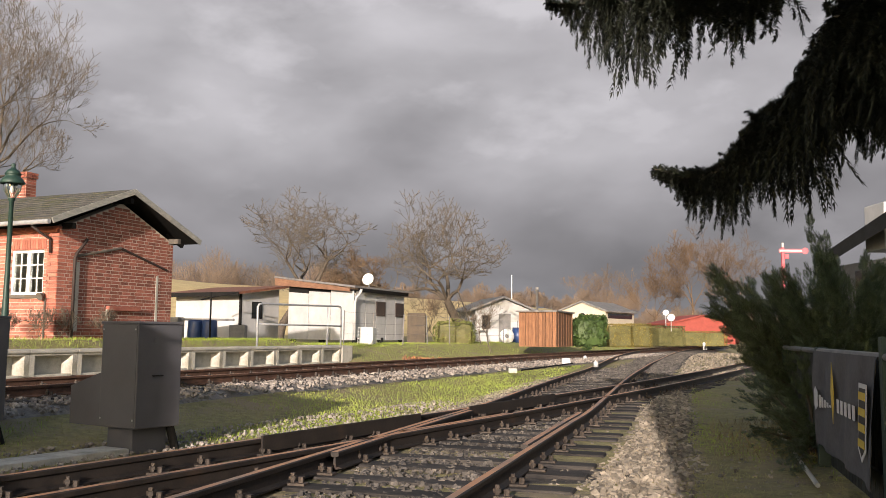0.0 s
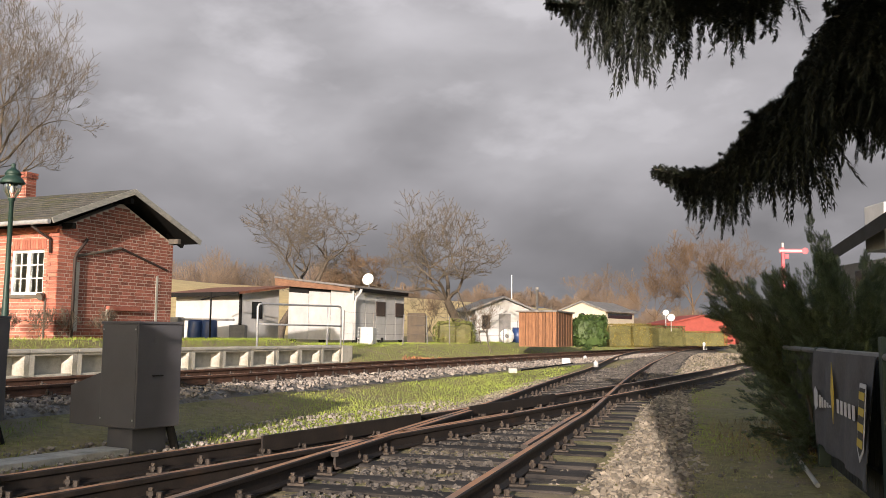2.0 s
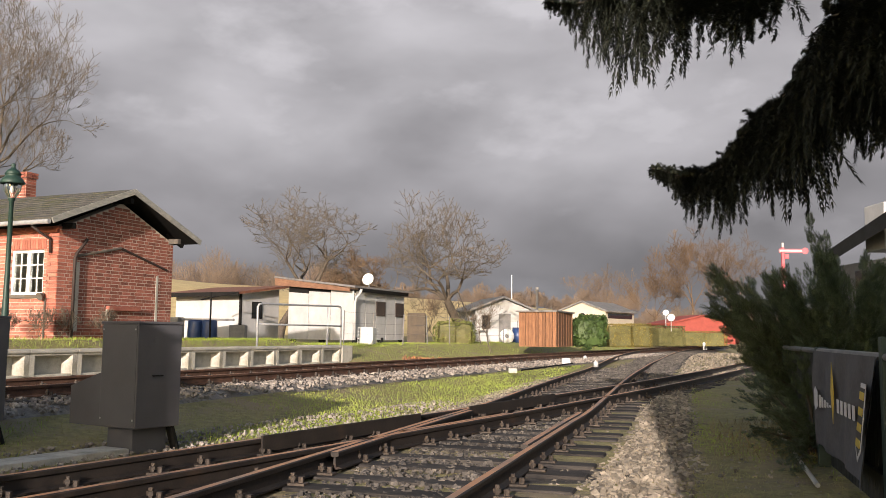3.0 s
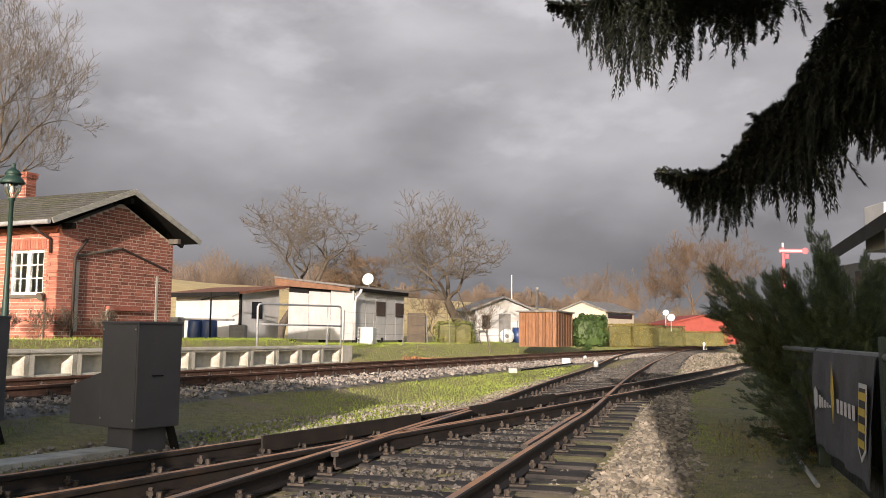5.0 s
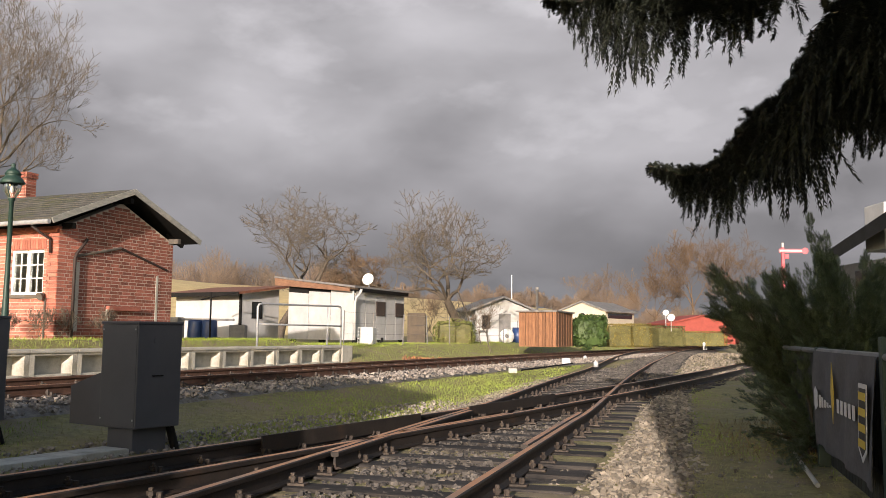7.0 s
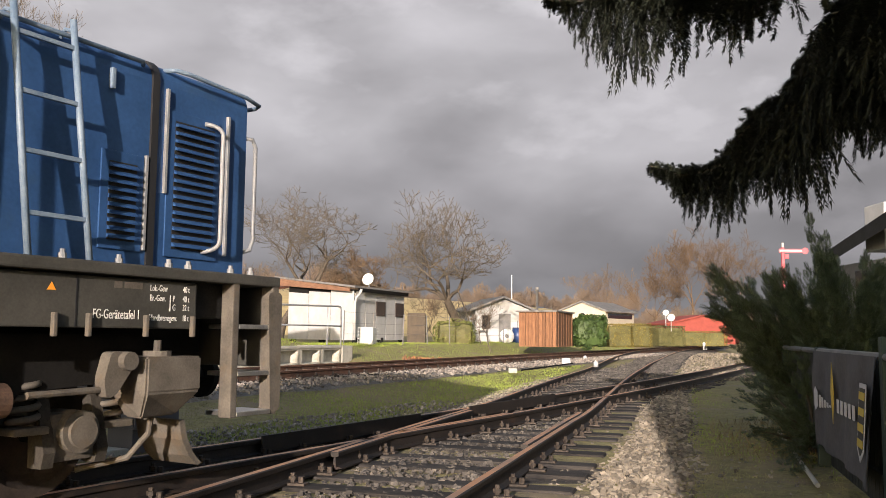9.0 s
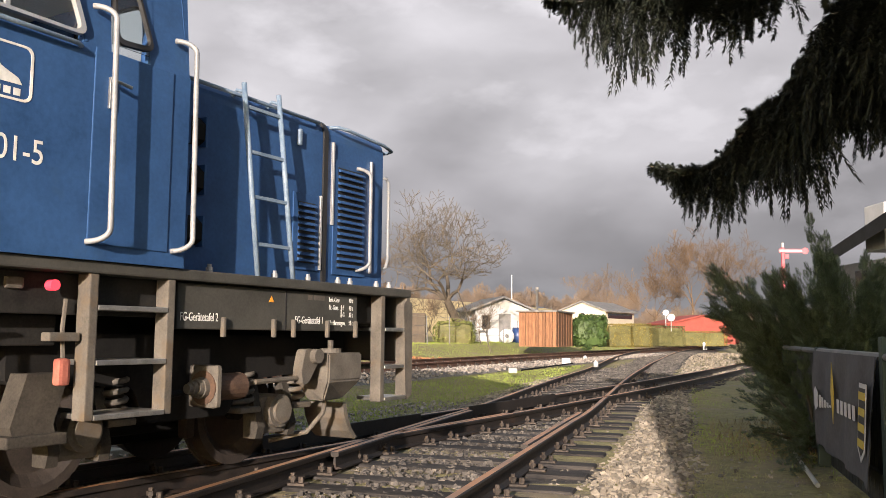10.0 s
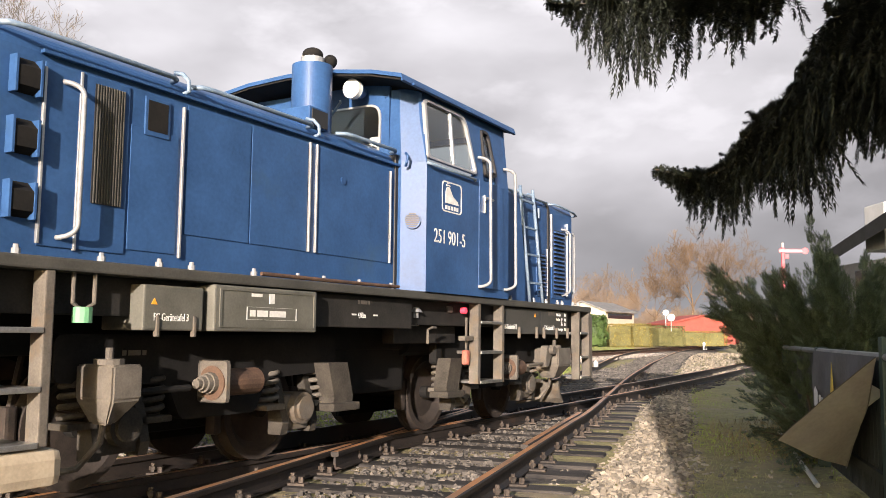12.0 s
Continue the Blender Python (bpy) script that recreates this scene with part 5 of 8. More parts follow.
def platform_unit():
    u = thing("platform_edge_unit", "weathered precast concrete platform edge unit with a recessed panel", "platform", "platform edge units")
    part("coping", box(0.004, 1.026, -0.10, 0.62, 0.40, 0.46, 0.012), M_CONCRETE, u)
    for x in (0.006, 0.924):
        bm = bmesh.new()
        out = [(x, -0.07), (x + 0.10, -0.07), (x + 0.10 + (0.10 if x < 0.5 else 0.0), 0.10), (x - (0.0 if x < 0.5 else 0.10), 0.10)]
        add_prism(bm, out, 2, 0.0, 0.40)
        part("rib", bm, M_CONCRETE, u)
    part("back_panel", box(0.02, 1.01, 0.10, 0.20, 0.0, 0.40, 0.0), M_CONCRETE, u)
    part("foot", box(0.10, 0.92, -0.06, 0.1, -0.05, 0.03, 0.01), M_CONCRETE, u)
    bm = bmesh.new()
    add_prism(bm, [(-0.07, 0.40), (0.10, 0.40), (0.10, 0.33), (-0.07, 0.36)], 0, 0.10, 0.93)
    part("lintel", bm, M_CONCRETE, u)
    return u


unit = platform_unit()
unit.matrix_basis = platform_frame(12.0, -2.75, 0.16)
for i in range(1, 19):
    copy_thing(unit, platform_frame(12.0 - i * 1.03, -2.75, 0.16))
end = tagged(part("platform_end_block", box(0, 0.55, -0.10, 1.4, -0.05, 0.45, 0.015), M_CONCRETE, m=platform_frame(13.04, -2.75, 0.17)), "concrete end block closing the platform", "platform")
M_PAVING = material("sandy_platform_surface", (0.24, 0.215, 0.17), (0.36, 0.33, 0.27), 3, 0.95, 0, 0.3, 50)
tagged(part("platform_surface", box(-8, 13.0, 0.62, 1.4, -0.1, 0.43, 0.0), M_PAVING, m=platform_frame(0, -2.75, 0.16)), "sandy grey platform surface", "platform", kind="structure")
# railing at the platform's end
M_GALV = material("galvanised_tube", (0.30, 0.31, 0.32), (0.44, 0.45, 0.46), 8, 0.5, 0.4, 0.1, 60)
rl = thing("platform_railing", "grey galvanised tube railing on the platform end", "railing", m=platform_frame(0, -3.35, 0))
part("frame_tube", add_pipe(bmesh.new(), [(10.05, 0, 0.60), (10.05, 0, 1.60), (10.10, 0, 1.66), (10.2, 0, 1.68), (13.95, 0, 1.74), (14.05, 0, 1.72), (14.1, 0, 1.66), (14.1, 0, 0.30)], 0.028), M_GALV, rl, smooth=True)
part("middle_tube", add_rod(bmesh.new(), (10.05, 0, 1.17), (14.1, 0, 1.17), 0.022), M_GALV, rl, smooth=True)
part("post", add_rod(bmesh.new(), (13.35, 0, 0.5), (13.35, 0, 1.70), 0.02), M_GALV, rl, smooth=True)


# ---- station lamp ----
M_GREENIRON = material("dark_green_cast_iron", (0.010, 0.028, 0.022), (0.022, 0.05, 0.038), 6, 0.5, 0.1, 0.1, 60)


def lathe(profile, segs=24):
    bm = bmesh.new()
    rings = [[bm.verts.new((r * math.cos(k * math.tau / segs), r * math.sin(k * math.tau / segs), z)) for k in range(segs)] for r, z in profile]
    for a, b in zip(rings, rings[1:]):
        for k in range(segs):
            bm.faces.new((a[k], a[(k + 1) % segs], b[(k + 1) % segs], b[k]))
    return bm


lampx = (FAR0.x + 2.70 * math.sin(FARH) - 3.3 * math.cos(FARH), FAR0.y + 2.70 * math.cos(FARH) + 3.3 * math.sin(FARH))
lp = thing("platform_lamp", "dark green cast-iron platform lamp with a bell-shaped hood", "street lamp", m=Matrix.Translation((*lampx, 0.58)))
part("pole", lathe([(0.09, 0.0), (0.09, 0.5), (0.06, 0.55), (0.045, 1.2), (0.038, 2.62), (0.06, 2.64), (0.06, 2.68)]), M_GREENIRON, lp, smooth=True)
part("hood", lathe([(0.20, 2.93), (0.21, 2.95), (0.17, 3.02), (0.13, 3.06), (0.125, 3.09), (0.14, 3.10), (0.10, 3.17), (0.05, 3.20), (0.03, 3.24), (0.045, 3.27), (0.01, 3.30)]), M_GREENIRON, lp, smooth=True)
gl = part("glass_bowl", lathe([(0.13, 2.93), (0.135, 2.85), (0.11, 2.76), (0.06, 2.69)]), glass("lamp_bowl_glass", (0.9, 0.92, 0.9)), lp, smooth=True)
gl.visible_shadow = False
part("bulb", lathe([(0.0, 2.75), (0.03, 2.77), (0.045, 2.83), (0.03, 2.90), (0.0, 2.93)]), M_LAMPGLASS, lp, smooth=True)
for a in range(4):
    part("stay", add_pipe(bmesh.new(), [(0.06 * math.cos(a * 1.571), 0.06 * math.sin(a * 1.571), 2.68), (0.15 * math.cos(a * 1.571), 0.15 * math.sin(a * 1.571), 2.82), (0.16 * math.cos(a * 1.571), 0.16 * math.sin(a * 1.571), 2.94)], 0.008, 5), M_GREENIRON, lp)


# ---- switch cabinets ----
def cabinet(m, label):
    c = thing("switch_cabinet", label, "cabinet", "switch cabinets", m=m)
    part("body", box(0, 0.50, 0, 0.52, 0.0, 0.95, 0.008), M_GREYPAINT, c)
    part("lid", box(-0.012, 0.512, -0.012, 0.532, 0.95, 0.975, 0.006), M_GREYPAINT, c)
    part("door", box(-0.006, 0.0, 0.015, 0.505, 0.02, 0.93, 0.002), M_GREYPAINT, c)
    part("handle", box(0.17, 0.29, -0.012, 0.0, 0.47, 0.482, 0.003), M_DARK, c)
    part("lock", add_rod(bmesh.new(), (0.20, -0.008, 0.80), (0.20, 0.0, 0.80), 0.03, 12), M_GREYPAINT, c)
    bm = bmesh.new()
    add_prism(bm, [(0.52, 0.0), (0.98, 0.0), (0.98, 0.36), (0.52, 0.50)], 0, 0.01, 0.34)
    part("side_housing", bm, M_GREYPAINT, c)
    for x, z in ((-0.007, 0.08), (-0.007, 0.9)):
        for y in (0.03, 0.49):
            part("bolt", add_rod(bmesh.new(), (x - 0.006, y, z), (x, y, z), 0.009, 6), M_ALU, c)
    part("plinth", box(0.04, 0.42, 0.08, 0.44, -0.30, 0.0, 0.01), M_GREYPAINT, c)
    part("cable_duct", add_rod(bmesh.new(), (0.44, 0.06, 0.0), (0.52, 0.05, -0.26), 0.04, 10), M_DARK, c)
    return c


# the narrow face looks to the approaching trains, the broad one to the points
CABM = Matrix.Translation((-2.76, 8.0, 0.06)) @ pose(0, 0, 0, 0, 0, 57)
cabinet(CABM, "dark grey steel switch cabinet on a plinth beside the narrow track")
cabinet(Matrix.Translation((-4.37, 7.9, 0.10)) @ pose(0, 0, 0, 0, 0, 57), "dark grey steel switch cabinet standing beside the narrow track")
tagged(part("cable_trough", add_box(bmesh.new(), -6.0, 0.0, 0.06, 0.40, -0.25, -0.13, 0.01), M_CONCRETE, m=CABM @ pose(0, 0, -0.04, 0, 0, 2.5)), "grey concrete cable trough leading to the cabinet", "cable trough")


# ---- brick station house ----
HM = Matrix.Translation((-8.17, 18.5, 0.0)) @ pose(0, 0, 0, 0, 0, 90 - 23.5)
# x runs along the gable, y away from it along the front wall
house = thing("brick_house", "small red brick station house with a low felt gable roof", "house", m=HM)
W, L, ZB, ZE, ZT = 3.56, 6.0, 0.55, 3.14, 3.91


core = part("gable_wall", add_prism(bmesh.new(), [(ZB, 0.02), (ZE, 0.02), (ZT, W / 2), (ZE, W - 0.02), (ZB, W - 0.02)], 1, -0.009, 0.3), M_MORTAR, house)
part("rear_wall", box(W - 0.28, W - 0.02, 0.3, L, ZB, ZE, 0), M_MORTAR, house)
part("end_wall", box(0.02, W - 0.02, L, L + 0.28, ZB, ZE, 0), M_MORTAR, house)
WY0, WY1, WZ0, WZ1 = 0.38, 1.36, 1.71, 2.68
fwall = new("front_wall")
fwall.parent = house
for y0, y1, z0, z1 in ((0.3, WY0, ZB, ZE), (WY1, L, ZB, ZE), (WY0, WY1, ZB, WZ0), (WY0, WY1, WZ1, ZE)):
    part("masonry", box(-0.006, 0.28, y0, y1, z0, z1, 0), M_MORTAR, fwall)
# bricks
brick_me = bpy.data.meshes.new("brick")
bb_ = box(-0.5, 0.5, -0.5, 0.5, -0.5, 0.5, 0)
bb_.to_mesh(brick_me)
bb_.free()
brick_me.materials.append(M_BRICK)
CUBE_V = [(-.5, -.5, -.5), (.5, -.5, -.5), (.5, .5, -.5), (-.5, .5, -.5), (-.5, -.5, .5), (.5, -.5, .5), (.5, .5, .5), (-.5, .5, .5)]
CUBE_F = [(0, 3, 2, 1), (4, 5, 6, 7), (0, 1, 5, 4), (1, 2, 6, 5), (2, 3, 7, 6), (3, 0, 4, 7)]
rb = random.Random(11)
rest, singles = [], 0
course = 0.0775
nrow = int((ZT - ZB) / course)


def lay(face, lo, hi, z, row, hole=None):
    """One course of bricks: headers and stretchers in turn."""
    global singles
    u = lo - (0.06 if row % 2 else 0.0)
    k = 0
    while u < hi:
        w = (0.25 if row % 2 == 0 or k % 2 == 0 else 0.12)
        k += 1
        a, b = max(u, lo), min(u + w, hi)
        u += w + 0.011
        if b - a < 0.04:
            continue
        if hole and hole[2] < z + 0.03 < hole[3] and b > hole[0] and a < hole[1]:
            if a < hole[0]:
                b = hole[0]
            elif b > hole[1]:
                a = hole[1]
            else:
                continue
            if b - a < 0.03:
                continue
        out = 0.0 if face == "gable" else rb.uniform(-0.003, 0.004)
        c, h = (a + b) / 2, 0.065
        if face == "gable":
            m = Matrix.Translation((c, 0.02 - out, z + 0.033)) @ Matrix.Diagonal((b - a, 0.06, h, 1))
        else:
            m = Matrix.Translation((0.02 - out, c, z + 0.033)) @ Matrix.Diagonal((0.06, b - a, h, 1))
        if singles < 296 and ((face == "front" and c < 1.9 and z > 0.85) or (face == "gable" and c < 0.55 and z > 1.2)):
            ob = new("brick", brick_me)
            ob.parent = fwall if face == "front" else core
            ob.matrix_basis = m
            singles += 1
        else:
            rest.append(np.array(m))


for r in range(nrow):
    z = ZB + r * course
    if z < ZE:
        lay("front", 0.0, 3.2, z, r, (WY0, WY1, WZ0, WZ1 + 0.22))
        lay("gable", 0.0, W, z, r + 1)
    else:
        k = (z - ZE + course) / (ZT - ZE) * W / 2
        if W - 2 * k > 0.2:
            lay("gable", k, W - k, z, r + 1)
tagged(many("brickwork", CUBE_V, CUBE_F, rest, M_BRICK, house), kind="stuff")
# soldier-brick lintel, window, sill
for i in range(13):
    y = WY0 - 0.02 + i * 0.079
    ob = new("lintel_brick", brick_me)
    ob.parent = fwall
    ob.matrix_basis = Matrix.Translation((0.012, y, WZ1 + 0.115)) @ pose(0, 0, 0, (i - 6) * 1.2, 0, 0) @ Matrix.Diagonal((0.06, 0.066, 0.225, 1))
M_WINWHITE = plain("white_window_paint", (0.72, 0.72, 0.70), 0.5)
win = new("window")
win.parent = house
bm = bmesh.new()
for y0, y1, z0, z1 in ((WY0, WY0 + 0.06, WZ0, WZ1), (WY1 - 0.06, WY1, WZ0, WZ1), (WY0, WY1, WZ0, WZ0 + 0.06), (WY0, WY1, WZ1 - 0.06, WZ1), ((WY0 + WY1) / 2 - 0.05, (WY0 + WY1) / 2 + 0.05, WZ0, WZ1)):
    add_box(bm, 0.03, 0.10, y0, y1, z0, z1, 0.004)
part("window_frame", bm, M_WINWHITE, win)
for c in (0, 1):
    ya = WY0 + 0.06 if c == 0 else (WY0 + WY1) / 2 + 0.05
    yb = (WY0 + WY1) / 2 - 0.05 if c == 0 else WY1 - 0.06
    part("glazing_bar", box(0.045, 0.075, (ya + yb) / 2 - 0.012, (ya + yb) / 2 + 0.012, WZ0 + 0.06, WZ1 - 0.06, 0.003), M_WINWHITE, win)
    for z in (WZ0 + 0.36, WZ0 + 0.65):
        part("glazing_bar", box(0.045, 0.075, ya, yb, z - 0.012, z + 0.012, 0.003), M_WINWHITE, win)
    p = part("pane", box(0.056, 0.062, ya, yb, WZ0 + 0.06, WZ1 - 0.06, 0), M_GLASS, win)
    p.visible_shadow = False
part("window_sill", box(-0.06, 0.12, WY0 - 0.06, WY1 + 0.06, WZ0 - 0.07, WZ0, 0.008), M_DUST, win)
part("ceiling_board", box(0.28, W - 0.3, 0.3, L, ZE - 0.1, ZE - 0.04, 0), M_CABIN, house)
part("floor_board", box(0.28, W - 0.3, 0.3, L, ZB, ZB + 0.3, 0), M_CABIN, house)
# corbelled cornice under the eaves of the front
part("cornice", box(-0.05, 0.03, 0.0, L, ZE - 0.11, ZE - 0.03, 0.006), M_BRICK, house)
# roof
ov = 0.52
for s, nm in ((0, "roof_slope"), (1, "roof_slope")):
    a = Vector((-ov, ZE + 0.07)) if s == 0 else Vector((W + ov + 0.08, ZE + 0.07))
    b = Vector((W / 2, ZT + 0.24))
    n = Vector((-(b - a).y, (b - a).x)).normalized() * (1 if s == 0 else -1)
    out = [a, b, b - n * -0.07, a - n * -0.07]
    bm = add_prism(bmesh.new(), [(p.y, p.x) for p in out], 1, -0.36, L + 0.4)
    rf = part(nm, bm, M_ROOF, house)
    for i in range(11):
        p0, p1 = a.lerp(b, i / 11), a.lerp(b, min(1, (i + 1.06) / 11))
        bm = add_prism(bmesh.new(), [(p.y, p.x) for p in (p0 + n * 0.066, p1 + n * 0.066, p1 + n * 0.071, p0 + n * 0.084)], 1, -0.362, L + 0.41)
        part("felt_course", bm, M_ROOF, rf)
    bm = add_prism(bmesh.new(), [(p.y, p.x) for p in (a - n * 0.05, b - n * 0.05, b - n * -0.075, a - n * -0.075)], 1, -0.385, -0.355)
    part("barge_board", bm, M_BARGE, rf)
    bm = add_prism(bmesh.new(), [(p.y, p.x) for p in (a - n * 0.03, b - n * 0.03, b, a)], 1, -0.35, L + 0.38)
    part("soffit_board", bm, M_DARK, rf)
    for y in (0.15, 1.4, 2.6):
        part("rafter_end", add_prism(bmesh.new(), [(p.y, p.x) for p in (a - n * 0.12, a + (b - a) * 0.25 - n * 0.12, a + (b - a) * 0.25 - n * 0.03, a - n * 0.03)], 1, y, y + 0.08), M_DARK, rf)
bm = bmesh.new()
add_pipe(bm, [(-ov - 0.06, -0.34, ZE + 0.05), (-ov - 0.06, 2, ZE + 0.04), (-ov - 0.06, L, ZE + 0.02)], 0.05, 8)
part("gutter", bm, M_GALV, house)
for x, zz in ((0.12, ZE + 0.03), (W / 2, ZT + 0.03), (W - 0.12, ZE + 0.03)):
    part("purlin_end", box(x - 0.05, x + 0.05, -0.30, 0.02, zz - 0.05, zz + 0.07, 0.006), M_DUST if x > 3 else M_DARK, house)
# rainwater pipe, lean-to scar, stubs
M_PIPEBROWN = plain("brown_drain_pipe", (0.03, 0.018, 0.014), 0.75)
part("downpipe", add_pipe(bmesh.new(), [(0.72, -0.07, 2.96), (0.62, -0.07, 2.82), (0.44, -0.07, 2.62), (0.40, -0.07, 2.5), (0.40, -0.07, 0.75)], 0.035), M_PIPEBROWN, house, smooth=True)
part("downpipe", add_pipe(bmesh.new(), [(-0.5, 0.25, ZE - 0.0), (-0.3, 0.2, ZE - 0.14), (-0.08, 0.16, ZE - 0.25), (-0.06, 0.16, 2.6)], 0.03), M_PIPEBROWN, house, smooth=True)
for a, b in (((0.45, 2.56), (1.78, 2.86)), ((1.78, 2.86), (3.34, 2.46))):
    bm = add_rod(bmesh.new(), (a[0], -0.03, a[1]), (b[0], -0.03, b[1]), 0.03, 6)
    part("flashing_scar", bm, M_PIPEBROWN if a[0] > 1 else M_DUST, house)
part("plaster_strip", box(2.99, 3.07, -0.02, 0.0, 1.2, 2.3, 0.004), M_CONCRETE, house)
part("plaster_strip", box(0.50, 0.60, -0.016, 0.0, 0.95, 2.45, 0.004), M_CONCRETE, house)
part("wall_ledge", box(1.42, 2.42, -0.11, 0.0, 1.42, 1.52, 0.01), M_BRICK, house)
part("wall_pipe", add_rod(bmesh.new(), (1.40, -0.06, 0.8), (1.40, -0.06, 1.44), 0.03, 8), M_CONCRETE, house)
part("wall_lamp", add_rod(bmesh.new(), (-0.16, 0.30, 1.66), (-0.03, 0.30, 1.72), 0.09, 12, 0.03), M_DUST, house)
part("wall_lamp_pipe", add_rod(bmesh.new(), (-0.04, 0.26, 0.8), (-0.04, 0.26, 1.65), 0.018, 6), M_DUST, house)
# chimney of bricks
ch = part("chimney", box(1.91, 2.19, 3.26, 3.54, 3.8, 4.88, 0), M_MORTAR, house)
cb = []
for r in range(14):
    z = 3.82 + r * course
    e = 0.03 if r >= 12 else 0.0
    for (x0, x1, y0, y1) in ((1.90 - e, 2.04, 3.25 - e, 3.29), (2.05, 2.20 + e, 3.25 - e, 3.29), (1.90 - e, 1.94, 3.30, 3.42), (1.90 - e, 1.94, 3.43, 3.55 + e)):
        cb.append(np.array(Matrix.Translation(((x0 + x1) / 2, (y0 + y1) / 2, z + 0.033)) @ Matrix.Diagonal((x1 - x0, y1 - y0, 0.064, 1))))
tagged(many("chimney_brickwork", CUBE_V, CUBE_F, cb, M_BRICK, house), kind="stuff")


# ---- gardens beyond the far track ----
M_REDROOF = material("rust_red_sheet_roof", (0.10, 0.04, 0.025), (0.2, 0.085, 0.05), 3, 0.8, 0, 0.2, 40)
M_BROWNBOARD = material("brown_fascia_board", (0.14, 0.07, 0.04), (0.26, 0.14, 0.085), 4, 0.75, 0, 0.2, 40, stretch=(1, 1, 6))
M_CEDAR = material("orange_brown_boards", (0.12, 0.056, 0.028), (0.27, 0.13, 0.065), 3, 0.75, 0, 0.2, 40, stretch=(8, 8, 1), random_shade=0.25)
M_DARKGLASS = plain("dark_window_glass", (0.02, 0.022, 0.025), 0.08)
M_BROWNBLIND = plain("brown_blind", (0.05, 0.035, 0.03), 0.6)
M_CREAM = material("cream_render", (0.42, 0.37, 0.29), (0.53, 0.47, 0.38), 1.5, 0.85, 0, 0.1, 30)
M_SLATE = material("grey_sheet_roof", (0.11, 0.11, 0.11), (0.22, 0.21, 0.20), 3, 0.7, 0, 0.2, 30)
M_REDWALL = material("red_painted_shed", (0.20, 0.035, 0.025), (0.29, 0.06, 0.045), 3, 0.7, 0, 0.1, 30)
M_BLUEPLASTIC = plain("blue_plastic_barrel", (0.02, 0.045, 0.13), 0.4)
M_PLASTIC = plain("milky_plastic", (0.62, 0.63, 0.6), 0.4)
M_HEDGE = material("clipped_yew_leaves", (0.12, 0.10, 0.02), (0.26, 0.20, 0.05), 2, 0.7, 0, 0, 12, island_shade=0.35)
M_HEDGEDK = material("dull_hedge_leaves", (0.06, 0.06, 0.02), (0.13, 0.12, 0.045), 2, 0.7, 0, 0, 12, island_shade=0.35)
M_LAUREL = material("glossy_laurel_leaves", (0.022, 0.046, 0.010), (0.06, 0.098, 0.022), 3, 0.55, 0, 0, 12, island_shade=0.35)
M_RUSSET = material("russet_leaf_litter", (0.22, 0.09, 0.04), (0.38, 0.19, 0.10), 3, 0.85, 0, 0, 12, island_shade=0.4)


def window_at(parent, x0, x1, z0, z1, y=-0.03, glassm=None, framem=None):
    w = new("window")
    w.parent = parent
    b = bmesh.new()
    for a in ((x0, x0 + 0.05, z0, z1), (x1 - 0.05, x1, z0, z1), (x0, x1, z0, z0 + 0.05), (x0, x1, z1 - 0.05, z1)):
        add_box(b, a[0], a[1], y - 0.01, y + 0.05, a[2], a[3], 0.004)
    part("window_frame", b, framem or M_DARK, w)
    part("pane", box(x0 + 0.04, x1 - 0.04, y, y + 0.02, z0 + 0.04, z1 - 0.04, 0), glassm or M_DARKGLASS, w)
    return w


def facing(x, y, heading, z=0.6):
    """A pose whose local x runs along the heading (degrees from the view's axis)."""
    return Matrix.Translation((x, y, z)) @ pose(0, 0, 0, 0, 0, 90 - heading)


# white shed with the rusty roof: long side, then a gable end with a window
s1 = thing("garden_shed", "white boarded garden shed with a rusty red sheet roof", "shed", m=Matrix.Translation((-8.3, 36.0, 0.6)) @ pose(0, 0, 0, 0, 0, -30))
for x0, x1, y0, y1 in ((-3.7, 0, 0, 0.08), (0, 0.08, 0, 2.3), (-3.7, -3.62, 0.08, 2.3), (-3.62, 0, 2.22, 2.3)):
    part("wall", box(x0, x1, y0, y1, 0.0, 1.95, 0), M_WHITE, s1)
bm = add_prism(bmesh.new(), [(-0.6, 1.90), (2.6, 2.32), (2.6, 2.42), (-0.6, 2.00)], 0, -4.1, 0.4)
part("roof", bm, M_REDROOF, s1)
part("fascia", box(-4.12, 0.42, -0.62, -0.56, 1.84, 2.01, 0.005), M_DARK, s1)
part("corner_post", box(-0.02, 0.10, -0.06, 0.0, 0, 1.95, 0.005), M_DARK, s1)
bm = add_prism(bmesh.new(), [(0.0, 1.95), (2.3, 1.95), (2.3, 2.24)], 0, 0.0, 0.08)
part("gable", bm, M_WHITE, s1)
w = window_at(s1, 0.6, 1.2, 0.95, 1.65)
w.matrix_basis = Matrix.Translation((0.08, 0, 0)) @ pose(0, 0, 0, 0, 0, 90)
tagged(part("clothes_post", add_rod(add_rod(bmesh.new(), (0, 0, 0), (0, 0, 1.9), 0.035), (-0.4, 0, 1.65), (0.9, 0.2, 1.95), 0.03), M_DARK, m=Matrix.Translation((-8.85, 33.5, 0.55))), "dark steel clothes post with a slanting arm", "post")
for i, (x, y) in enumerate(((-9.6, 34.2), (-9.0, 34.0))):
    tagged(part("barrel", lathe([(0.0, 0), (0.27, 0.0), (0.29, 0.1), (0.30, 0.3), (0.29, 0.8), (0.26, 0.85), (0.0, 0.85)], 16), M_BLUEPLASTIC, m=Matrix.Translation((x, y, 0.58)), smooth=True), "dark blue plastic rain barrel on the grass", "barrel", "rain barrels")
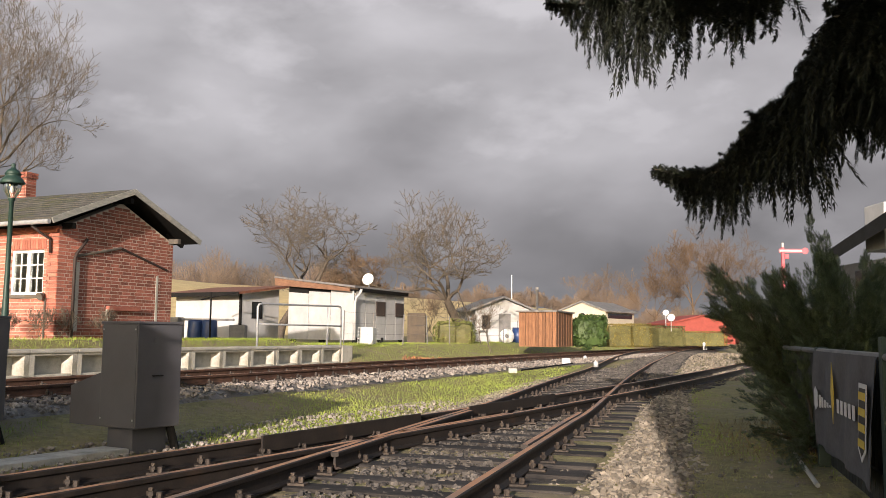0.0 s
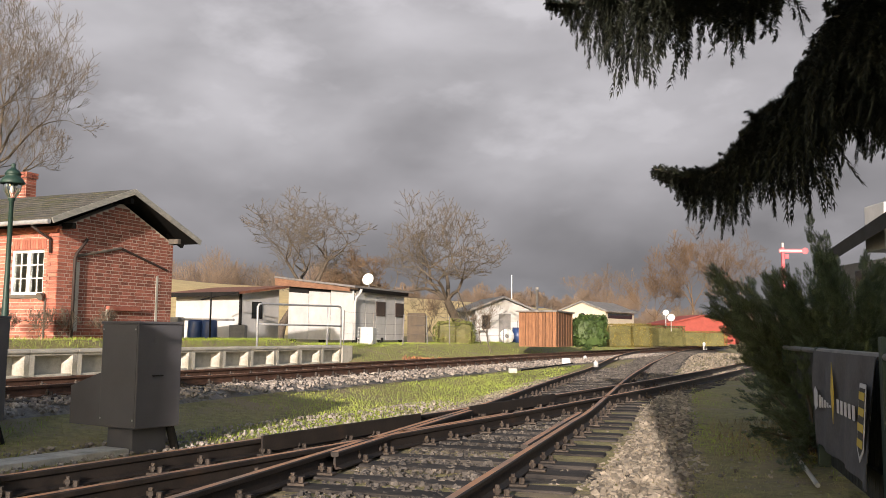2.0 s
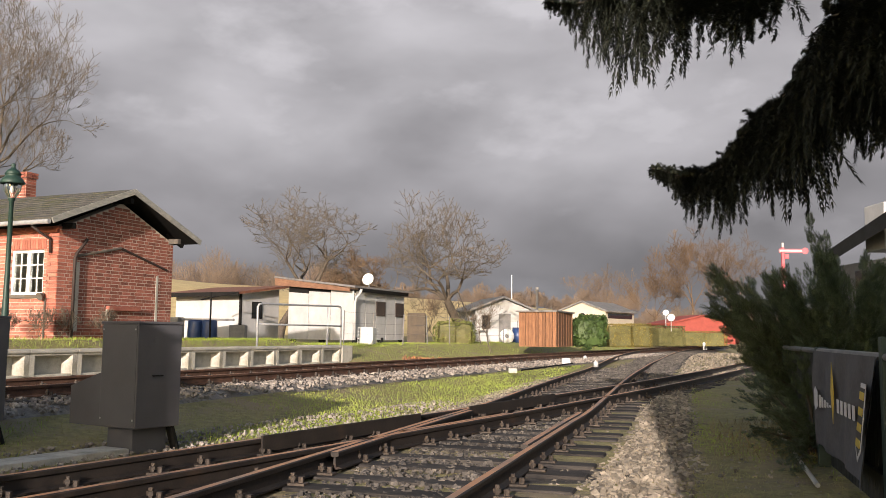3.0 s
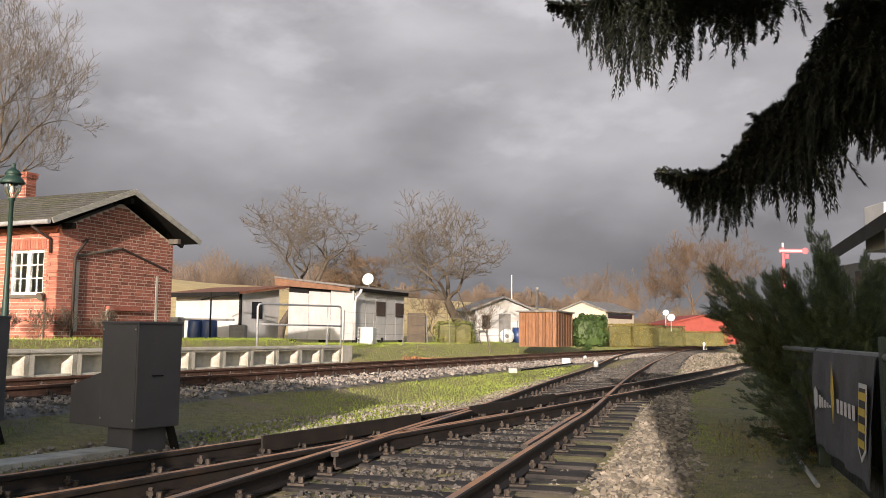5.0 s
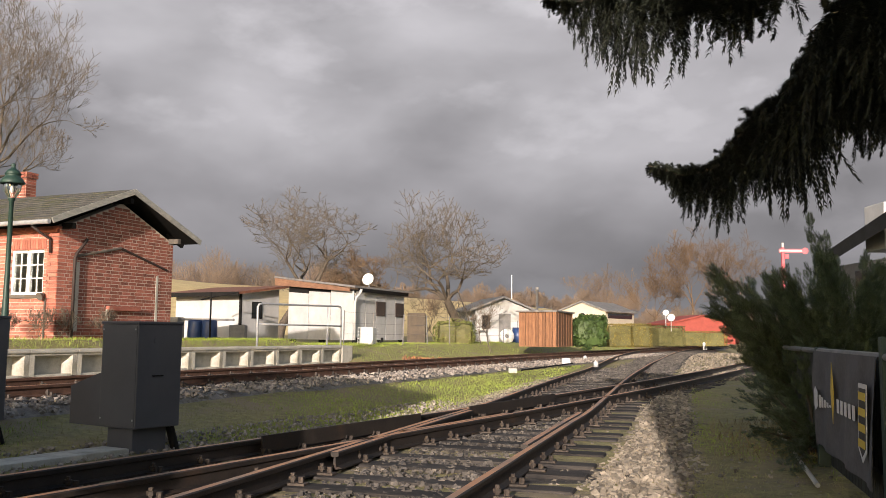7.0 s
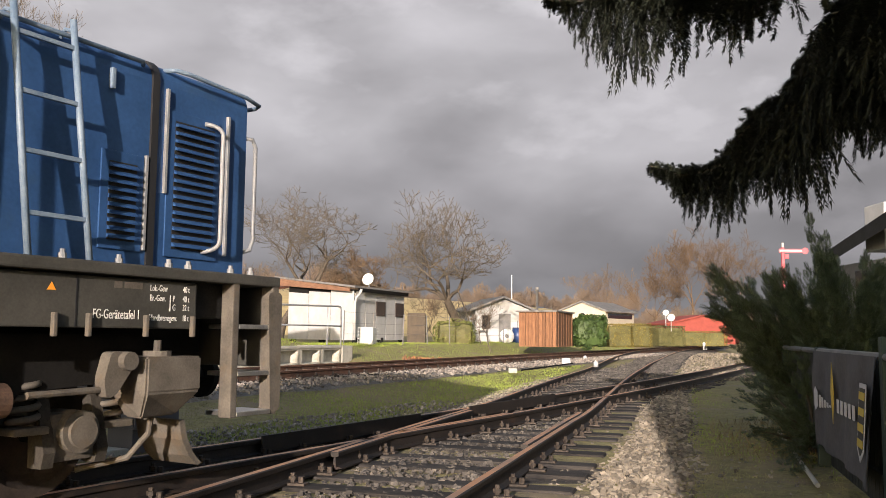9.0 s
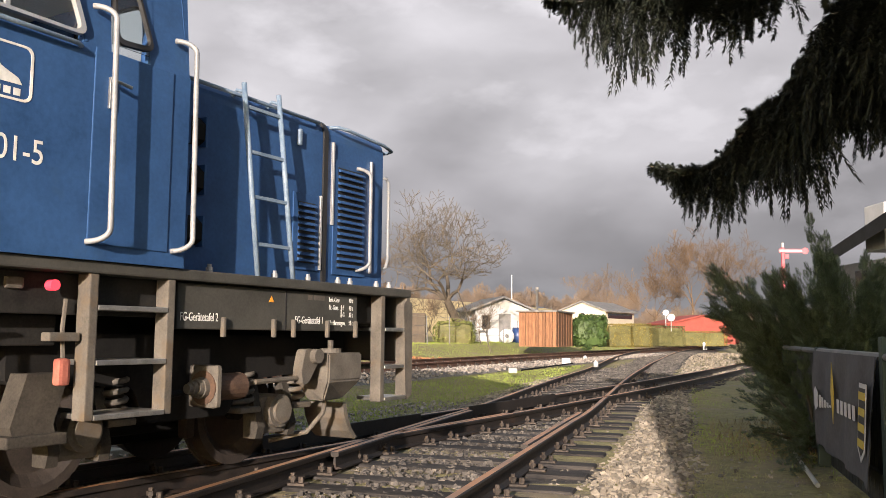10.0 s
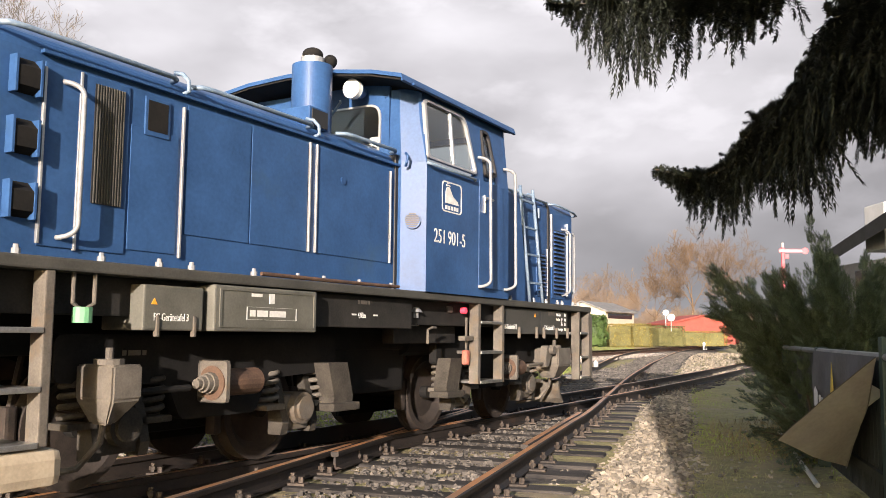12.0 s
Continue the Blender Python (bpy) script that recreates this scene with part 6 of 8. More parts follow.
tagged(part("water_tank", box(0, 0.9, 0, 0.9, 0, 0.95, 0.06), M_SLATE, m=Matrix.Translation((-11.3, 34.6, 0.6))), "grey caged water tank beside the shed", "tank")
tagged(part("log_box", box(0, 0.6, 0, 0.5, 0, 0.7, 0.02), M_SLATE, m=Matrix.Translation((-8.2, 33.8, 0.55))), "grey storage box against the white shed", "box")
tagged(part("plank_pile", add_box(bmesh.new(), 0, 2.6, 0, 0.2, 0, 0.09, 0.01), M_SLATE, m=Matrix.Translation((-10.9, 34.9, 1.42))), "grey planks laid along the shed wall", "planks")

# big white chalet with panels
s2 = thing("chalet", "white panelled garden chalet with a brown fascia and brown blinds", "shed", m=Matrix.Translation((-3.33, 33.0, 0.62)) @ pose(0, 0, 0, 0, 0, 0))
A, B, C = Vector((0, 0)), Vector((-2.98, 3.0)), Vector((1.70, 4.0))


def slab(parent, name, p, q, z0, z1, zb0, zb1, mat, t=0.08):
    """An upright slab from p to q in plan, with sloping foot and head."""
    b = bmesh.new()
    d = (q - p).normalized()
    n = Vector((d.y, -d.x)) * t
    lo = [(*p, z0), (*q, z1), (*(q - n), z1), (*(p - n), z0)]
    hi = [(*p, zb0), (*q, zb1), (*(q - n), zb1), (*(p - n), zb0)]
    a, c = [b.verts.new(v) for v in lo], [b.verts.new(v) for v in hi]
    b.faces.new(a), b.faces.new(c)
    for i in range(4):
        b.faces.new((a[i], a[(i + 1) % 4], c[(i + 1) % 4], c[i]))
    bmesh.ops.recalc_face_normals(b, faces=b.faces)
    return part(name, b, mat, parent)


slab(s2, "wall", B, A, 0.2, 0.2, 2.35, 2.0, M_DARK)
slab(s2, "wall", A, C, 0.2, 0.2, 1.95, 1.95, M_WHITE)
slab(s2, "wall", C, B + (C - A), 0.2, 0.2, 1.95, 2.3, M_WHITE)
slab(s2, "wall", B + (C - A), B, 0.2, 0.2, 2.3, 2.3, M_WHITE)
nrm = Vector((3.0, 2.98)).normalized() * -0.03
for i in range(3):
    p, q = B.lerp(A, i / 3 + 0.005), B.lerp(A, (i + 1) / 3 - 0.005)
    slab(s2, "panel", p + nrm, q + nrm, 0.10, 0.10, 2.02, 1.92, M_WHITE, 0.03)
n2 = Vector((4.0, -1.70)).normalized() * 0.03
for i in range(5):
    p, q = A.lerp(C, i / 5 + 0.006), A.lerp(C, (i + 1) / 5 - 0.006)
    slab(s2, "panel", p + n2, q + n2, 0.10, 0.10, 1.86, 1.86, M_WHITE, 0.03)
for a, b_ in ((0.40, 0.58), (0.80, 0.97)):
    slab(s2, "blind", A.lerp(C, a) + n2 * 2, A.lerp(C, b_) + n2 * 2, 1.05, 1.05, 1.62, 1.62, M_BROWNBLIND, 0.03)
slab(s2, "fascia", B + nrm * 8 - (A - B).normalized() * 0.7, A + nrm * 8, 2.32, 1.92, 2.62, 2.05, M_BROWNBOARD, 0.04)
slab(s2, "fascia", A + n2 * 7, C + n2 * 7, 1.92, 1.92, 2.06, 2.06, M_DARK, 0.04)
b = bmesh.new()
pl = [(A + n2 * 8 + nrm * 8, 2.06), (C + n2 * 8 + Vector((0.2, 0.3)), 2.06), (B + (C - A) + Vector((0, 0.3)), 2.55), (B + nrm * 8 + Vector((-0.5, 0.4)), 2.62)]
lo = [b.verts.new((*p, z)) for p, z in pl]
hi = [b.verts.new((*p, z + 0.07)) for p, z in pl]
b.faces.new(lo), b.faces.new(hi)
for i in range(4):
    b.faces.new((lo[i], lo[(i + 1) % 4], hi[(i + 1) % 4], hi[i]))
bmesh.ops.recalc_face_normals(b, faces=b.faces)
part("roof", b, M_SLATE, s2)
part("drain_pipe", add_pipe(bmesh.new(), [(0.3, -0.3, 2.0), (0.25, -0.25, 1.85), (0.1, -0.12, 1.7), (0.05, -0.1, 1.5), (0.05, -0.1, 0.1)], 0.05), M_WHITE, s2, smooth=True)
for x, y in ((0.05, 0.05), (-2.8, 2.95), (1.6, 3.9), (-1.4, 1.5), (0.85, 2.0)):
    part("foot", box(x - 0.12, x + 0.12, y, y + 0.24, -0.15, 0.2, 0.01), M_DARK, s2)


def dish(x, y, z, r, label, head=-20):
    d = thing("satellite_dish", label, "satellite dish", "satellite dishes", m=Matrix.Translation((x, y, z)))
    b = lathe([(0.0, 0.0), (r * 0.5, 0.03 * r / 0.3), (r * 0.85, 0.09 * r / 0.3), (r, 0.14 * r / 0.3), (r * 0.98, 0.15 * r / 0.3), (r * 0.5, 0.05 * r / 0.3), (0, 0.02)], 24)
    part("reflector", b, M_PLASTIC, d, smooth=True).matrix_basis = pose(0, 0, 0, 75, 0, head)
    part("mast", add_rod(bmesh.new(), (0, 0.06, -0.75), (0, 0.06, 0), 0.025), M_GALV, d)
    part("feed_arm", add_pipe(bmesh.new(), [(0, 0, -r), (0.05, -r * 1.1, -r * 0.5), (0.05, -r * 1.2, -r * 0.2)], 0.012), M_GALV, d)
    return d


dish(-2.95, 35.0, 3.11, 0.24, "white satellite dish on the chalet roof")
dish(12.75, 50.0, 2.32, 0.17, "small white satellite dish above the hedge")
dish(13.05, 50.0, 2.03, 0.21, "white satellite dish above the hedge")

# water container on the grass
ib = thing("water_container", "white plastic water container in a wire cage on the grass", "container", m=Matrix.Translation((-2.85, 29.8, 0.52)) @ pose(0, 0, 0, 0, 0, -18))
part("tank", box(0.03, 0.50, 0.03, 0.47, 0.08, 0.66, 0.05), M_PLASTIC, ib)
part("pallet", box(0, 0.53, 0, 0.5, 0, 0.08, 0.01), M_SLATE, ib)
for z in (0.16, 0.28, 0.40, 0.52, 0.64):
    part("cage_bar", add_pipe(bmesh.new(), [(0.0, 0.5, z), (0, 0, z), (0.53, 0, z), (0.53, 0.5, z)], 0.012, 5), M_PLASTIC, ib)
for x in (0.0, 0.18, 0.35, 0.53):
    part("cage_bar", add_rod(bmesh.new(), (x, -0.005, 0.08), (x, -0.005, 0.66), 0.01, 5), M_PLASTIC, ib)

# orange-brown board shed
ws = thing("board_shed", "orange-brown vertical board shed with a flat roof", "shed", m=Matrix.Translation((4.68, 36.0, 0.5)))
WL, WR = Vector((-1.45, 1.0)), Vector((1.08, 3.0))
slab(ws, "inner_wall", WL, Vector((0, 0)), 0.05, 0.05, 1.40, 1.42, M_DARK, 0.05)
slab(ws, "inner_wall", Vector((0, 0)), WR, 0.05, 0.05, 1.42, 1.42, M_DARK, 0.05)
slab(ws, "inner_wall", WR, WL + WR, 0.05, 0.05, 1.42, 1.42, M_DARK, 0.05)
for i in range(11):
    p, q = WL.lerp(Vector((0, 0)), i / 11 + 0.004), WL.lerp(Vector((0, 0)), (i + 1) / 11 - 0.004)
    o = Vector((-1.0, -1.45)).normalized() * (0.02 + 0.01 * (i % 2))
    slab(ws, "board", p + o, q + o, 0.0, 0.0, 1.42, 1.43, M_CEDAR, 0.02)
for i in range(12):
    p, q = Vector((0, 0)).lerp(WR, i / 12 + 0.004), Vector((0, 0)).lerp(WR, (i + 1) / 12 - 0.004)
    o = Vector((3.0, -1.08)).normalized() * (0.02 + 0.01 * (i % 2))
    slab(ws, "board", p + o, q + o, 0.0, 0.0, 1.43, 1.43, M_CEDAR, 0.02)
b = bmesh.new()
lo = [b.verts.new((p.x, p.y, 1.44)) for p in (WL + Vector((-0.15, -0.1)), Vector((0.0, -0.15)), WR + Vector((0.15, 0)), WL + WR + Vector((0, 0.15)))]
hi = [b.verts.new((v.co.x, v.co.y, 1.50)) for v in lo]
b.faces.new(lo), b.faces.new(hi)
for i in range(4):
    b.faces.new((lo[i], lo[(i + 1) % 4], hi[(i + 1) % 4], hi[i]))
bmesh.ops.recalc_face_normals(b, faces=b.faces)
part("roof", b, M_SLATE, ws)
tagged(part("stove_pipe", lathe([(0.0, 0), (0.06, 0.0), (0.06, 1.05), (0.08, 1.05), (0.08, 1.2), (0, 1.2)], 12), M_SLATE, m=Matrix.Translation((4.1, 38.0, 1.85)), smooth=True), "dark stove pipe over the board shed", "pipe")


def gabled(name, label, m, w, d, he, hr, wall, roof, over=0.35):
    """A hut: gable on local y = 0 from x = 0 to w, ridge running back along y."""
    s = thing(name, label, "shed", m=m)
    for y in (0.0, d - 0.1):
        part("gable_wall", add_prism(bmesh.new(), [(0, 0), (he, 0), (hr, w / 2), (he, w), (0, w)], 1, y, y + 0.1), wall, s)
    for x in (0.0, w - 0.1):
        part("side_wall", box(x, x + 0.1, 0.1, d - 0.1, 0, he - 0.03, 0), wall, s)
    for a, b_ in (((he - over * (hr - he) / w * 2, -over), (hr, w / 2)), ((hr, w / 2), (he - over * (hr - he) / w * 2, w + over))):
        part("roof_slope", add_prism(bmesh.new(), [a, b_, (b_[0] + 0.1, b_[1]), (a[0] + 0.1, a[1])], 1, -over, d + over), roof, s)
    return s


h2 = gabled("garden_hut", "white garden hut with a dark low gable roof", facing(1.75, 46.0, 78, 0.6), 2.9, 4.0, 1.75, 2.32, M_WHITE, M_SLATE, 0.4)
window_at(h2, 0.35, 0.75, 0.7, 1.4)
part("door", box(1.25, 1.9, -0.03, 0.0, 0.0, 1.5, 0.01), M_SLATE, h2)
tagged(part("drum", lathe([(0.0, 0), (0.28, 0), (0.28, 0.8), (0, 0.8)], 16), M_BLUEPLASTIC, m=Matrix.Translation((3.75, 43.5, 0.55)), smooth=True), "blue drum beside the white hut", "barrel")
tagged(part("garden_hose_reel", lathe([(0.12, 0), (0.36, 0.02), (0.36, 0.16), (0.12, 0.18)], 18), M_PLASTIC, m=Matrix.Translation((3.15, 43.2, 0.9)) @ pose(0, 0, 0, 80, 0, 10), smooth=True), "round white reel leaning by the hut", "reel")
tagged(part("antenna_pole", add_rod(bmesh.new(), (0, 0, 0), (0, 0, 3.8), 0.05, 8, 0.03), M_PLASTIC, m=Matrix.Translation((3.95, 50.0, 0.6)), smooth=True), "thin white pole above the hut roof", "pole")
h3 = gabled("bungalow", "cream rendered bungalow with a grey low-pitched roof", facing(8.1, 60.0, 125, 0.55), 3.3, 4.8, 2.1, 2.7, M_CREAM, M_SLATE, 0.22)
b = bmesh.new()
add_prism(b, [(1.55 + 0.42 * math.sin(a_ / 10 * math.pi), 1.65 - 0.3 * math.cos(a_ / 10 * math.pi)) for a_ in range(11)], 1, -0.03, 0.0)
part("arched_window", b, M_DARKGLASS, h3)
window_at(h3, 2.55, 2.95, 0.9, 1.5)
part("window_band", box(3.3, 3.33, 0.4, 4.4, 1.62, 1.95, 0.005), M_DARKGLASS, h3)
rs_ = gabled("red_shed", "red painted wooden shed with a matching roof", facing(15.6, 61.0, 84, 0.5), 5.2, 4.0, 1.35, 1.95, M_REDWALL, M_REDWALL, 0.2)
tagged(part("rubbish_skip", add_box(bmesh.new(), 0, 0.9, 0, 0.8, 0, 1.0, 0.04), M_PLASTIC, m=Matrix.Translation((12.05, 52.5, 0.5))), "white plastic crate stack by the hedge", "crate")

LEAF_V = [(-0.5, 0, 0), (0, -0.3, 0.1), (0.5, 0, 0), (0, 0.3, 0.1)]
LEAF_F = [(0, 1, 2, 3)]


def leafy_box(name, label, m, sx, sy, sz, n, size, mat, lump=0.05, round_=0.0, cat="hedge"):
    """A clipped hedge: leaves all through a box, thick at its skin."""
    u = RNG.uniform(-1, 1, (n, 3))
    ax = RNG.integers(0, 3, n)
    k = np.arange(n)
    u[k, ax] = np.sign(u[k, ax]) * (1 - np.abs(RNG.normal(0, 0.05, n)))
    if round_:
        ln = np.linalg.norm(u, axis=1, keepdims=True)
        u = u * (1 - round_) + u / ln * round_ * 1.1
    u[:, 2] = np.clip(u[:, 2], -1, None)
    xyz = u * np.array([sx / 2, sy / 2, sz / 2]) + np.array([0, 0, sz / 2])
    xyz += np.array([noise.noise_vector(Vector(p * 2.2))[:] for p in xyz]) * lump
    t_ = thing(name, label, cat, m=m)
    # solid core, darker in the lighter hedges to paint the shade behind the leaves
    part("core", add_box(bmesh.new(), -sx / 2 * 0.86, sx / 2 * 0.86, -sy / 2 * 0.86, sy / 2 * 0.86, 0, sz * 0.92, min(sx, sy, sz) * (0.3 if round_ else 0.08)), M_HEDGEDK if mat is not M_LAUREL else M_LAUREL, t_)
    many("foliage", LEAF_V, LEAF_F, spots(xyz, size * RNG.uniform(0.6, 1.4, n), RNG), mat, t_)
    return t_


leafy_box("hedge", "clipped yellow-brown hedge block beside the track", Matrix.Translation((8.75, 44.2, 0.45)) @ pose(0, 0, 0, 0, 0, 12), 1.35, 1.2, 1.12, 3500, 0.07, M_HEDGE)
leafy_box("hedge", "clipped yellow-brown hedge block beside the track", Matrix.Translation((9.95, 45.4, 0.45)) @ pose(0, 0, 0, 0, 0, 12), 1.2, 1.6, 1.16, 3500, 0.07, M_HEDGE)
leafy_box("hedge", "dull green hedge beside the far track", Matrix.Translation((13.2, 51.8, 0.42)) @ pose(0, 0, 0, 0, 0, 20), 1.9, 1.2, 1.18, 3000, 0.08, M_HEDGEDK)
leafy_box("hedge", "low brown hedge before the red shed", Matrix.Translation((16.9, 57.5, 0.4)) @ pose(0, 0, 0, 0, 0, 8), 3.4, 0.9, 0.95, 3000, 0.08, M_HEDGE)
leafy_box("laurel_bush", "glossy green laurel bush beside the board shed", Matrix.Translation((6.62, 39.6, 0.5)), 1.5, 1.3, 1.35, 3600, 0.12, M_LAUREL, 0.3, 0.45, "bush")
leafy_box("garden_bush", "loose green shrub behind the fence", Matrix.Translation((0.55, 37.5, 0.5)), 1.7, 1.2, 1.05, 2600, 0.07, material("olive_shrub_leaves", (0.08, 0.10, 0.02), (0.19, 0.20, 0.05), 2, 0.7, 0, 0, 12, island_shade=0.35), 0.2, 0.5, "bush")
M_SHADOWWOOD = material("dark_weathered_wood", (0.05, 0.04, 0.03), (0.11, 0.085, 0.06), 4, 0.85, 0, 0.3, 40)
tagged(part("compost_box", add_box(bmesh.new(), 0, 0.75, 0, 0.7, 0, 1.35, 0.03), M_SHADOWWOOD, m=Matrix.Translation((-1.45, 36.5, 0.5))), "dark weathered wooden garden box", "box")
xy = np.stack([RNG.uniform(-1.2, 3.0, 900), np.zeros(900)], 1)
xy[:, 1] = 28.4 + xy[:, 0] * 1.05 + RNG.normal(0, 0.35, 900)
tagged(many("fallen_leaves", LEAF_V, LEAF_F, spots(np.stack([xy[:, 0], xy[:, 1], [ground_z(a, b_) + 0.05 for a, b_ in xy]], 1), 0.09 * RNG.uniform(0.6, 1.5, 900), RNG, 0.6), M_RUSSET), "russet fallen leaves on the verge", "leaves", kind="stuff")

# fence posts along the gardens
fpost = bmesh.new()
add_rod(fpost, (0, 0, 0), (0, 0, 1.15), 0.022, 6)
fm_ = bpy.data.meshes.new("post")
fpost.to_mesh(fm_)
fpost.free()
fm_.materials.append(M_SLATE)
fence = thing("garden_fence", "wire fence on thin grey posts along the gardens", "fence")
for i in range(14):
    s = 16.2 + i * 2.1
    p = FAR0 + Vector((math.sin(FARH), math.cos(FARH))) * s + Vector((math.cos(FARH), -math.sin(FARH))) * -4.5
    ob = new("post", fm_)
    ob.parent = fence
    ob.matrix_basis = Matrix.Translation((p.x, p.y, ground_z(p.x, p.y) - 0.05)) @ pose(0, 0, 0, rs.uniform(-3, 3), rs.uniform(-3, 3), 0)
for z in (0.35, 0.7, 1.05):
    b = bmesh.new()
    pts = []
    for i in range(14):
        s = 16.2 + i * 2.1
        p = FAR0 + Vector((math.sin(FARH), math.cos(FARH))) * s + Vector((math.cos(FARH), -math.sin(FARH))) * -4.5
        pts.append((p.x, p.y, ground_z(p.x, p.y) + z))
    part("wire", add_pipe(b, pts, 0.006, 4), M_SLATE, fence)


# ---- bare trees ----
def twigs_mesh(name, segs, mat, parent, sides=3):
    a = np.array([s[0] for s in segs]); b_ = np.array([s[1] for s in segs])
    r0 = np.array([s[2] for s in segs]); r1 = np.array([s[3] for s in segs])
    d = b_ - a
    d /= np.linalg.norm(d, axis=1)[:, None] + 1e-9
    up = np.where(np.abs(d[:, 2:3]) > 0.9, np.array([[1.0, 0, 0]]), np.array([[0, 0, 1.0]]))
    u = np.cross(d, up); u /= np.linalg.norm(u, axis=1)[:, None]
    v = np.cross(d, u)
    n = len(segs)
    co = np.zeros((n, 2 * sides, 3))
    for k in range(sides):
        c, s_ = math.cos(k * math.tau / sides), math.sin(k * math.tau / sides)
        co[:, k] = a + (u * c + v * s_) * r0[:, None]
        co[:, sides + k] = b_ + (u * c + v * s_) * r1[:, None]
    faces = [(k, (k + 1) % sides, sides + (k + 1) % sides, sides + k) for k in range(sides)]
    idx = (np.array(faces).ravel()[None, :] + (np.arange(n) * 2 * sides)[:, None]).ravel()
    me = bpy.data.meshes.new(name)
    me.vertices.add(n * 2 * sides)
    me.vertices.foreach_set("co", co.ravel().astype(np.float32))
    me.loops.add(len(idx))
    me.loops.foreach_set("vertex_index", idx.astype(np.int32))
    me.polygons.add(n * sides)
    me.polygons.foreach_set("loop_start", np.arange(0, n * sides * 4, 4).astype(np.int32))
    me.update(calc_edges=True)
    me.materials.append(mat)
    ob = new(name, me)
    ob.parent = parent
    return ob


def bare_tree(label, at, height, spread, seed, levels=6, trunk_r=0.16, split=3, twig=None, bark=None, lean=0.0, first=0.28, gnarl=0.28, thin=0.6, twig_min=0.006, group="", width=None):
    rr = random.Random(seed)
    thick, fine = [], []

    def grow(p, d, ln, r, lv):
        steps = 3 if lv < levels - 1 else 2
        for i in range(steps):
            nd = (d + Vector((rr.gauss(0, gnarl), rr.gauss(0, gnarl), rr.gauss(0.03, gnarl * 0.7)))).normalized()
            q = p + nd * ln / steps
            r2 = max(r * (thin ** (1 / steps)), twig_min)
            (thick if r > min(0.035, trunk_r * 0.55) else fine).append((p[:], q[:], r, r2))
            if lv < levels - 1 and i > 0 and lv > 0 and rr.random() < 0.55:
                side = Vector((rr.gauss(0, 1), rr.gauss(0, 1), rr.gauss(0.2, 0.5))).normalized()
                grow(q, (nd * 0.6 + side * 0.75).normalized(), ln * rr.uniform(0.4, 0.6), r2 * 0.5, lv + 2)
            p, d, r = q, nd, r2
        if lv >= levels:
            return
        k = split if lv else split + 2
        for i in range(k):
            a = math.tau * (i + rr.random() * 0.7) / k
            side = Vector((math.cos(a) * spread, math.sin(a) * spread, rr.uniform(0.0, 0.4)))
            grow(p, (d * rr.uniform(0.45, 0.8) + side * rr.uniform(0.5, 1.0)).normalized(), ln * rr.uniform(0.55, 0.82), r * rr.uniform(0.5, 0.68), lv + 1)
    t_ = thing("bare_tree", label, "tree", group, m=Matrix.Translation(at))
    grow(Vector((0, 0, -0.1)), Vector((lean, 0, 1)).normalized(), height * first, trunk_r, 0)
    top = max(s[1][2] for s in fine)
    wide = max(s[1][0] for s in fine) - min(s[1][0] for s in fine)
    kz, kx = height / top, (width or height * 0.85) / wide
    thick, fine = [[((a[0] * kx, a[1] * kx, a[2] * kz), (b_[0] * kx, b_[1] * kx, b_[2] * kz), r, r2) for a, b_, r, r2 in q] for q in (thick, fine)]
    twigs_mesh("trunk", thick, bark or M_BARK, t_, 6)
    twigs_mesh("crown", fine, twig or M_TWIG, t_, 3)
    return t_


bare_tree("old bare apple tree with a dense gnarled crown", (1.35, 39.5, 0.5), 6.8, 1.1, 5, 6, 0.24, 3, first=0.22, thin=0.72, twig_min=0.0105, width=7.0)
bare_tree("bare fruit tree with forking limbs behind the chalet", (-9.3, 50, 0.6), 9.3, 0.85, 8, 6, 0.27, 3, first=0.27, thin=0.72, twig_min=0.013, width=8.8)
bare_tree("tall bare lime tree behind the brick house", (-17.3, 31.5, 0.7), 15.5, 0.7, 12, 7, 0.36, 3, first=0.24, thin=0.7, twig_min=0.008, gnarl=0.22, width=9.8)
bare_tree("russet bushy bare tree by the line", (20.5, 72, 0.5), 9.5, 0.75, 21, 6, 0.15, 3, M_TWIGRED, M_TWIGRED, first=0.16, twig_min=0.012)
bare_tree("russet bushy bare tree by the line", (24.0, 74, 0.5), 10, 0.75, 22, 6, 0.15, 3, M_TWIGRED, M_TWIGRED, first=0.16, twig_min=0.012)
bare_tree("russet bushy bare tree by the line", (17.6, 76, 0.5), 7, 0.8, 23, 6, 0.13, 3, M_TWIGRED, M_TWIGRED, first=0.14, twig_min=0.014)
bare_tree("russet shrub behind the fruit tree", (-5.9, 53, 0.6), 5.6, 0.9, 31, 6, 0.1, 4, M_TWIGRED, M_TWIG, first=0.12, twig_min=0.012)
bare_tree("bare ash tree far off beyond the bungalow", (18.0, 92, 1.0), 7.6, 0.8, 41, 5, 0.16, 3, M_TWIGFAR, M_TWIGFAR, twig_min=0.014)
bare_tree("bare ash tree far off beyond the bungalow", (15.0, 93, 1.0), 7.0, 0.8, 42, 5, 0.14, 3, M_TWIGFAR, M_TWIGFAR, twig_min=0.014)
for i, (x, y, h) in enumerate(((-0.8, 38.5, 2.6), (-0.2, 37.8, 2.2), (0.4, 38.6, 2.4), (1.7, 37.6, 1.9), (2.0, 35.8, 1.9))):
    bare_tree("thin bare garden shrub behind the fence", (x, y, 0.5), h, 0.6, 60 + i, 4, 0.03, 3, M_TWIGRED if i % 2 else M_TWIG, M_TWIG, first=0.2, twig_min=0.006)
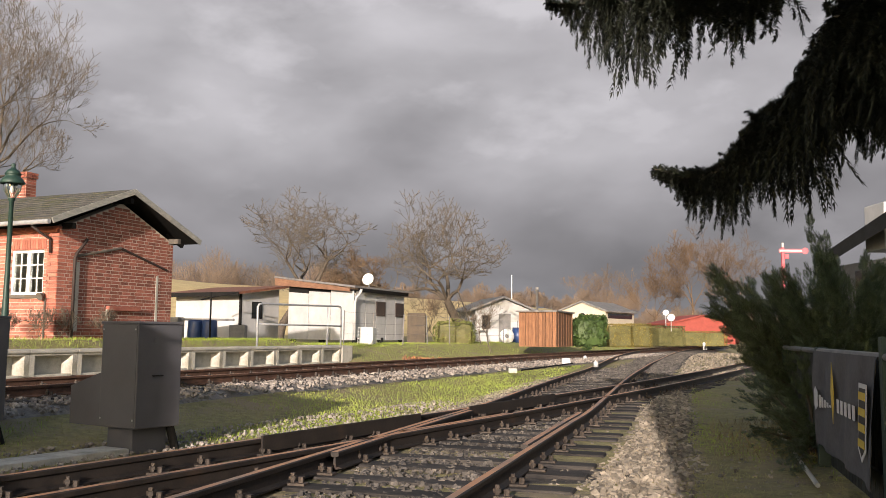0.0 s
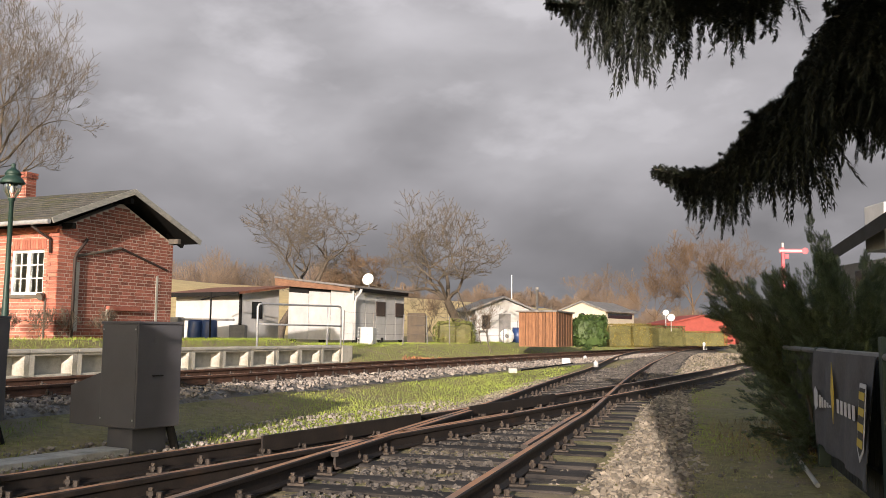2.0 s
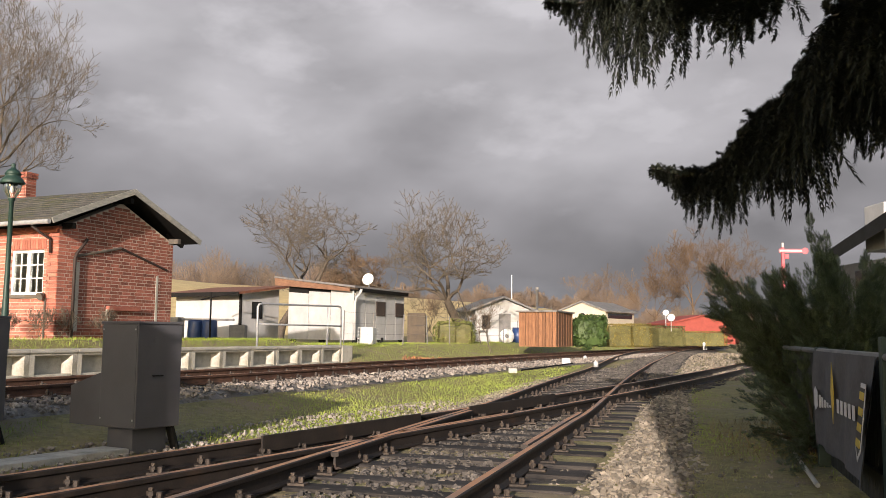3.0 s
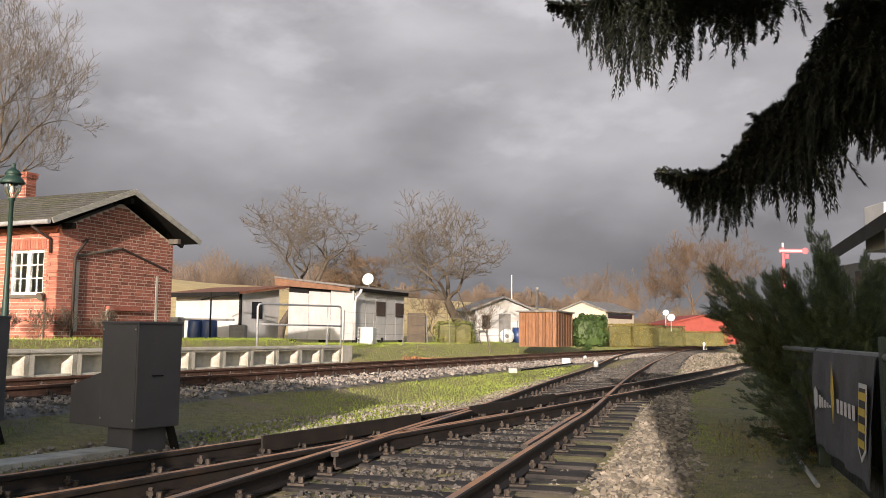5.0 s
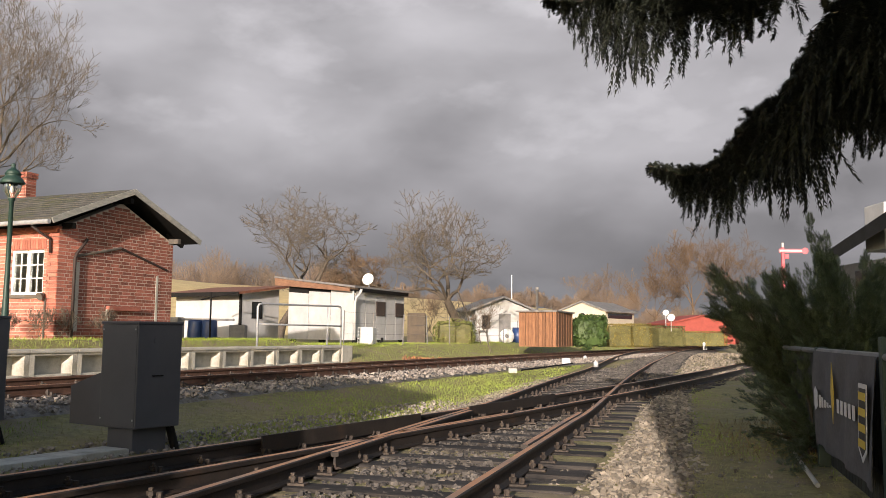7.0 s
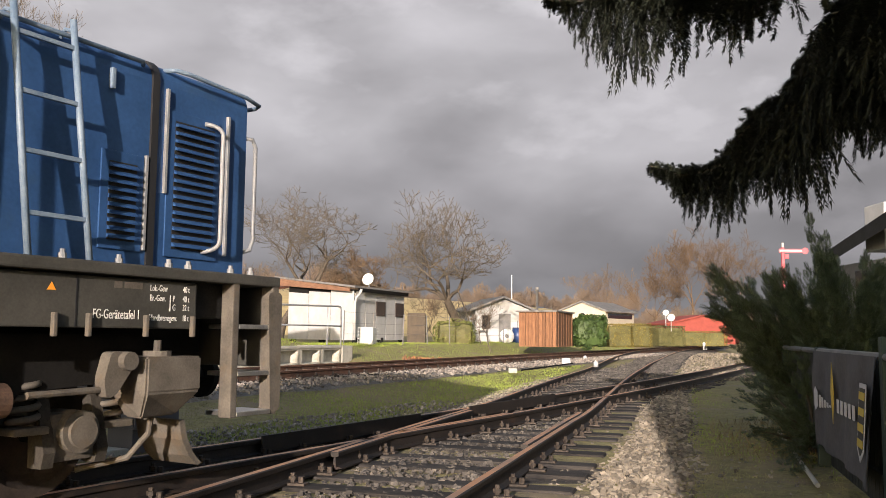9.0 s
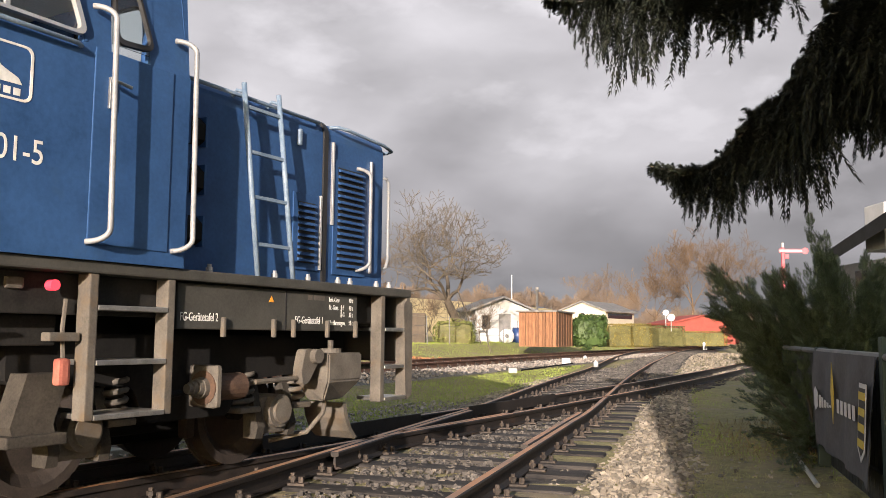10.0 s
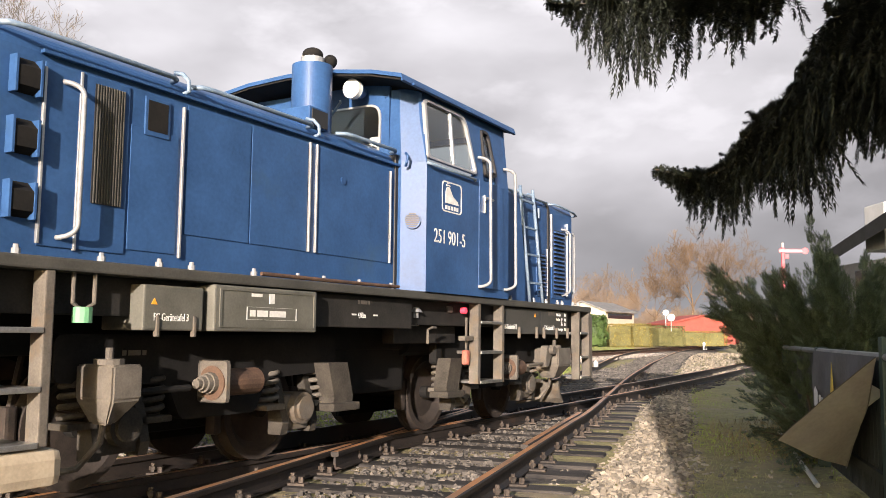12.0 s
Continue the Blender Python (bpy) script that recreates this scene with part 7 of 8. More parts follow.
for i, (x, y) in enumerate(((-7.2, 19.5), (-7.75, 18.9), (-8.3, 18.1), (-8.9, 17.95))):
    bare_tree("bare twiggy rose bush against the brick wall", (x, y - 0.3, 0.75), 0.75, 0.8, 80 + i, 4, 0.015, 4, M_TWIG, M_TWIG, first=0.2, twig_min=0.004, group="wall shrubs")
# far woods on the horizon
P = []
for i in range(170):
    x = RNG.uniform(-120, 150)
    y = RNG.uniform(160, 210)
    hgt = RNG.uniform(4, 9) * (1.1 if x < -20 else 0.55)
    P.append((x, y, 1.2 + (6.0 - x * 0.03 if x < 40 else 2), hgt))
segs = []
for x, y, z, hgt in P:
    for k in range(240):
        a = RNG.normal(0, 1, 3)
        top = np.array([x + a[0] * hgt * 0.3, y + a[1] * hgt * 0.3, z + hgt * (1.0 - 0.22 * abs(a[0])) * (0.3 + 0.7 * RNG.random())])
        bot = top + np.array([-a[0] * hgt * 0.1 + a[2] * hgt * 0.08, 0, -hgt * RNG.uniform(0.1, 0.35)])
        segs.append((bot, top, 0.055, 0.02))
wd = twigs_mesh("far_wood", segs, M_TWIGFAR, None, 3)
tagged(wd, "brown leafless wood along the horizon", "woodland", kind="stuff")

# ---- line-side things ----
sg = thing("semaphore_signal", "red and white semaphore signal with its arm level", "signal", m=Matrix.Translation((23.4, 60, 0.2)))
M_SIGRED = material("faded_signal_red", (0.42, 0.07, 0.10), (0.55, 0.13, 0.15), 3, 0.6)
part("mast", add_box(bmesh.new(), -0.09, 0.09, -0.09, 0.09, 0, 7.0, 0.01), M_SIGRED, sg)
part("mast_cap", box(-0.06, 0.06, -0.06, 0.06, 7.0, 7.3, 0.01), M_WHITE, sg)
arm = part("arm", box(-0.3, 1.45, -0.14, -0.10, 6.62, 6.88, 0.01), M_SIGRED, sg)
part("arm_stripe", box(-0.25, 1.3, -0.15, -0.14, 6.69, 6.81, 0), M_WHITE, arm)
part("arm_disc", add_rod(bmesh.new(), (1.5, -0.15, 6.75), (1.5, -0.10, 6.75), 0.22, 18), M_SIGRED, arm)
part("lamp_box", box(0.1, 0.35, -0.2, 0.05, 6.2, 6.5, 0.02), M_SIGRED, sg)
for x, y, r, lab in ((17.4, 58, 0.16, "white round dwarf signal lamp by the track"), (17.0, 57.2, 0.13, "white round marker stone by the track")):
    tagged(part("marker_lamp", lathe([(0.0, 0.0), (0.06, 0.0), (0.06, 0.25), (r, 0.3), (r, 0.45), (0.0, 0.6)], 14), M_WHITE, m=Matrix.Translation((x, y, 0.15)), smooth=True), lab, "signal", "marker lamps")
tagged(part("point_motor_box", add_box(bmesh.new(), -0.13, 0.13, -0.1, 0.1, 0, 0.18, 0.03), M_WHITE, m=Matrix.Translation((3.8, 27.0, 0.10))), "small white box on the ballast", "box")
tagged(part("stone_block", add_box(bmesh.new(), -0.11, 0.11, -0.08, 0.08, 0, 0.12, 0.04), M_CONCRETE, m=Matrix.Translation((1.72, 21.4, 0.04))), "buff stone block on the ballast", "stone")
tagged(part("point_rod", add_rod(bmesh.new(), (1.95, 21.6, 0.10), (3.9, 26.3, 0.14), 0.02, 6), M_DARK), "dark point rodding over the ballast", "rod")
for x, y in ((4.4, 25.2), (5.2, 32.0)):
    tagged(part("fouling_marker", lathe([(0.0, 0), (0.07, 0), (0.07, 0.14), (0.0, 0.19)], 10), M_WHITE, m=Matrix.Translation((x, y, 0.07)), smooth=True), "small white fouling point marker between tracks", "marker", "fouling markers")


# ---- station yard on the near side ----
M_FENCE = material("dark_stained_fence_boards", (0.016, 0.02, 0.018), (0.04, 0.045, 0.04), 3, 0.75, 0, 0.3, 40, stretch=(6, 6, 1), random_shade=0.3)
M_FENCEPOST = material("dark_green_post", (0.012, 0.03, 0.024), (0.03, 0.055, 0.045), 3, 0.6)
M_BANNER = material("charcoal_banner_cloth", (0.06, 0.06, 0.066), (0.11, 0.11, 0.118), 4, 0.75, 0, 0.2, 30)
M_BANNERBACK = material("grey_banner_back", (0.25, 0.245, 0.24), (0.34, 0.335, 0.32), 4, 0.8, 0, 0.2, 30)
M_BANNERYELLOW = plain("yellow_print", (0.55, 0.40, 0.05), 0.7)
M_BANNERWHITE = plain("white_print", (0.55, 0.55, 0.55), 0.7)
FENCE0, FENCE1 = Vector((2.66, 5.25, -0.17)), Vector((3.36, 7.85, -0.17))
fdir = (FENCE1 - FENCE0).normalized()
FM = Matrix.Translation(FENCE0) @ pose(0, 0, 0, 0, 0, math.degrees(math.atan2(fdir.y, fdir.x)))
# local x runs away along the fence, y to its left, towards the tracks
yard_fence = thing("board_fence", "dark stained board fence along the station yard", "fence", m=FM)
bd = box(-0.055, 0.055, -0.012, 0.012, 0.0, 1.0, 0.004)
bme = bpy.data.meshes.new("board")
bd.to_mesh(bme)
bd.free()
bme.materials.append(M_FENCE)
for i in range(66):
    ob = new("board", bme)
    ob.parent = yard_fence
    ob.matrix_basis = Matrix.Translation((-1.9 + i * 0.118, -0.06, 0.02)) @ Matrix.Diagonal((1, 1, rs.uniform(0.93, 0.98), 1))
for x in (0.0, 2.6, 5.2):
    part("post", box(x - 0.045, x + 0.045, -0.05, 0.045, 0, 1.12 if x == 0.0 else 1.03, 0.006), M_FENCEPOST, yard_fence)
part("top_rail", add_rod(bmesh.new(), (-1.9, 0.02, 1.0), (5.8, 0.02, 1.0), 0.025, 8), M_SLATE, yard_fence)
part("bottom_rail", box(-1.9, 5.8, -0.048, -0.01, 0.2, 0.26, 0.004), M_FENCE, yard_fence)
# banner hung on the fence, its lower corner free to lift in the wind
banner = thing("banner", "charcoal cloth banner with yellow and white print hung on the fence", "banner", m=FM)
BT, BB, BL = 1.0, 0.20, 2.62


def cloth(corners, n, name, parent):
    """A cloth triangle with soft creases, front to +y, pale back behind it."""
    a, b_, c = [Vector(v) for v in corners]
    bm = bmesh.new()
    idx = {}
    for i in range(n + 1):
        for j in range(n + 1 - i):
            p = a + (b_ - a) * i / n + (c - a) * j / n
            p.y += 0.018 * math.sin(p.x * 7.0 + p.z * 2.5) * min(1, (BT - p.z) * 5) + 0.01 * noise.noise(p * 5)
            idx[i, j] = bm.verts.new(p)
    for i in range(n):
        for j in range(n - i):
            bm.faces.new((idx[i, j], idx[i + 1, j], idx[i, j + 1]))
            if i + j < n - 1:
                bm.faces.new((idx[i + 1, j], idx[i + 1, j + 1], idx[i, j + 1]))
    for f in bm.faces:
        f.normal_update()
        if f.normal.y < 0:
            f.normal_flip()
    fr = list(bm.faces)
    dup = bmesh.ops.duplicate(bm, geom=fr)
    for q in dup["geom"]:
        if isinstance(q, bmesh.types.BMFace):
            q.material_index = 1
            q.normal_flip()
        elif isinstance(q, bmesh.types.BMVert):
            q.co.y -= 0.006
    return part(name, bm, [M_BANNER, M_BANNERBACK], parent, smooth=True)


HY = 0.055
# far upper piece stays, near lower corner piece flies
TOPN, TOPF, BOTF, BOTN, BOTM = (0.06, HY, BT), (BL, HY, BT), (BL, HY, BB), (0.14, HY, BB - 0.02), (1.1, HY, BB - 0.01)
cloth([TOPN, TOPF, BOTF], 14, "cloth_upper", banner)
cloth([TOPN, BOTF, BOTM], 14, "cloth_lower", banner)
HINGE = Vector(TOPN)
HAX = (Vector(BOTM) - HINGE).normalized()
flap = new("cloth_flap")
flap.parent = banner
flap_cloth = cloth([TOPN, BOTM, BOTN], 14, "flap_cloth", flap)
flap_cloth.matrix_basis = Matrix.Identity(4)


def flap_pose(deg):
    """Turn the free corner about the crease from the near top to the middle of the foot."""
    return Matrix.Translation(HINGE) @ Matrix.Rotation(radians(deg), 4, HAX) @ Matrix.Translation(-HINGE)


def print_shape(parent, pts, mat, name):
    bm = bmesh.new()
    add_prism(bm, [(z, x) for x, z in pts], 1, HY + 0.022, HY + 0.025)
    return part(name, bm, mat, parent)


print_shape(banner, [(1.55, 0.93), (1.48, 0.70), (1.55, 0.46), (1.62, 0.70)], M_BANNERYELLOW, "print_diamond")
print_shape(banner, [(2.48, 0.66), (2.42, 0.70), (2.30, 0.66), (2.30, 0.54), (2.42, 0.50), (2.48, 0.54)], M_BANNERWHITE, "print_ring")
for i in range(5):
    print_shape(banner, [(2.22 - i * 0.13, 0.64 - i * 0.012), (2.14 - i * 0.13, 0.64 - i * 0.012), (2.14 - i * 0.13, 0.535 + i * 0.01), (2.22 - i * 0.13, 0.535 + i * 0.01)], M_BANNERWHITE, "print_bar")
for i in range(5):
    print_shape(banner, [(1.36 - i * 0.15, 0.66), (1.27 - i * 0.15, 0.66), (1.27 - i * 0.15, 0.56), (1.36 - i * 0.15, 0.56)], M_BANNERWHITE, "print_bar")
print_shape(flap, [(0.56, 0.82), (0.26, 0.82), (0.26, 0.40), (0.40, 0.32), (0.56, 0.40)], M_BANNERWHITE, "print_shield").matrix_basis = Matrix.Translation((0, -0.003, 0))
print_shape(flap, [(0.53, 0.79), (0.29, 0.79), (0.29, 0.42), (0.40, 0.36), (0.53, 0.42)], M_SEAL, "print_shield_field")
for i in range(4):
    print_shape(flap, [(0.53, 0.765 - i * 0.1), (0.29, 0.765 - i * 0.1), (0.29, 0.715 - i * 0.1), (0.53, 0.715 - i * 0.1)], M_BANNERYELLOW, "print_band").matrix_basis = Matrix.Translation((0, 0.003, 0))
tagged(part("ground_pipe", add_rod(bmesh.new(), (3.80, 10.0, -0.11), (2.70, 6.4, -0.11), 0.018, 8), M_CONCRETE), "pale pipe lying along the foot of the fence", "pipe")

# dark-roofed house beyond the shrubs
rh = thing("yard_house", "dark-roofed house with grey walls and a white chimney", "house", m=Matrix.Translation((6.85, 13.2, -0.12)))
M_DARKROOF = material("black_felt_roof", (0.02, 0.021, 0.022), (0.045, 0.046, 0.048), 4, 0.8, 0, 0.2, 40)
part("wall", box(0.75, 5.0, 0.2, 4.0, -0.2, 2.45, 0), M_SLATE, rh)
bm = bmesh.new()
pr = [((0.0, -0.6, 2.93), (0.65, 3.6, 2.55)), ((4.0, -0.6, 5.2), (4.6, 3.6, 5.0))]
lo = [bm.verts.new(v) for v in (pr[0][0], pr[0][1], pr[1][1], pr[1][0])]
hi = [bm.verts.new((v.co.x - 0.05, v.co.y, v.co.z + 0.22)) for v in lo]
bm.faces.new(lo), bm.faces.new(hi)
for i in range(4):
    bm.faces.new((lo[i], lo[(i + 1) % 4], hi[(i + 1) % 4], hi[i]))
bmesh.ops.recalc_face_normals(bm, faces=bm.faces)
part("roof", bm, M_DARKROOF, rh)
part("chimney", box(0.72, 1.5, 1.7, 2.4, 2.6, 3.42, 0.02), M_WHITE, rh)
for y in (0.6, 1.5, 2.4):
    part("window", box(0.73, 0.76, y, y + 0.45, 1.8, 2.3, 0.004), M_DARKGLASS, rh)

# plain unseen block added behind the camera to shade the near path
tagged(part("wall_south", box(0, 9.5, 0, 6, -0.3, 6.7, 0.02), M_CREAM, m=Matrix.Translation((-0.68, -11.2, 0))), "plain unseen block that shades the near path", "wall", kind="structure")

# ---- juniper ----
M_JUNIPER = material("juniper_sprays", (0.036, 0.056, 0.029), (0.090, 0.115, 0.056), 1.5, 0.6, 0, 0, 10, island_shade=0.45)
# spruce is near black, below true needle green: the limbs' shade is in it
M_SPRUCE = material("shaded_spruce_needles", (0.005, 0.007, 0.0045), (0.018, 0.022, 0.011), 2, 0.7, 0, 0, 12, island_shade=0.4)
fv, ff = [], []


def blade(p, q, w, nrm):
    p, q = Vector(p), Vector(q)
    s_ = (q - p).cross(Vector(nrm)).normalized() * w
    k = len(fv)
    m_ = p.lerp(q, 0.45)
    fv.extend([p[:], (m_ + s_)[:], q[:], (m_ - s_)[:]])
    ff.append((k, k + 1, k + 2, k + 3))


rj = random.Random(3)
blade((0, 0, 0), (0, 1, 0), 0.015, (0, 0, 1))
for i in range(15):
    y = 0.12 + i * 0.058
    ln = 0.34 * (1 - (i / 17) ** 1.4) + 0.04
    for s in (-1, 1):
        zz = rj.uniform(-0.12, 0.16)
        tip = (s * ln * 0.75, y + ln * 0.7, zz)
        blade((0, y, 0), tip, 0.020, (0.2, 0, 1))
        for k in range(3):
            t_ = 0.35 + k * 0.22
            b0 = Vector((0, y, 0)).lerp(Vector(tip), t_)
            blade(b0, b0 + Vector((s * 0.05 * rj.uniform(-0.6, 1.2), 0.11, rj.uniform(-0.07, 0.09))), 0.013, (0.5 * s, 0, 1))
SPRAY_V, SPRAY_F = np.array(fv), list(ff)


def aim(points, ways, size):
    """Poses with local y along each way, random roll."""
    out = []
    for p, w, s in zip(points, ways, size):
        q = Vector(w).to_track_quat("Y", "Z").to_matrix() @ Matrix.Rotation(RNG.uniform(-0.9, 0.9), 3, "Y")
        m_ = q.to_4x4() * s
        m_.translation = Vector(p)
        m_[3][3] = 1
        out.append(np.array(m_))
    return np.array(out)


def conifer_shrub(name, label, at, tips, n, seed, droop=0.0, size=(0.22, 0.42)):
    """Limbs from the base to the tips, feathered with sprays along their outer part."""
    rr = random.Random(seed)
    t_ = thing(name, label, "shrub", m=Matrix.Translation(at))
    segs, pts, ways, sizes = [], [], [], []
    for tip in tips:
        tip = Vector(tip)
        mid = tip * 0.5 + Vector((rr.gauss(0, 0.1), rr.gauss(0, 0.1), 0.12 - droop))
        prev = Vector((0, 0, 0))
        for k in range(1, 9):
            u = k / 8
            p = (1 - u) ** 2 * Vector((0, 0, 0)) + 2 * u * (1 - u) * mid + u * u * tip
            segs.append((prev[:], p[:], 0.035 * (1.05 - u), 0.035 * (1.05 - u - 0.12)))
            d = (p - prev).normalized()
            cnt = int(n * (0.35 + u))
            for _ in range(cnt if u > 0.25 else cnt // 3):
                w = (d * rr.uniform(0.8, 1.5) + Vector((rr.gauss(-0.08, 0.24), rr.gauss(0, 0.26), rr.gauss(0.05, 0.2)))).normalized()
                pts.append(prev.lerp(p, rr.random()) + Vector((rr.gauss(0, 0.05), rr.gauss(0, 0.05), rr.gauss(0, 0.05))))
                ways.append(w)
                sizes.append(rr.uniform(*size) * (1.2 - 0.72 * u))
            prev = p
    twigs_mesh("stem", segs, M_BARK, t_, 5)
    many("foliage", SPRAY_V, SPRAY_F, aim(pts, ways, sizes), M_JUNIPER, t_)
    return t_


rt = random.Random(9)
# aims for the spreading limbs, from the shrub's foot
base = Vector((4.75, 10.6, -0.15))
want = [(3.12, 10.2, 1.72), (3.08, 10.0, 1.28), (4.05, 10.3, 1.70), (3.9, 10.2, 1.62), (5.0, 10.2, 1.6), (5.3, 10.0, 1.3), (4.8, 9.8, 1.2), (5.5, 10.2, 1.45), (4.3, 10.1, 1.3), (4.65, 10.2, 1.5), (5.15, 10.3, 1.75), (3.22, 10.2, 1.70), (3.15, 10.0, 1.45), (3.2, 10.1, 1.22), (3.3, 10.0, 0.98), (3.38, 9.8, 0.72), (3.45, 9.6, 0.45), (3.55, 9.3, 0.3), (3.75, 9.1, 0.2), (3.55, 10.3, 1.42), (3.8, 10.4, 1.3), (3.95, 10.4, 1.52), (3.85, 10.2, 1.56), (4.12, 10.4, 1.58), (4.05, 10.8, 1.6), (4.55, 10.5, 1.95), (4.42, 10.4, 2.28), (4.45, 10.2, 1.85),
        (4.75, 10.5, 1.8), (5.1, 10.4, 1.85), (5.5, 10.6, 1.75), (5.9, 10.8, 1.7), (4.2, 9.4, 1.2), (4.6, 9.3, 1.5), (5.1, 9.4, 1.4), (3.9, 9.5, 0.8), (3.7, 9.6, 1.3), (4.4, 9.2, 0.8), (5.5, 9.6, 1.1), (4.9, 11.6, 1.7), (3.9, 11.2, 1.6), (5.8, 11.5, 1.5), (3.6, 11.0, 1.2), (4.3, 9.7, 1.75), (3.45, 9.9, 0.95)]
conifer_shrub("juniper_shrub", "dark green spreading juniper with feathery sprays over the fence", base, [Vector(v) - base for v in want], 10, 5, size=(0.24, 0.42))
base2 = Vector((3.75, 8.8, -0.15))
conifer_shrub("juniper_shrub", "low dark juniper creeping through the fence foot", base2, [Vector(v) - base2 for v in ((3.15, 8.4, 0.25), (3.0, 8.9, 0.35), (3.3, 8.0, 0.1), (3.5, 8.6, 0.7), (3.0, 8.5, 0.05), (2.95, 7.6, -0.05), (2.75, 6.9, -0.08), (3.3, 9.4, 0.5))], 8, 6, 0.05, (0.14, 0.26))

# ---- spruce: limbs with hanging twigs, swaying ----
fv, ff = [], []
rn = random.Random(5)
for i in range(22):
    z = -i / 22
    for k in range(5):
        a = rn.uniform(0, math.tau)
        r_ = 0.075 * (1 - 0.4 * i / 22) * rn.uniform(0.7, 1.15)
        p0, p1 = Vector((0, 0, z)), Vector((math.cos(a) * r_, math.sin(a) * r_, z - rn.uniform(0.03, 0.10)))
        s_ = Vector((-math.sin(a), math.cos(a), 0)) * 0.011
        j = len(fv)
        fv.extend([(p0 + s_)[:], (p0 - s_)[:], p1[:]])
        ff.append((j, j + 1, j + 2))
TWIG_V, TWIG_F = np.array(fv), list(ff)
TRUNK = Vector((5.6, 2.6, 0))
spruce = thing("spruce_tree", "dark spruce with drooping twigs hanging over the track", "tree", m=Matrix.Translation((TRUNK.x, TRUNK.y, -0.2)))
part("trunk", add_rod(bmesh.new(), (0, 0, 0), (0, 0, 9.5), 0.2, 12, 0.06), M_BARK, spruce)


def spruce_limb(line, hang, n, seed, width):
    """A limb through the line's points with hanging twigs; hang gives their length along it."""
    rr = random.Random(seed)
    pivot = Vector(line[-1])
    limb = new("limb")
    limb.parent = spruce
    pts = spline([Vector(p) for p in line], 0.05)
    segs, M_ = [], []
    cum = np.cumsum([0] + [(Vector(b_) - Vector(a)).length for a, b_ in zip(line, line[1:])])
    marks = cum / cum[-1]
    for i, (a, b_) in enumerate(zip(pts, pts[1:])):
        u = i / len(pts)
        segs.append(((a - pivot)[:], (b_ - pivot)[:], 0.006 + 0.03 * u, 0.006 + 0.03 * (u + 1 / len(pts))))
    for _ in range(n):
        u = rr.random() ** 0.85
        p = pts[min(len(pts) - 1, int(u * len(pts)))]
        d = (pts[min(len(pts) - 1, int(u * len(pts)) + 1)] - pts[max(0, int(u * len(pts)) - 1)]).normalized()
        side = Vector((-d.y, d.x, 0)) if abs(d.z) < 0.95 else Vector((0, 1, 0))
        w = (0.04 + width * min(1, u * 2.5)) * rr.uniform(-1, 1)
        back = -d * rr.uniform(0.0, 0.08)
        q = p + side * w + back + Vector((0, 0, -abs(w) * 0.35))
        h_ = float(np.interp(u, marks, hang))
        fat = ((0.38 if seed == 1 else 0.30) + 0.32 * min(1, u * 5)) * rr.uniform(0.7, 1.2)
        h_ *= 0.80 + 0.55 * noise.noise(Vector((q.x * 6.0, q.y * 6.0, seed * 3.7)))
        ln = max(0.06, h_ * (1 - 0.8 * rr.random() ** 1.3))
        m_ = Matrix.Translation(q - pivot) @ Euler((rr.gauss(0, 0.17), rr.gauss(0, 0.17), rr.uniform(0, 6.3))).to_matrix().to_4x4() @ Matrix.Diagonal((fat, fat, ln, 1))
        M_.append(np.array(m_))
        if rr.random() < 0.5:
            segs.append(((p - pivot)[:], (q - pivot)[:], 0.006, 0.004))
        # needles along the limb's upper side too
        if rr.random() < 0.35:
            continue
        m_ = Matrix.Translation(p - pivot + side * w * 0.7) @ d.to_track_quat("Z", "Y").to_matrix().to_4x4() @ Euler((rr.gauss(0, 0.45), rr.gauss(0, 0.45), 0)).to_matrix().to_4x4() @ Matrix.Diagonal((fat, fat, rr.uniform(0.05, 0.10) + 0.12 * u * rr.random(), 1))
        M_.append(np.array(m_))
    twigs_mesh("wood", segs, M_BARK, limb, 5)
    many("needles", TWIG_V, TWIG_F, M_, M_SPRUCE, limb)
    limb["pivot"] = [*(pivot - Vector((TRUNK.x, TRUNK.y, -0.2)))]
    return limb


def limb_pose(limb, tilt, turn):
    p = Vector(limb["pivot"])
    return Matrix.Translation(p) @ pose(0, 0, 0, 0, tilt, turn)


def sight(x, y, depth):
    """A place at that depth ahead, by its slopes to the right and upwards."""
    return (x * depth, depth, 0.934 + y * depth)


limb_a = spruce_limb([sight(0.128, 0.392, 6.3), sight(0.163, 0.392, 6.2), sight(0.21, 0.405, 6.0), sight(0.30, 0.415, 5.7), sight(0.365, 0.425, 5.5), sight(0.41, 0.475, 5.2), sight(0.55, 0.60, 4.5), (4.6, 3.2, 4.4)], [0.08, 0.36, 0.68, 0.60, 0.56, 0.36, 0.4, 0.5], 1500, 1, 0.16)
limb_b = spruce_limb([sight(0.254, 0.192, 6.0), sight(0.288, 0.186, 6.0), sight(0.328, 0.202, 5.9), sight(0.360, 0.242, 5.8), sight(0.410, 0.286, 5.6), sight(0.470, 0.348, 5.3), sight(0.56, 0.42, 4.8), (4.6, 3.3, 3.2)], [0.06, 0.26, 0.52, 0.62, 0.74, 0.84, 0.7, 0.6], 2900, 2, 0.24)
limb_c = spruce_limb([sight(0.455, 0.268, 5.6), sight(0.485, 0.262, 5.5), sight(0.54, 0.30, 5.2), sight(0.65, 0.36, 4.5), (4.9, 3.2, 2.9)], [0.20, 0.42, 0.5, 0.5, 0.5], 700, 3, 0.2)
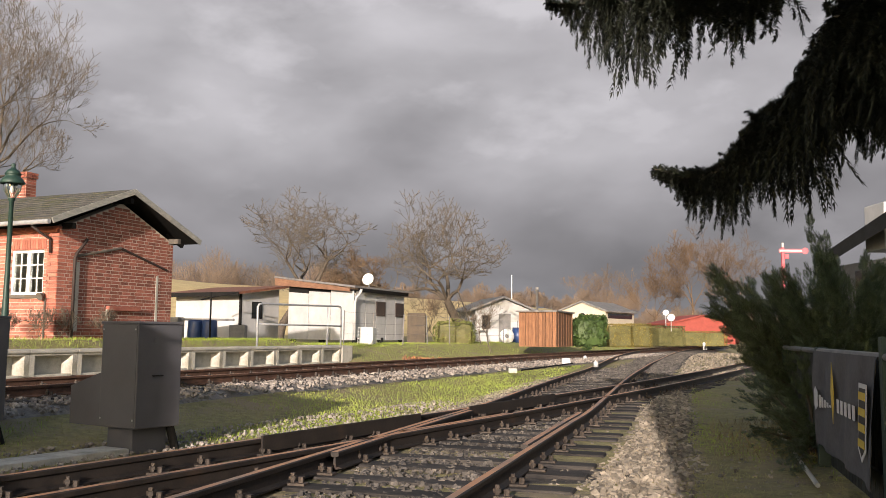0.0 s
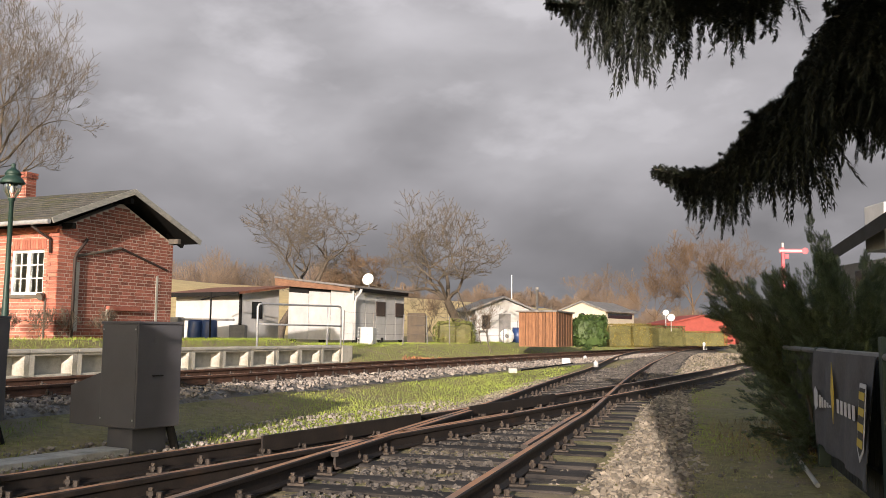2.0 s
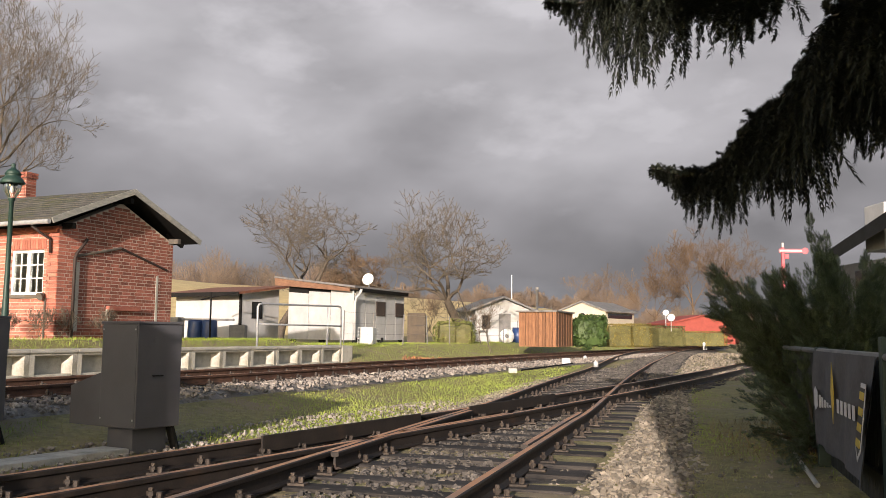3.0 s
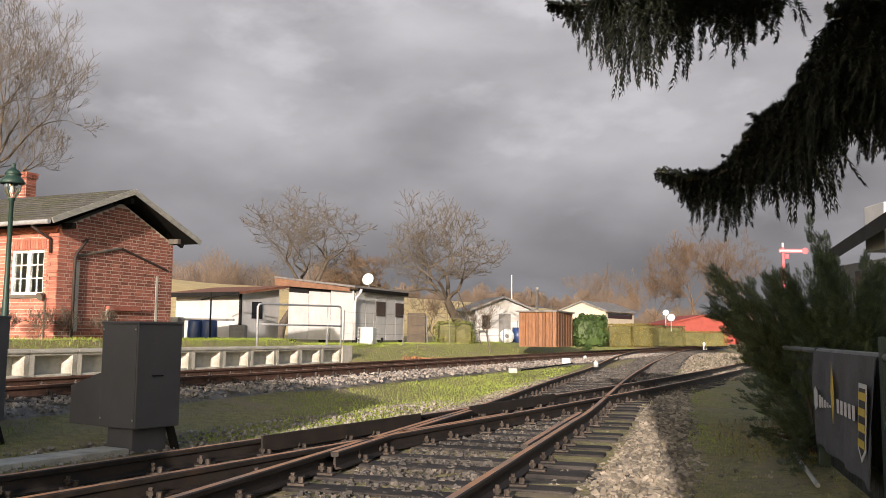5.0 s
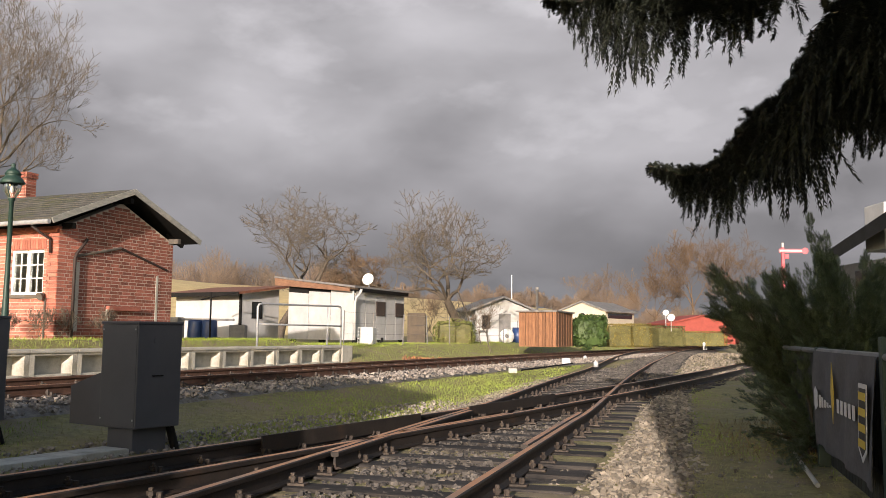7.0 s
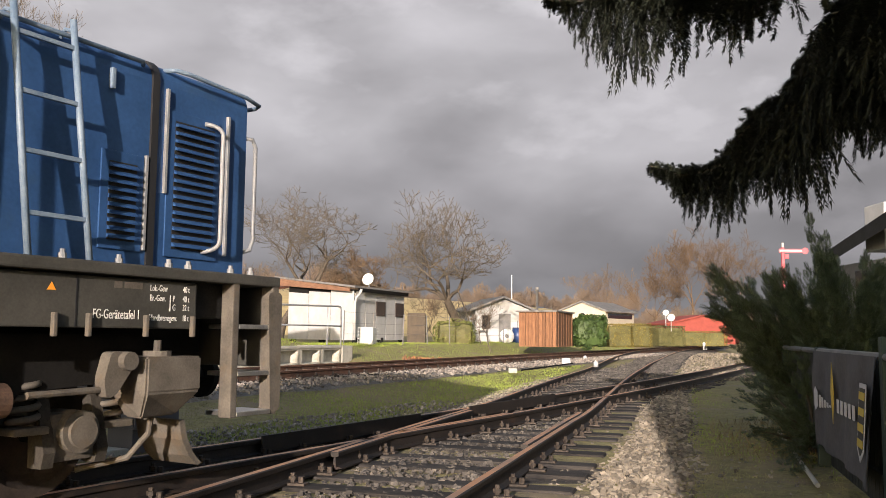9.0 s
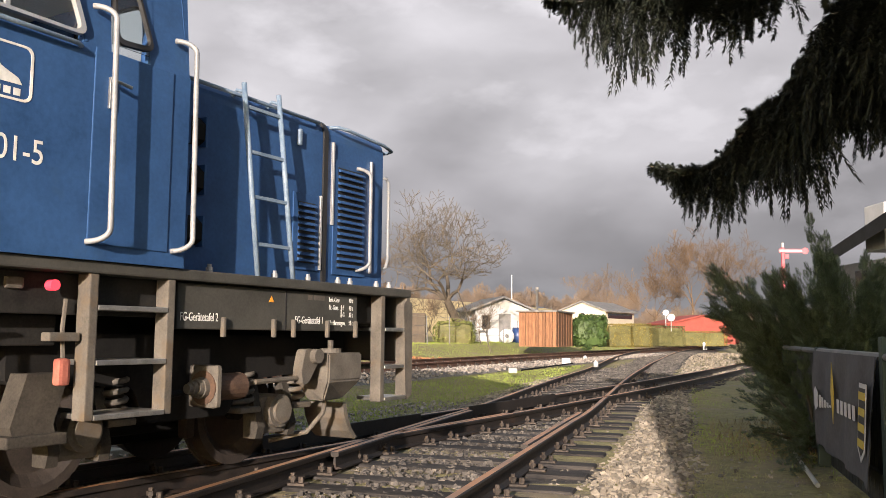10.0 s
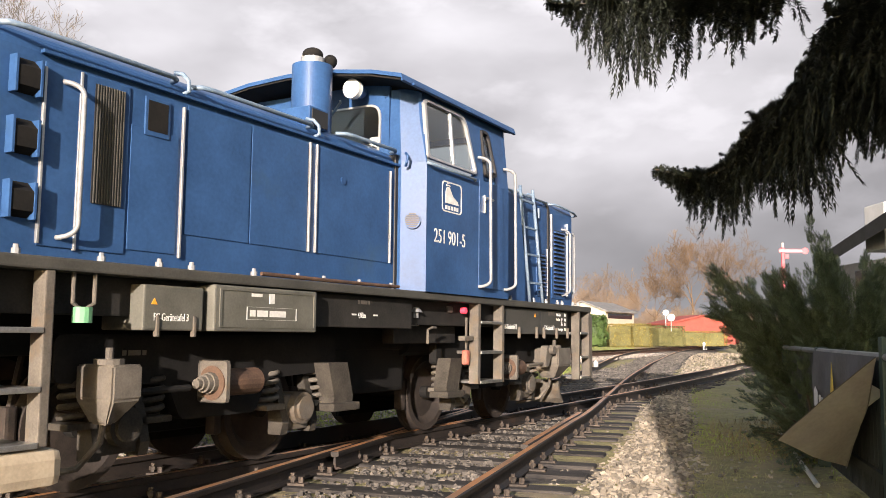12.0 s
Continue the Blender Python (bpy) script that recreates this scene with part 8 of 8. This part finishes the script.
limb_d = spruce_limb([sight(0.22, 0.52, 5.2), sight(0.35, 0.53, 5.0), sight(0.55, 0.58, 4.5), (4.6, 3.2, 4.4)], [0.2, 0.45, 0.5, 0.6], 250, 4, 0.25)


def motions():
    """The engine stands, pulls off and gathers speed; limbs sway, a banner corner flies up, clouds drift."""
    rows = [(0.0, -5.5), (2.8, -5.45), (3.6, -5.2), (4.2, -4.84), (4.8, -4.38), (5.6, -3.68), (6.4, -2.98), (7.2, -2.28), (8.0, -1.37), (8.8, -0.34), (9.0, -0.05), (9.5, 0.70), (10.0, 1.58), (10.5, 2.54), (11.0, 3.57), (11.5, 4.70), (12.0, 5.92)]
    walk(engine, [(t, engine_pose(s)) for t, s in rows])
    walk(clouds, [(0.0, pose(0, 0, 0.9)), (12.0, pose(0, 0, 0.9, 0, 0, -3.4))])
    sway = [(0, 0.0, 0.0), (0.5, -0.2, 0.15), (1.0, -0.3, 0.2), (1.5, -0.3, 0.2), (2.0, 0.0, 0.0), (2.5, -0.25, 0.25), (3.0, -0.1, 0.2), (4.0, -0.2, 0.1), (5.0, 0.3, -0.3), (5.5, 0.35, -0.6), (6.0, -0.2, 0.1), (6.5, -0.6, 0.6), (7.0, -0.4, 0.4), (8.0, 0.1, 0.0),
            (9.0, -0.5, 0.3), (9.5, 0.0, -0.1), (10.0, -0.4, 0.3), (10.5, -0.6, 0.5), (11.0, -0.5, 0.2), (11.5, 0.2, -0.2), (12.0, 0.0, -0.1)]
    walk(limb_b, [(t, limb_pose(limb_b, -a * 0.5, b * 2.2)) for t, a, b in sway])
    walk(limb_a, [(t, limb_pose(limb_a, -a * 0.25, b * 0.9)) for t, a, b in sway])
    walk(limb_c, [(t, limb_pose(limb_c, -a * 0.4, b * 1.4)) for t, a, b in sway])
    walk(limb_d, [(t, limb_pose(limb_d, -a * 0.25, b * 0.9)) for t, a, b in sway])
    gusts = [(0.0, 3), (0.8, 4), (1.5, 7), (2.2, 5), (3.0, 8), (4.0, 5), (5.0, 3), (6.0, 4), (7.0, 2), (8.0, 5), (9.0, 5), (9.5, 8), (10.0, 4), (10.5, 7), (11.0, 4), (11.4, 8), (11.6, 16), (11.8, 38), (12.0, 64)]
    walk(flap, [(t, flap_pose(g)) for t, g in gusts])


motions()
